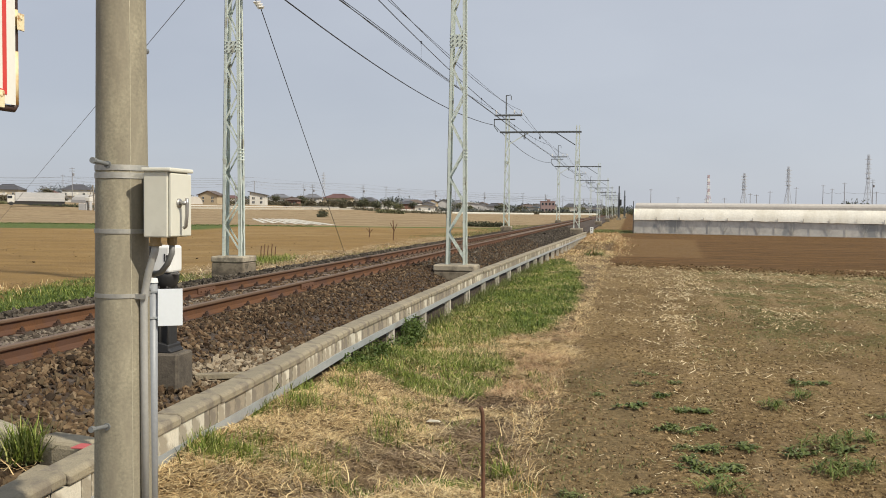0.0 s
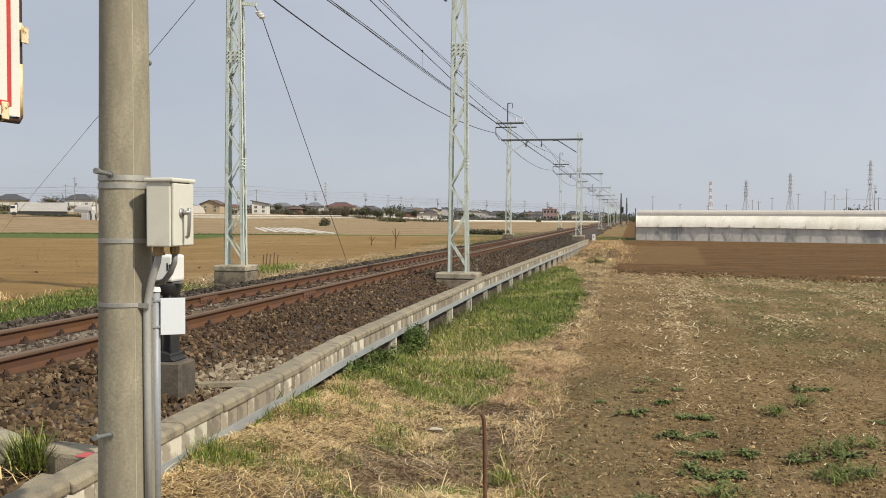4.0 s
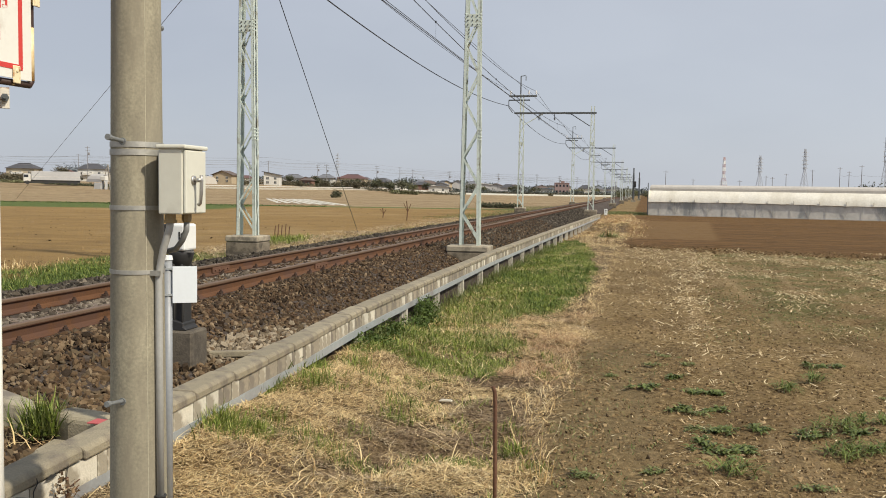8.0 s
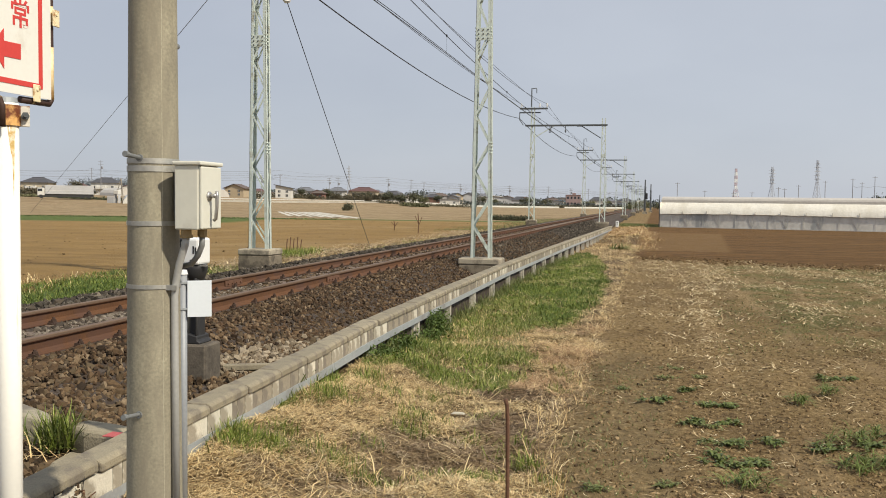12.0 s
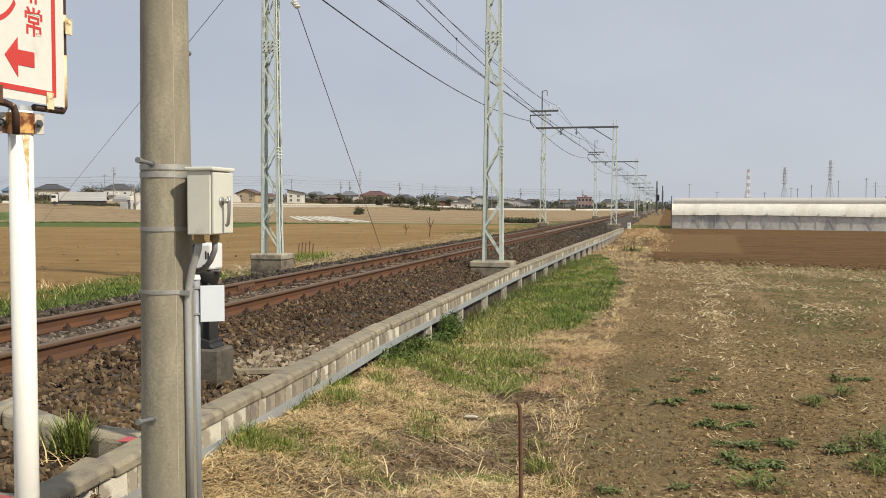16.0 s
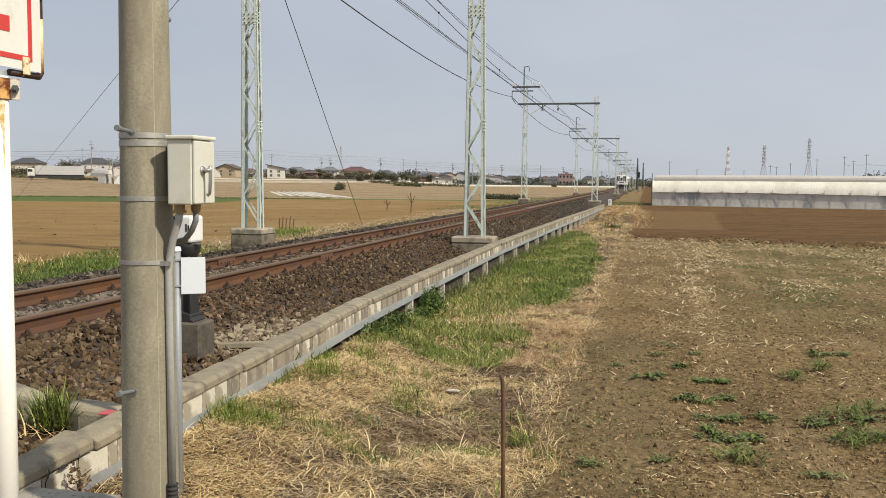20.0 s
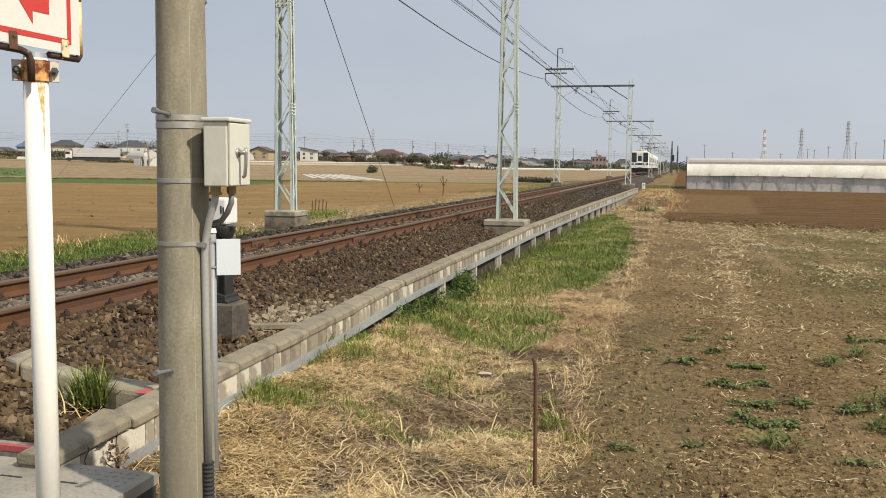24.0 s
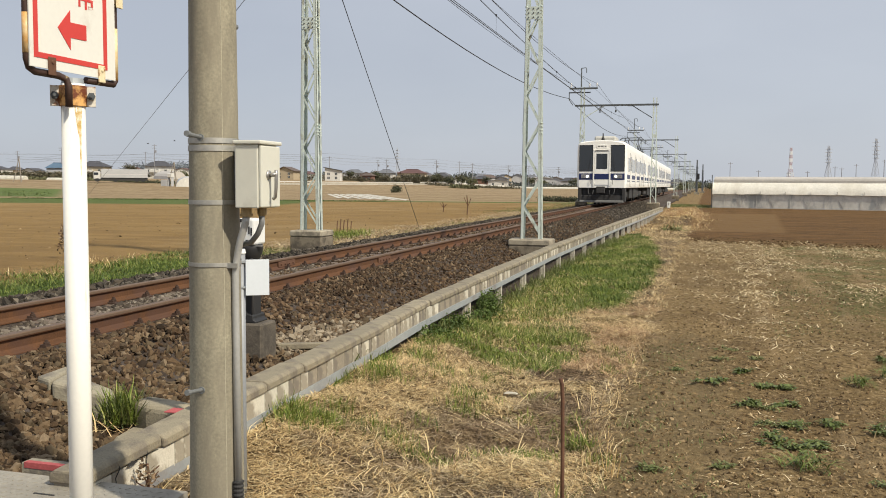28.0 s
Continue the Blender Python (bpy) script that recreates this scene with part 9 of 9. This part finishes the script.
# ---- two birds over the village ----
def build_bird():
    b = thing("bird", "small dark bird flying over the fields", "bird", group="birds over the fields")
    body = Mesh()
    xs = (-0.15, -0.11, -0.04, 0.04, 0.11, 0.16)
    body.ring([Vector((x, 0, 0)) for x in xs], [Vector((0, 1, 0))] * 6, [Vector((0, 0, 1))] * 6, [0.008, 0.035, 0.055, 0.05, 0.03, 0.012], 8)
    part("body", body, M_BLACK, b, "dark feathered body", smooth=True)
    part("tail", Mesh().prism([(0.13, -0.02), (0.25, -0.05), (0.25, 0.05), (0.13, 0.02)], (0, 0, -0.004), (1, 0, 0), (0, 1, 0), (0, 0, 1), 0.008), M_BLACK, b)
    for s in (-1, 1):
        part("wing", Mesh().add([(-0.06, s * 0.03, 0.02), (0.06, s * 0.03, 0.02), (0.07, s * 0.18, 0.10), (0.10, s * 0.30, 0.12), (0.01, s * 0.20, 0.11), (-0.06, s * 0.03, 0.03), (0.06, s * 0.03, 0.03), (0.07, s * 0.18, 0.11), (0.10, s * 0.30, 0.125), (0.01, s * 0.20, 0.12)],
                                [(0, 1, 2, 4), (4, 2, 3), (5, 9, 7, 6), (9, 8, 7), (0, 5, 6, 1), (1, 6, 7, 2), (2, 7, 8, 3), (3, 8, 9, 4), (4, 9, 5, 0)]), M_BLACK, b, "dark spread wing")
    return b


birds = [build_bird(), build_bird()]


# ---- motion ----
BIRD_PATHS = [[(0.0, (280.0, -120.0, 90.0)), (22.5, (60.0, 120.0, 70.0)), (25.0, (-37.1, 145.3, 6.0)), (25.5, (-45.1, 140.9, 5.6)), (26.0, (-55.4, 134.9, 8.6)), (26.5, (-61.7, 129.9, 9.1)), (27.0, (-67.8, 124.5, 9.5)), (27.5, (-72.8, 119.4, 8.5)), (28.0, (-77.2, 114.2, 7.4))],
              [(0.0, (300.0, -120.0, 95.0)), (23.0, (60.0, 130.0, 72.0)), (25.5, (-39.7, 154.9, 6.1)), (26.0, (-51.6, 149.2, 8.0)), (26.5, (-60.3, 143.8, 7.6)), (27.0, (-67.7, 138.2, 7.2)), (27.5, (-74.5, 132.4, 7.8)), (28.0, (-80.6, 126.3, 8.4))]]
TRAIN = [(0.0, 866), (10.0, 567), (17.0, 357), (20.0, 267), (22.0, 206), (24.0, 148), (25.0, 119.5), (26.0, 94.5), (27.0, 72.5), (28.0, 52.3)]


def motions():
    a = math.degrees(math.atan(0.0062))
    for i, car in enumerate(cars):
        rows = []
        for t, y in TRAIN:
            yy = y + i * (CAR_L + CAR_GAP)
            rows.append((t, pose(track_x(yy), yy, 0, 0, 0, a)))
        walk(car, rows)
    for bird, path in zip(birds, BIRD_PATHS):
        walk(bird, [(t, pose(*p, 0, 0, 8)) for t, p in path])


motions()
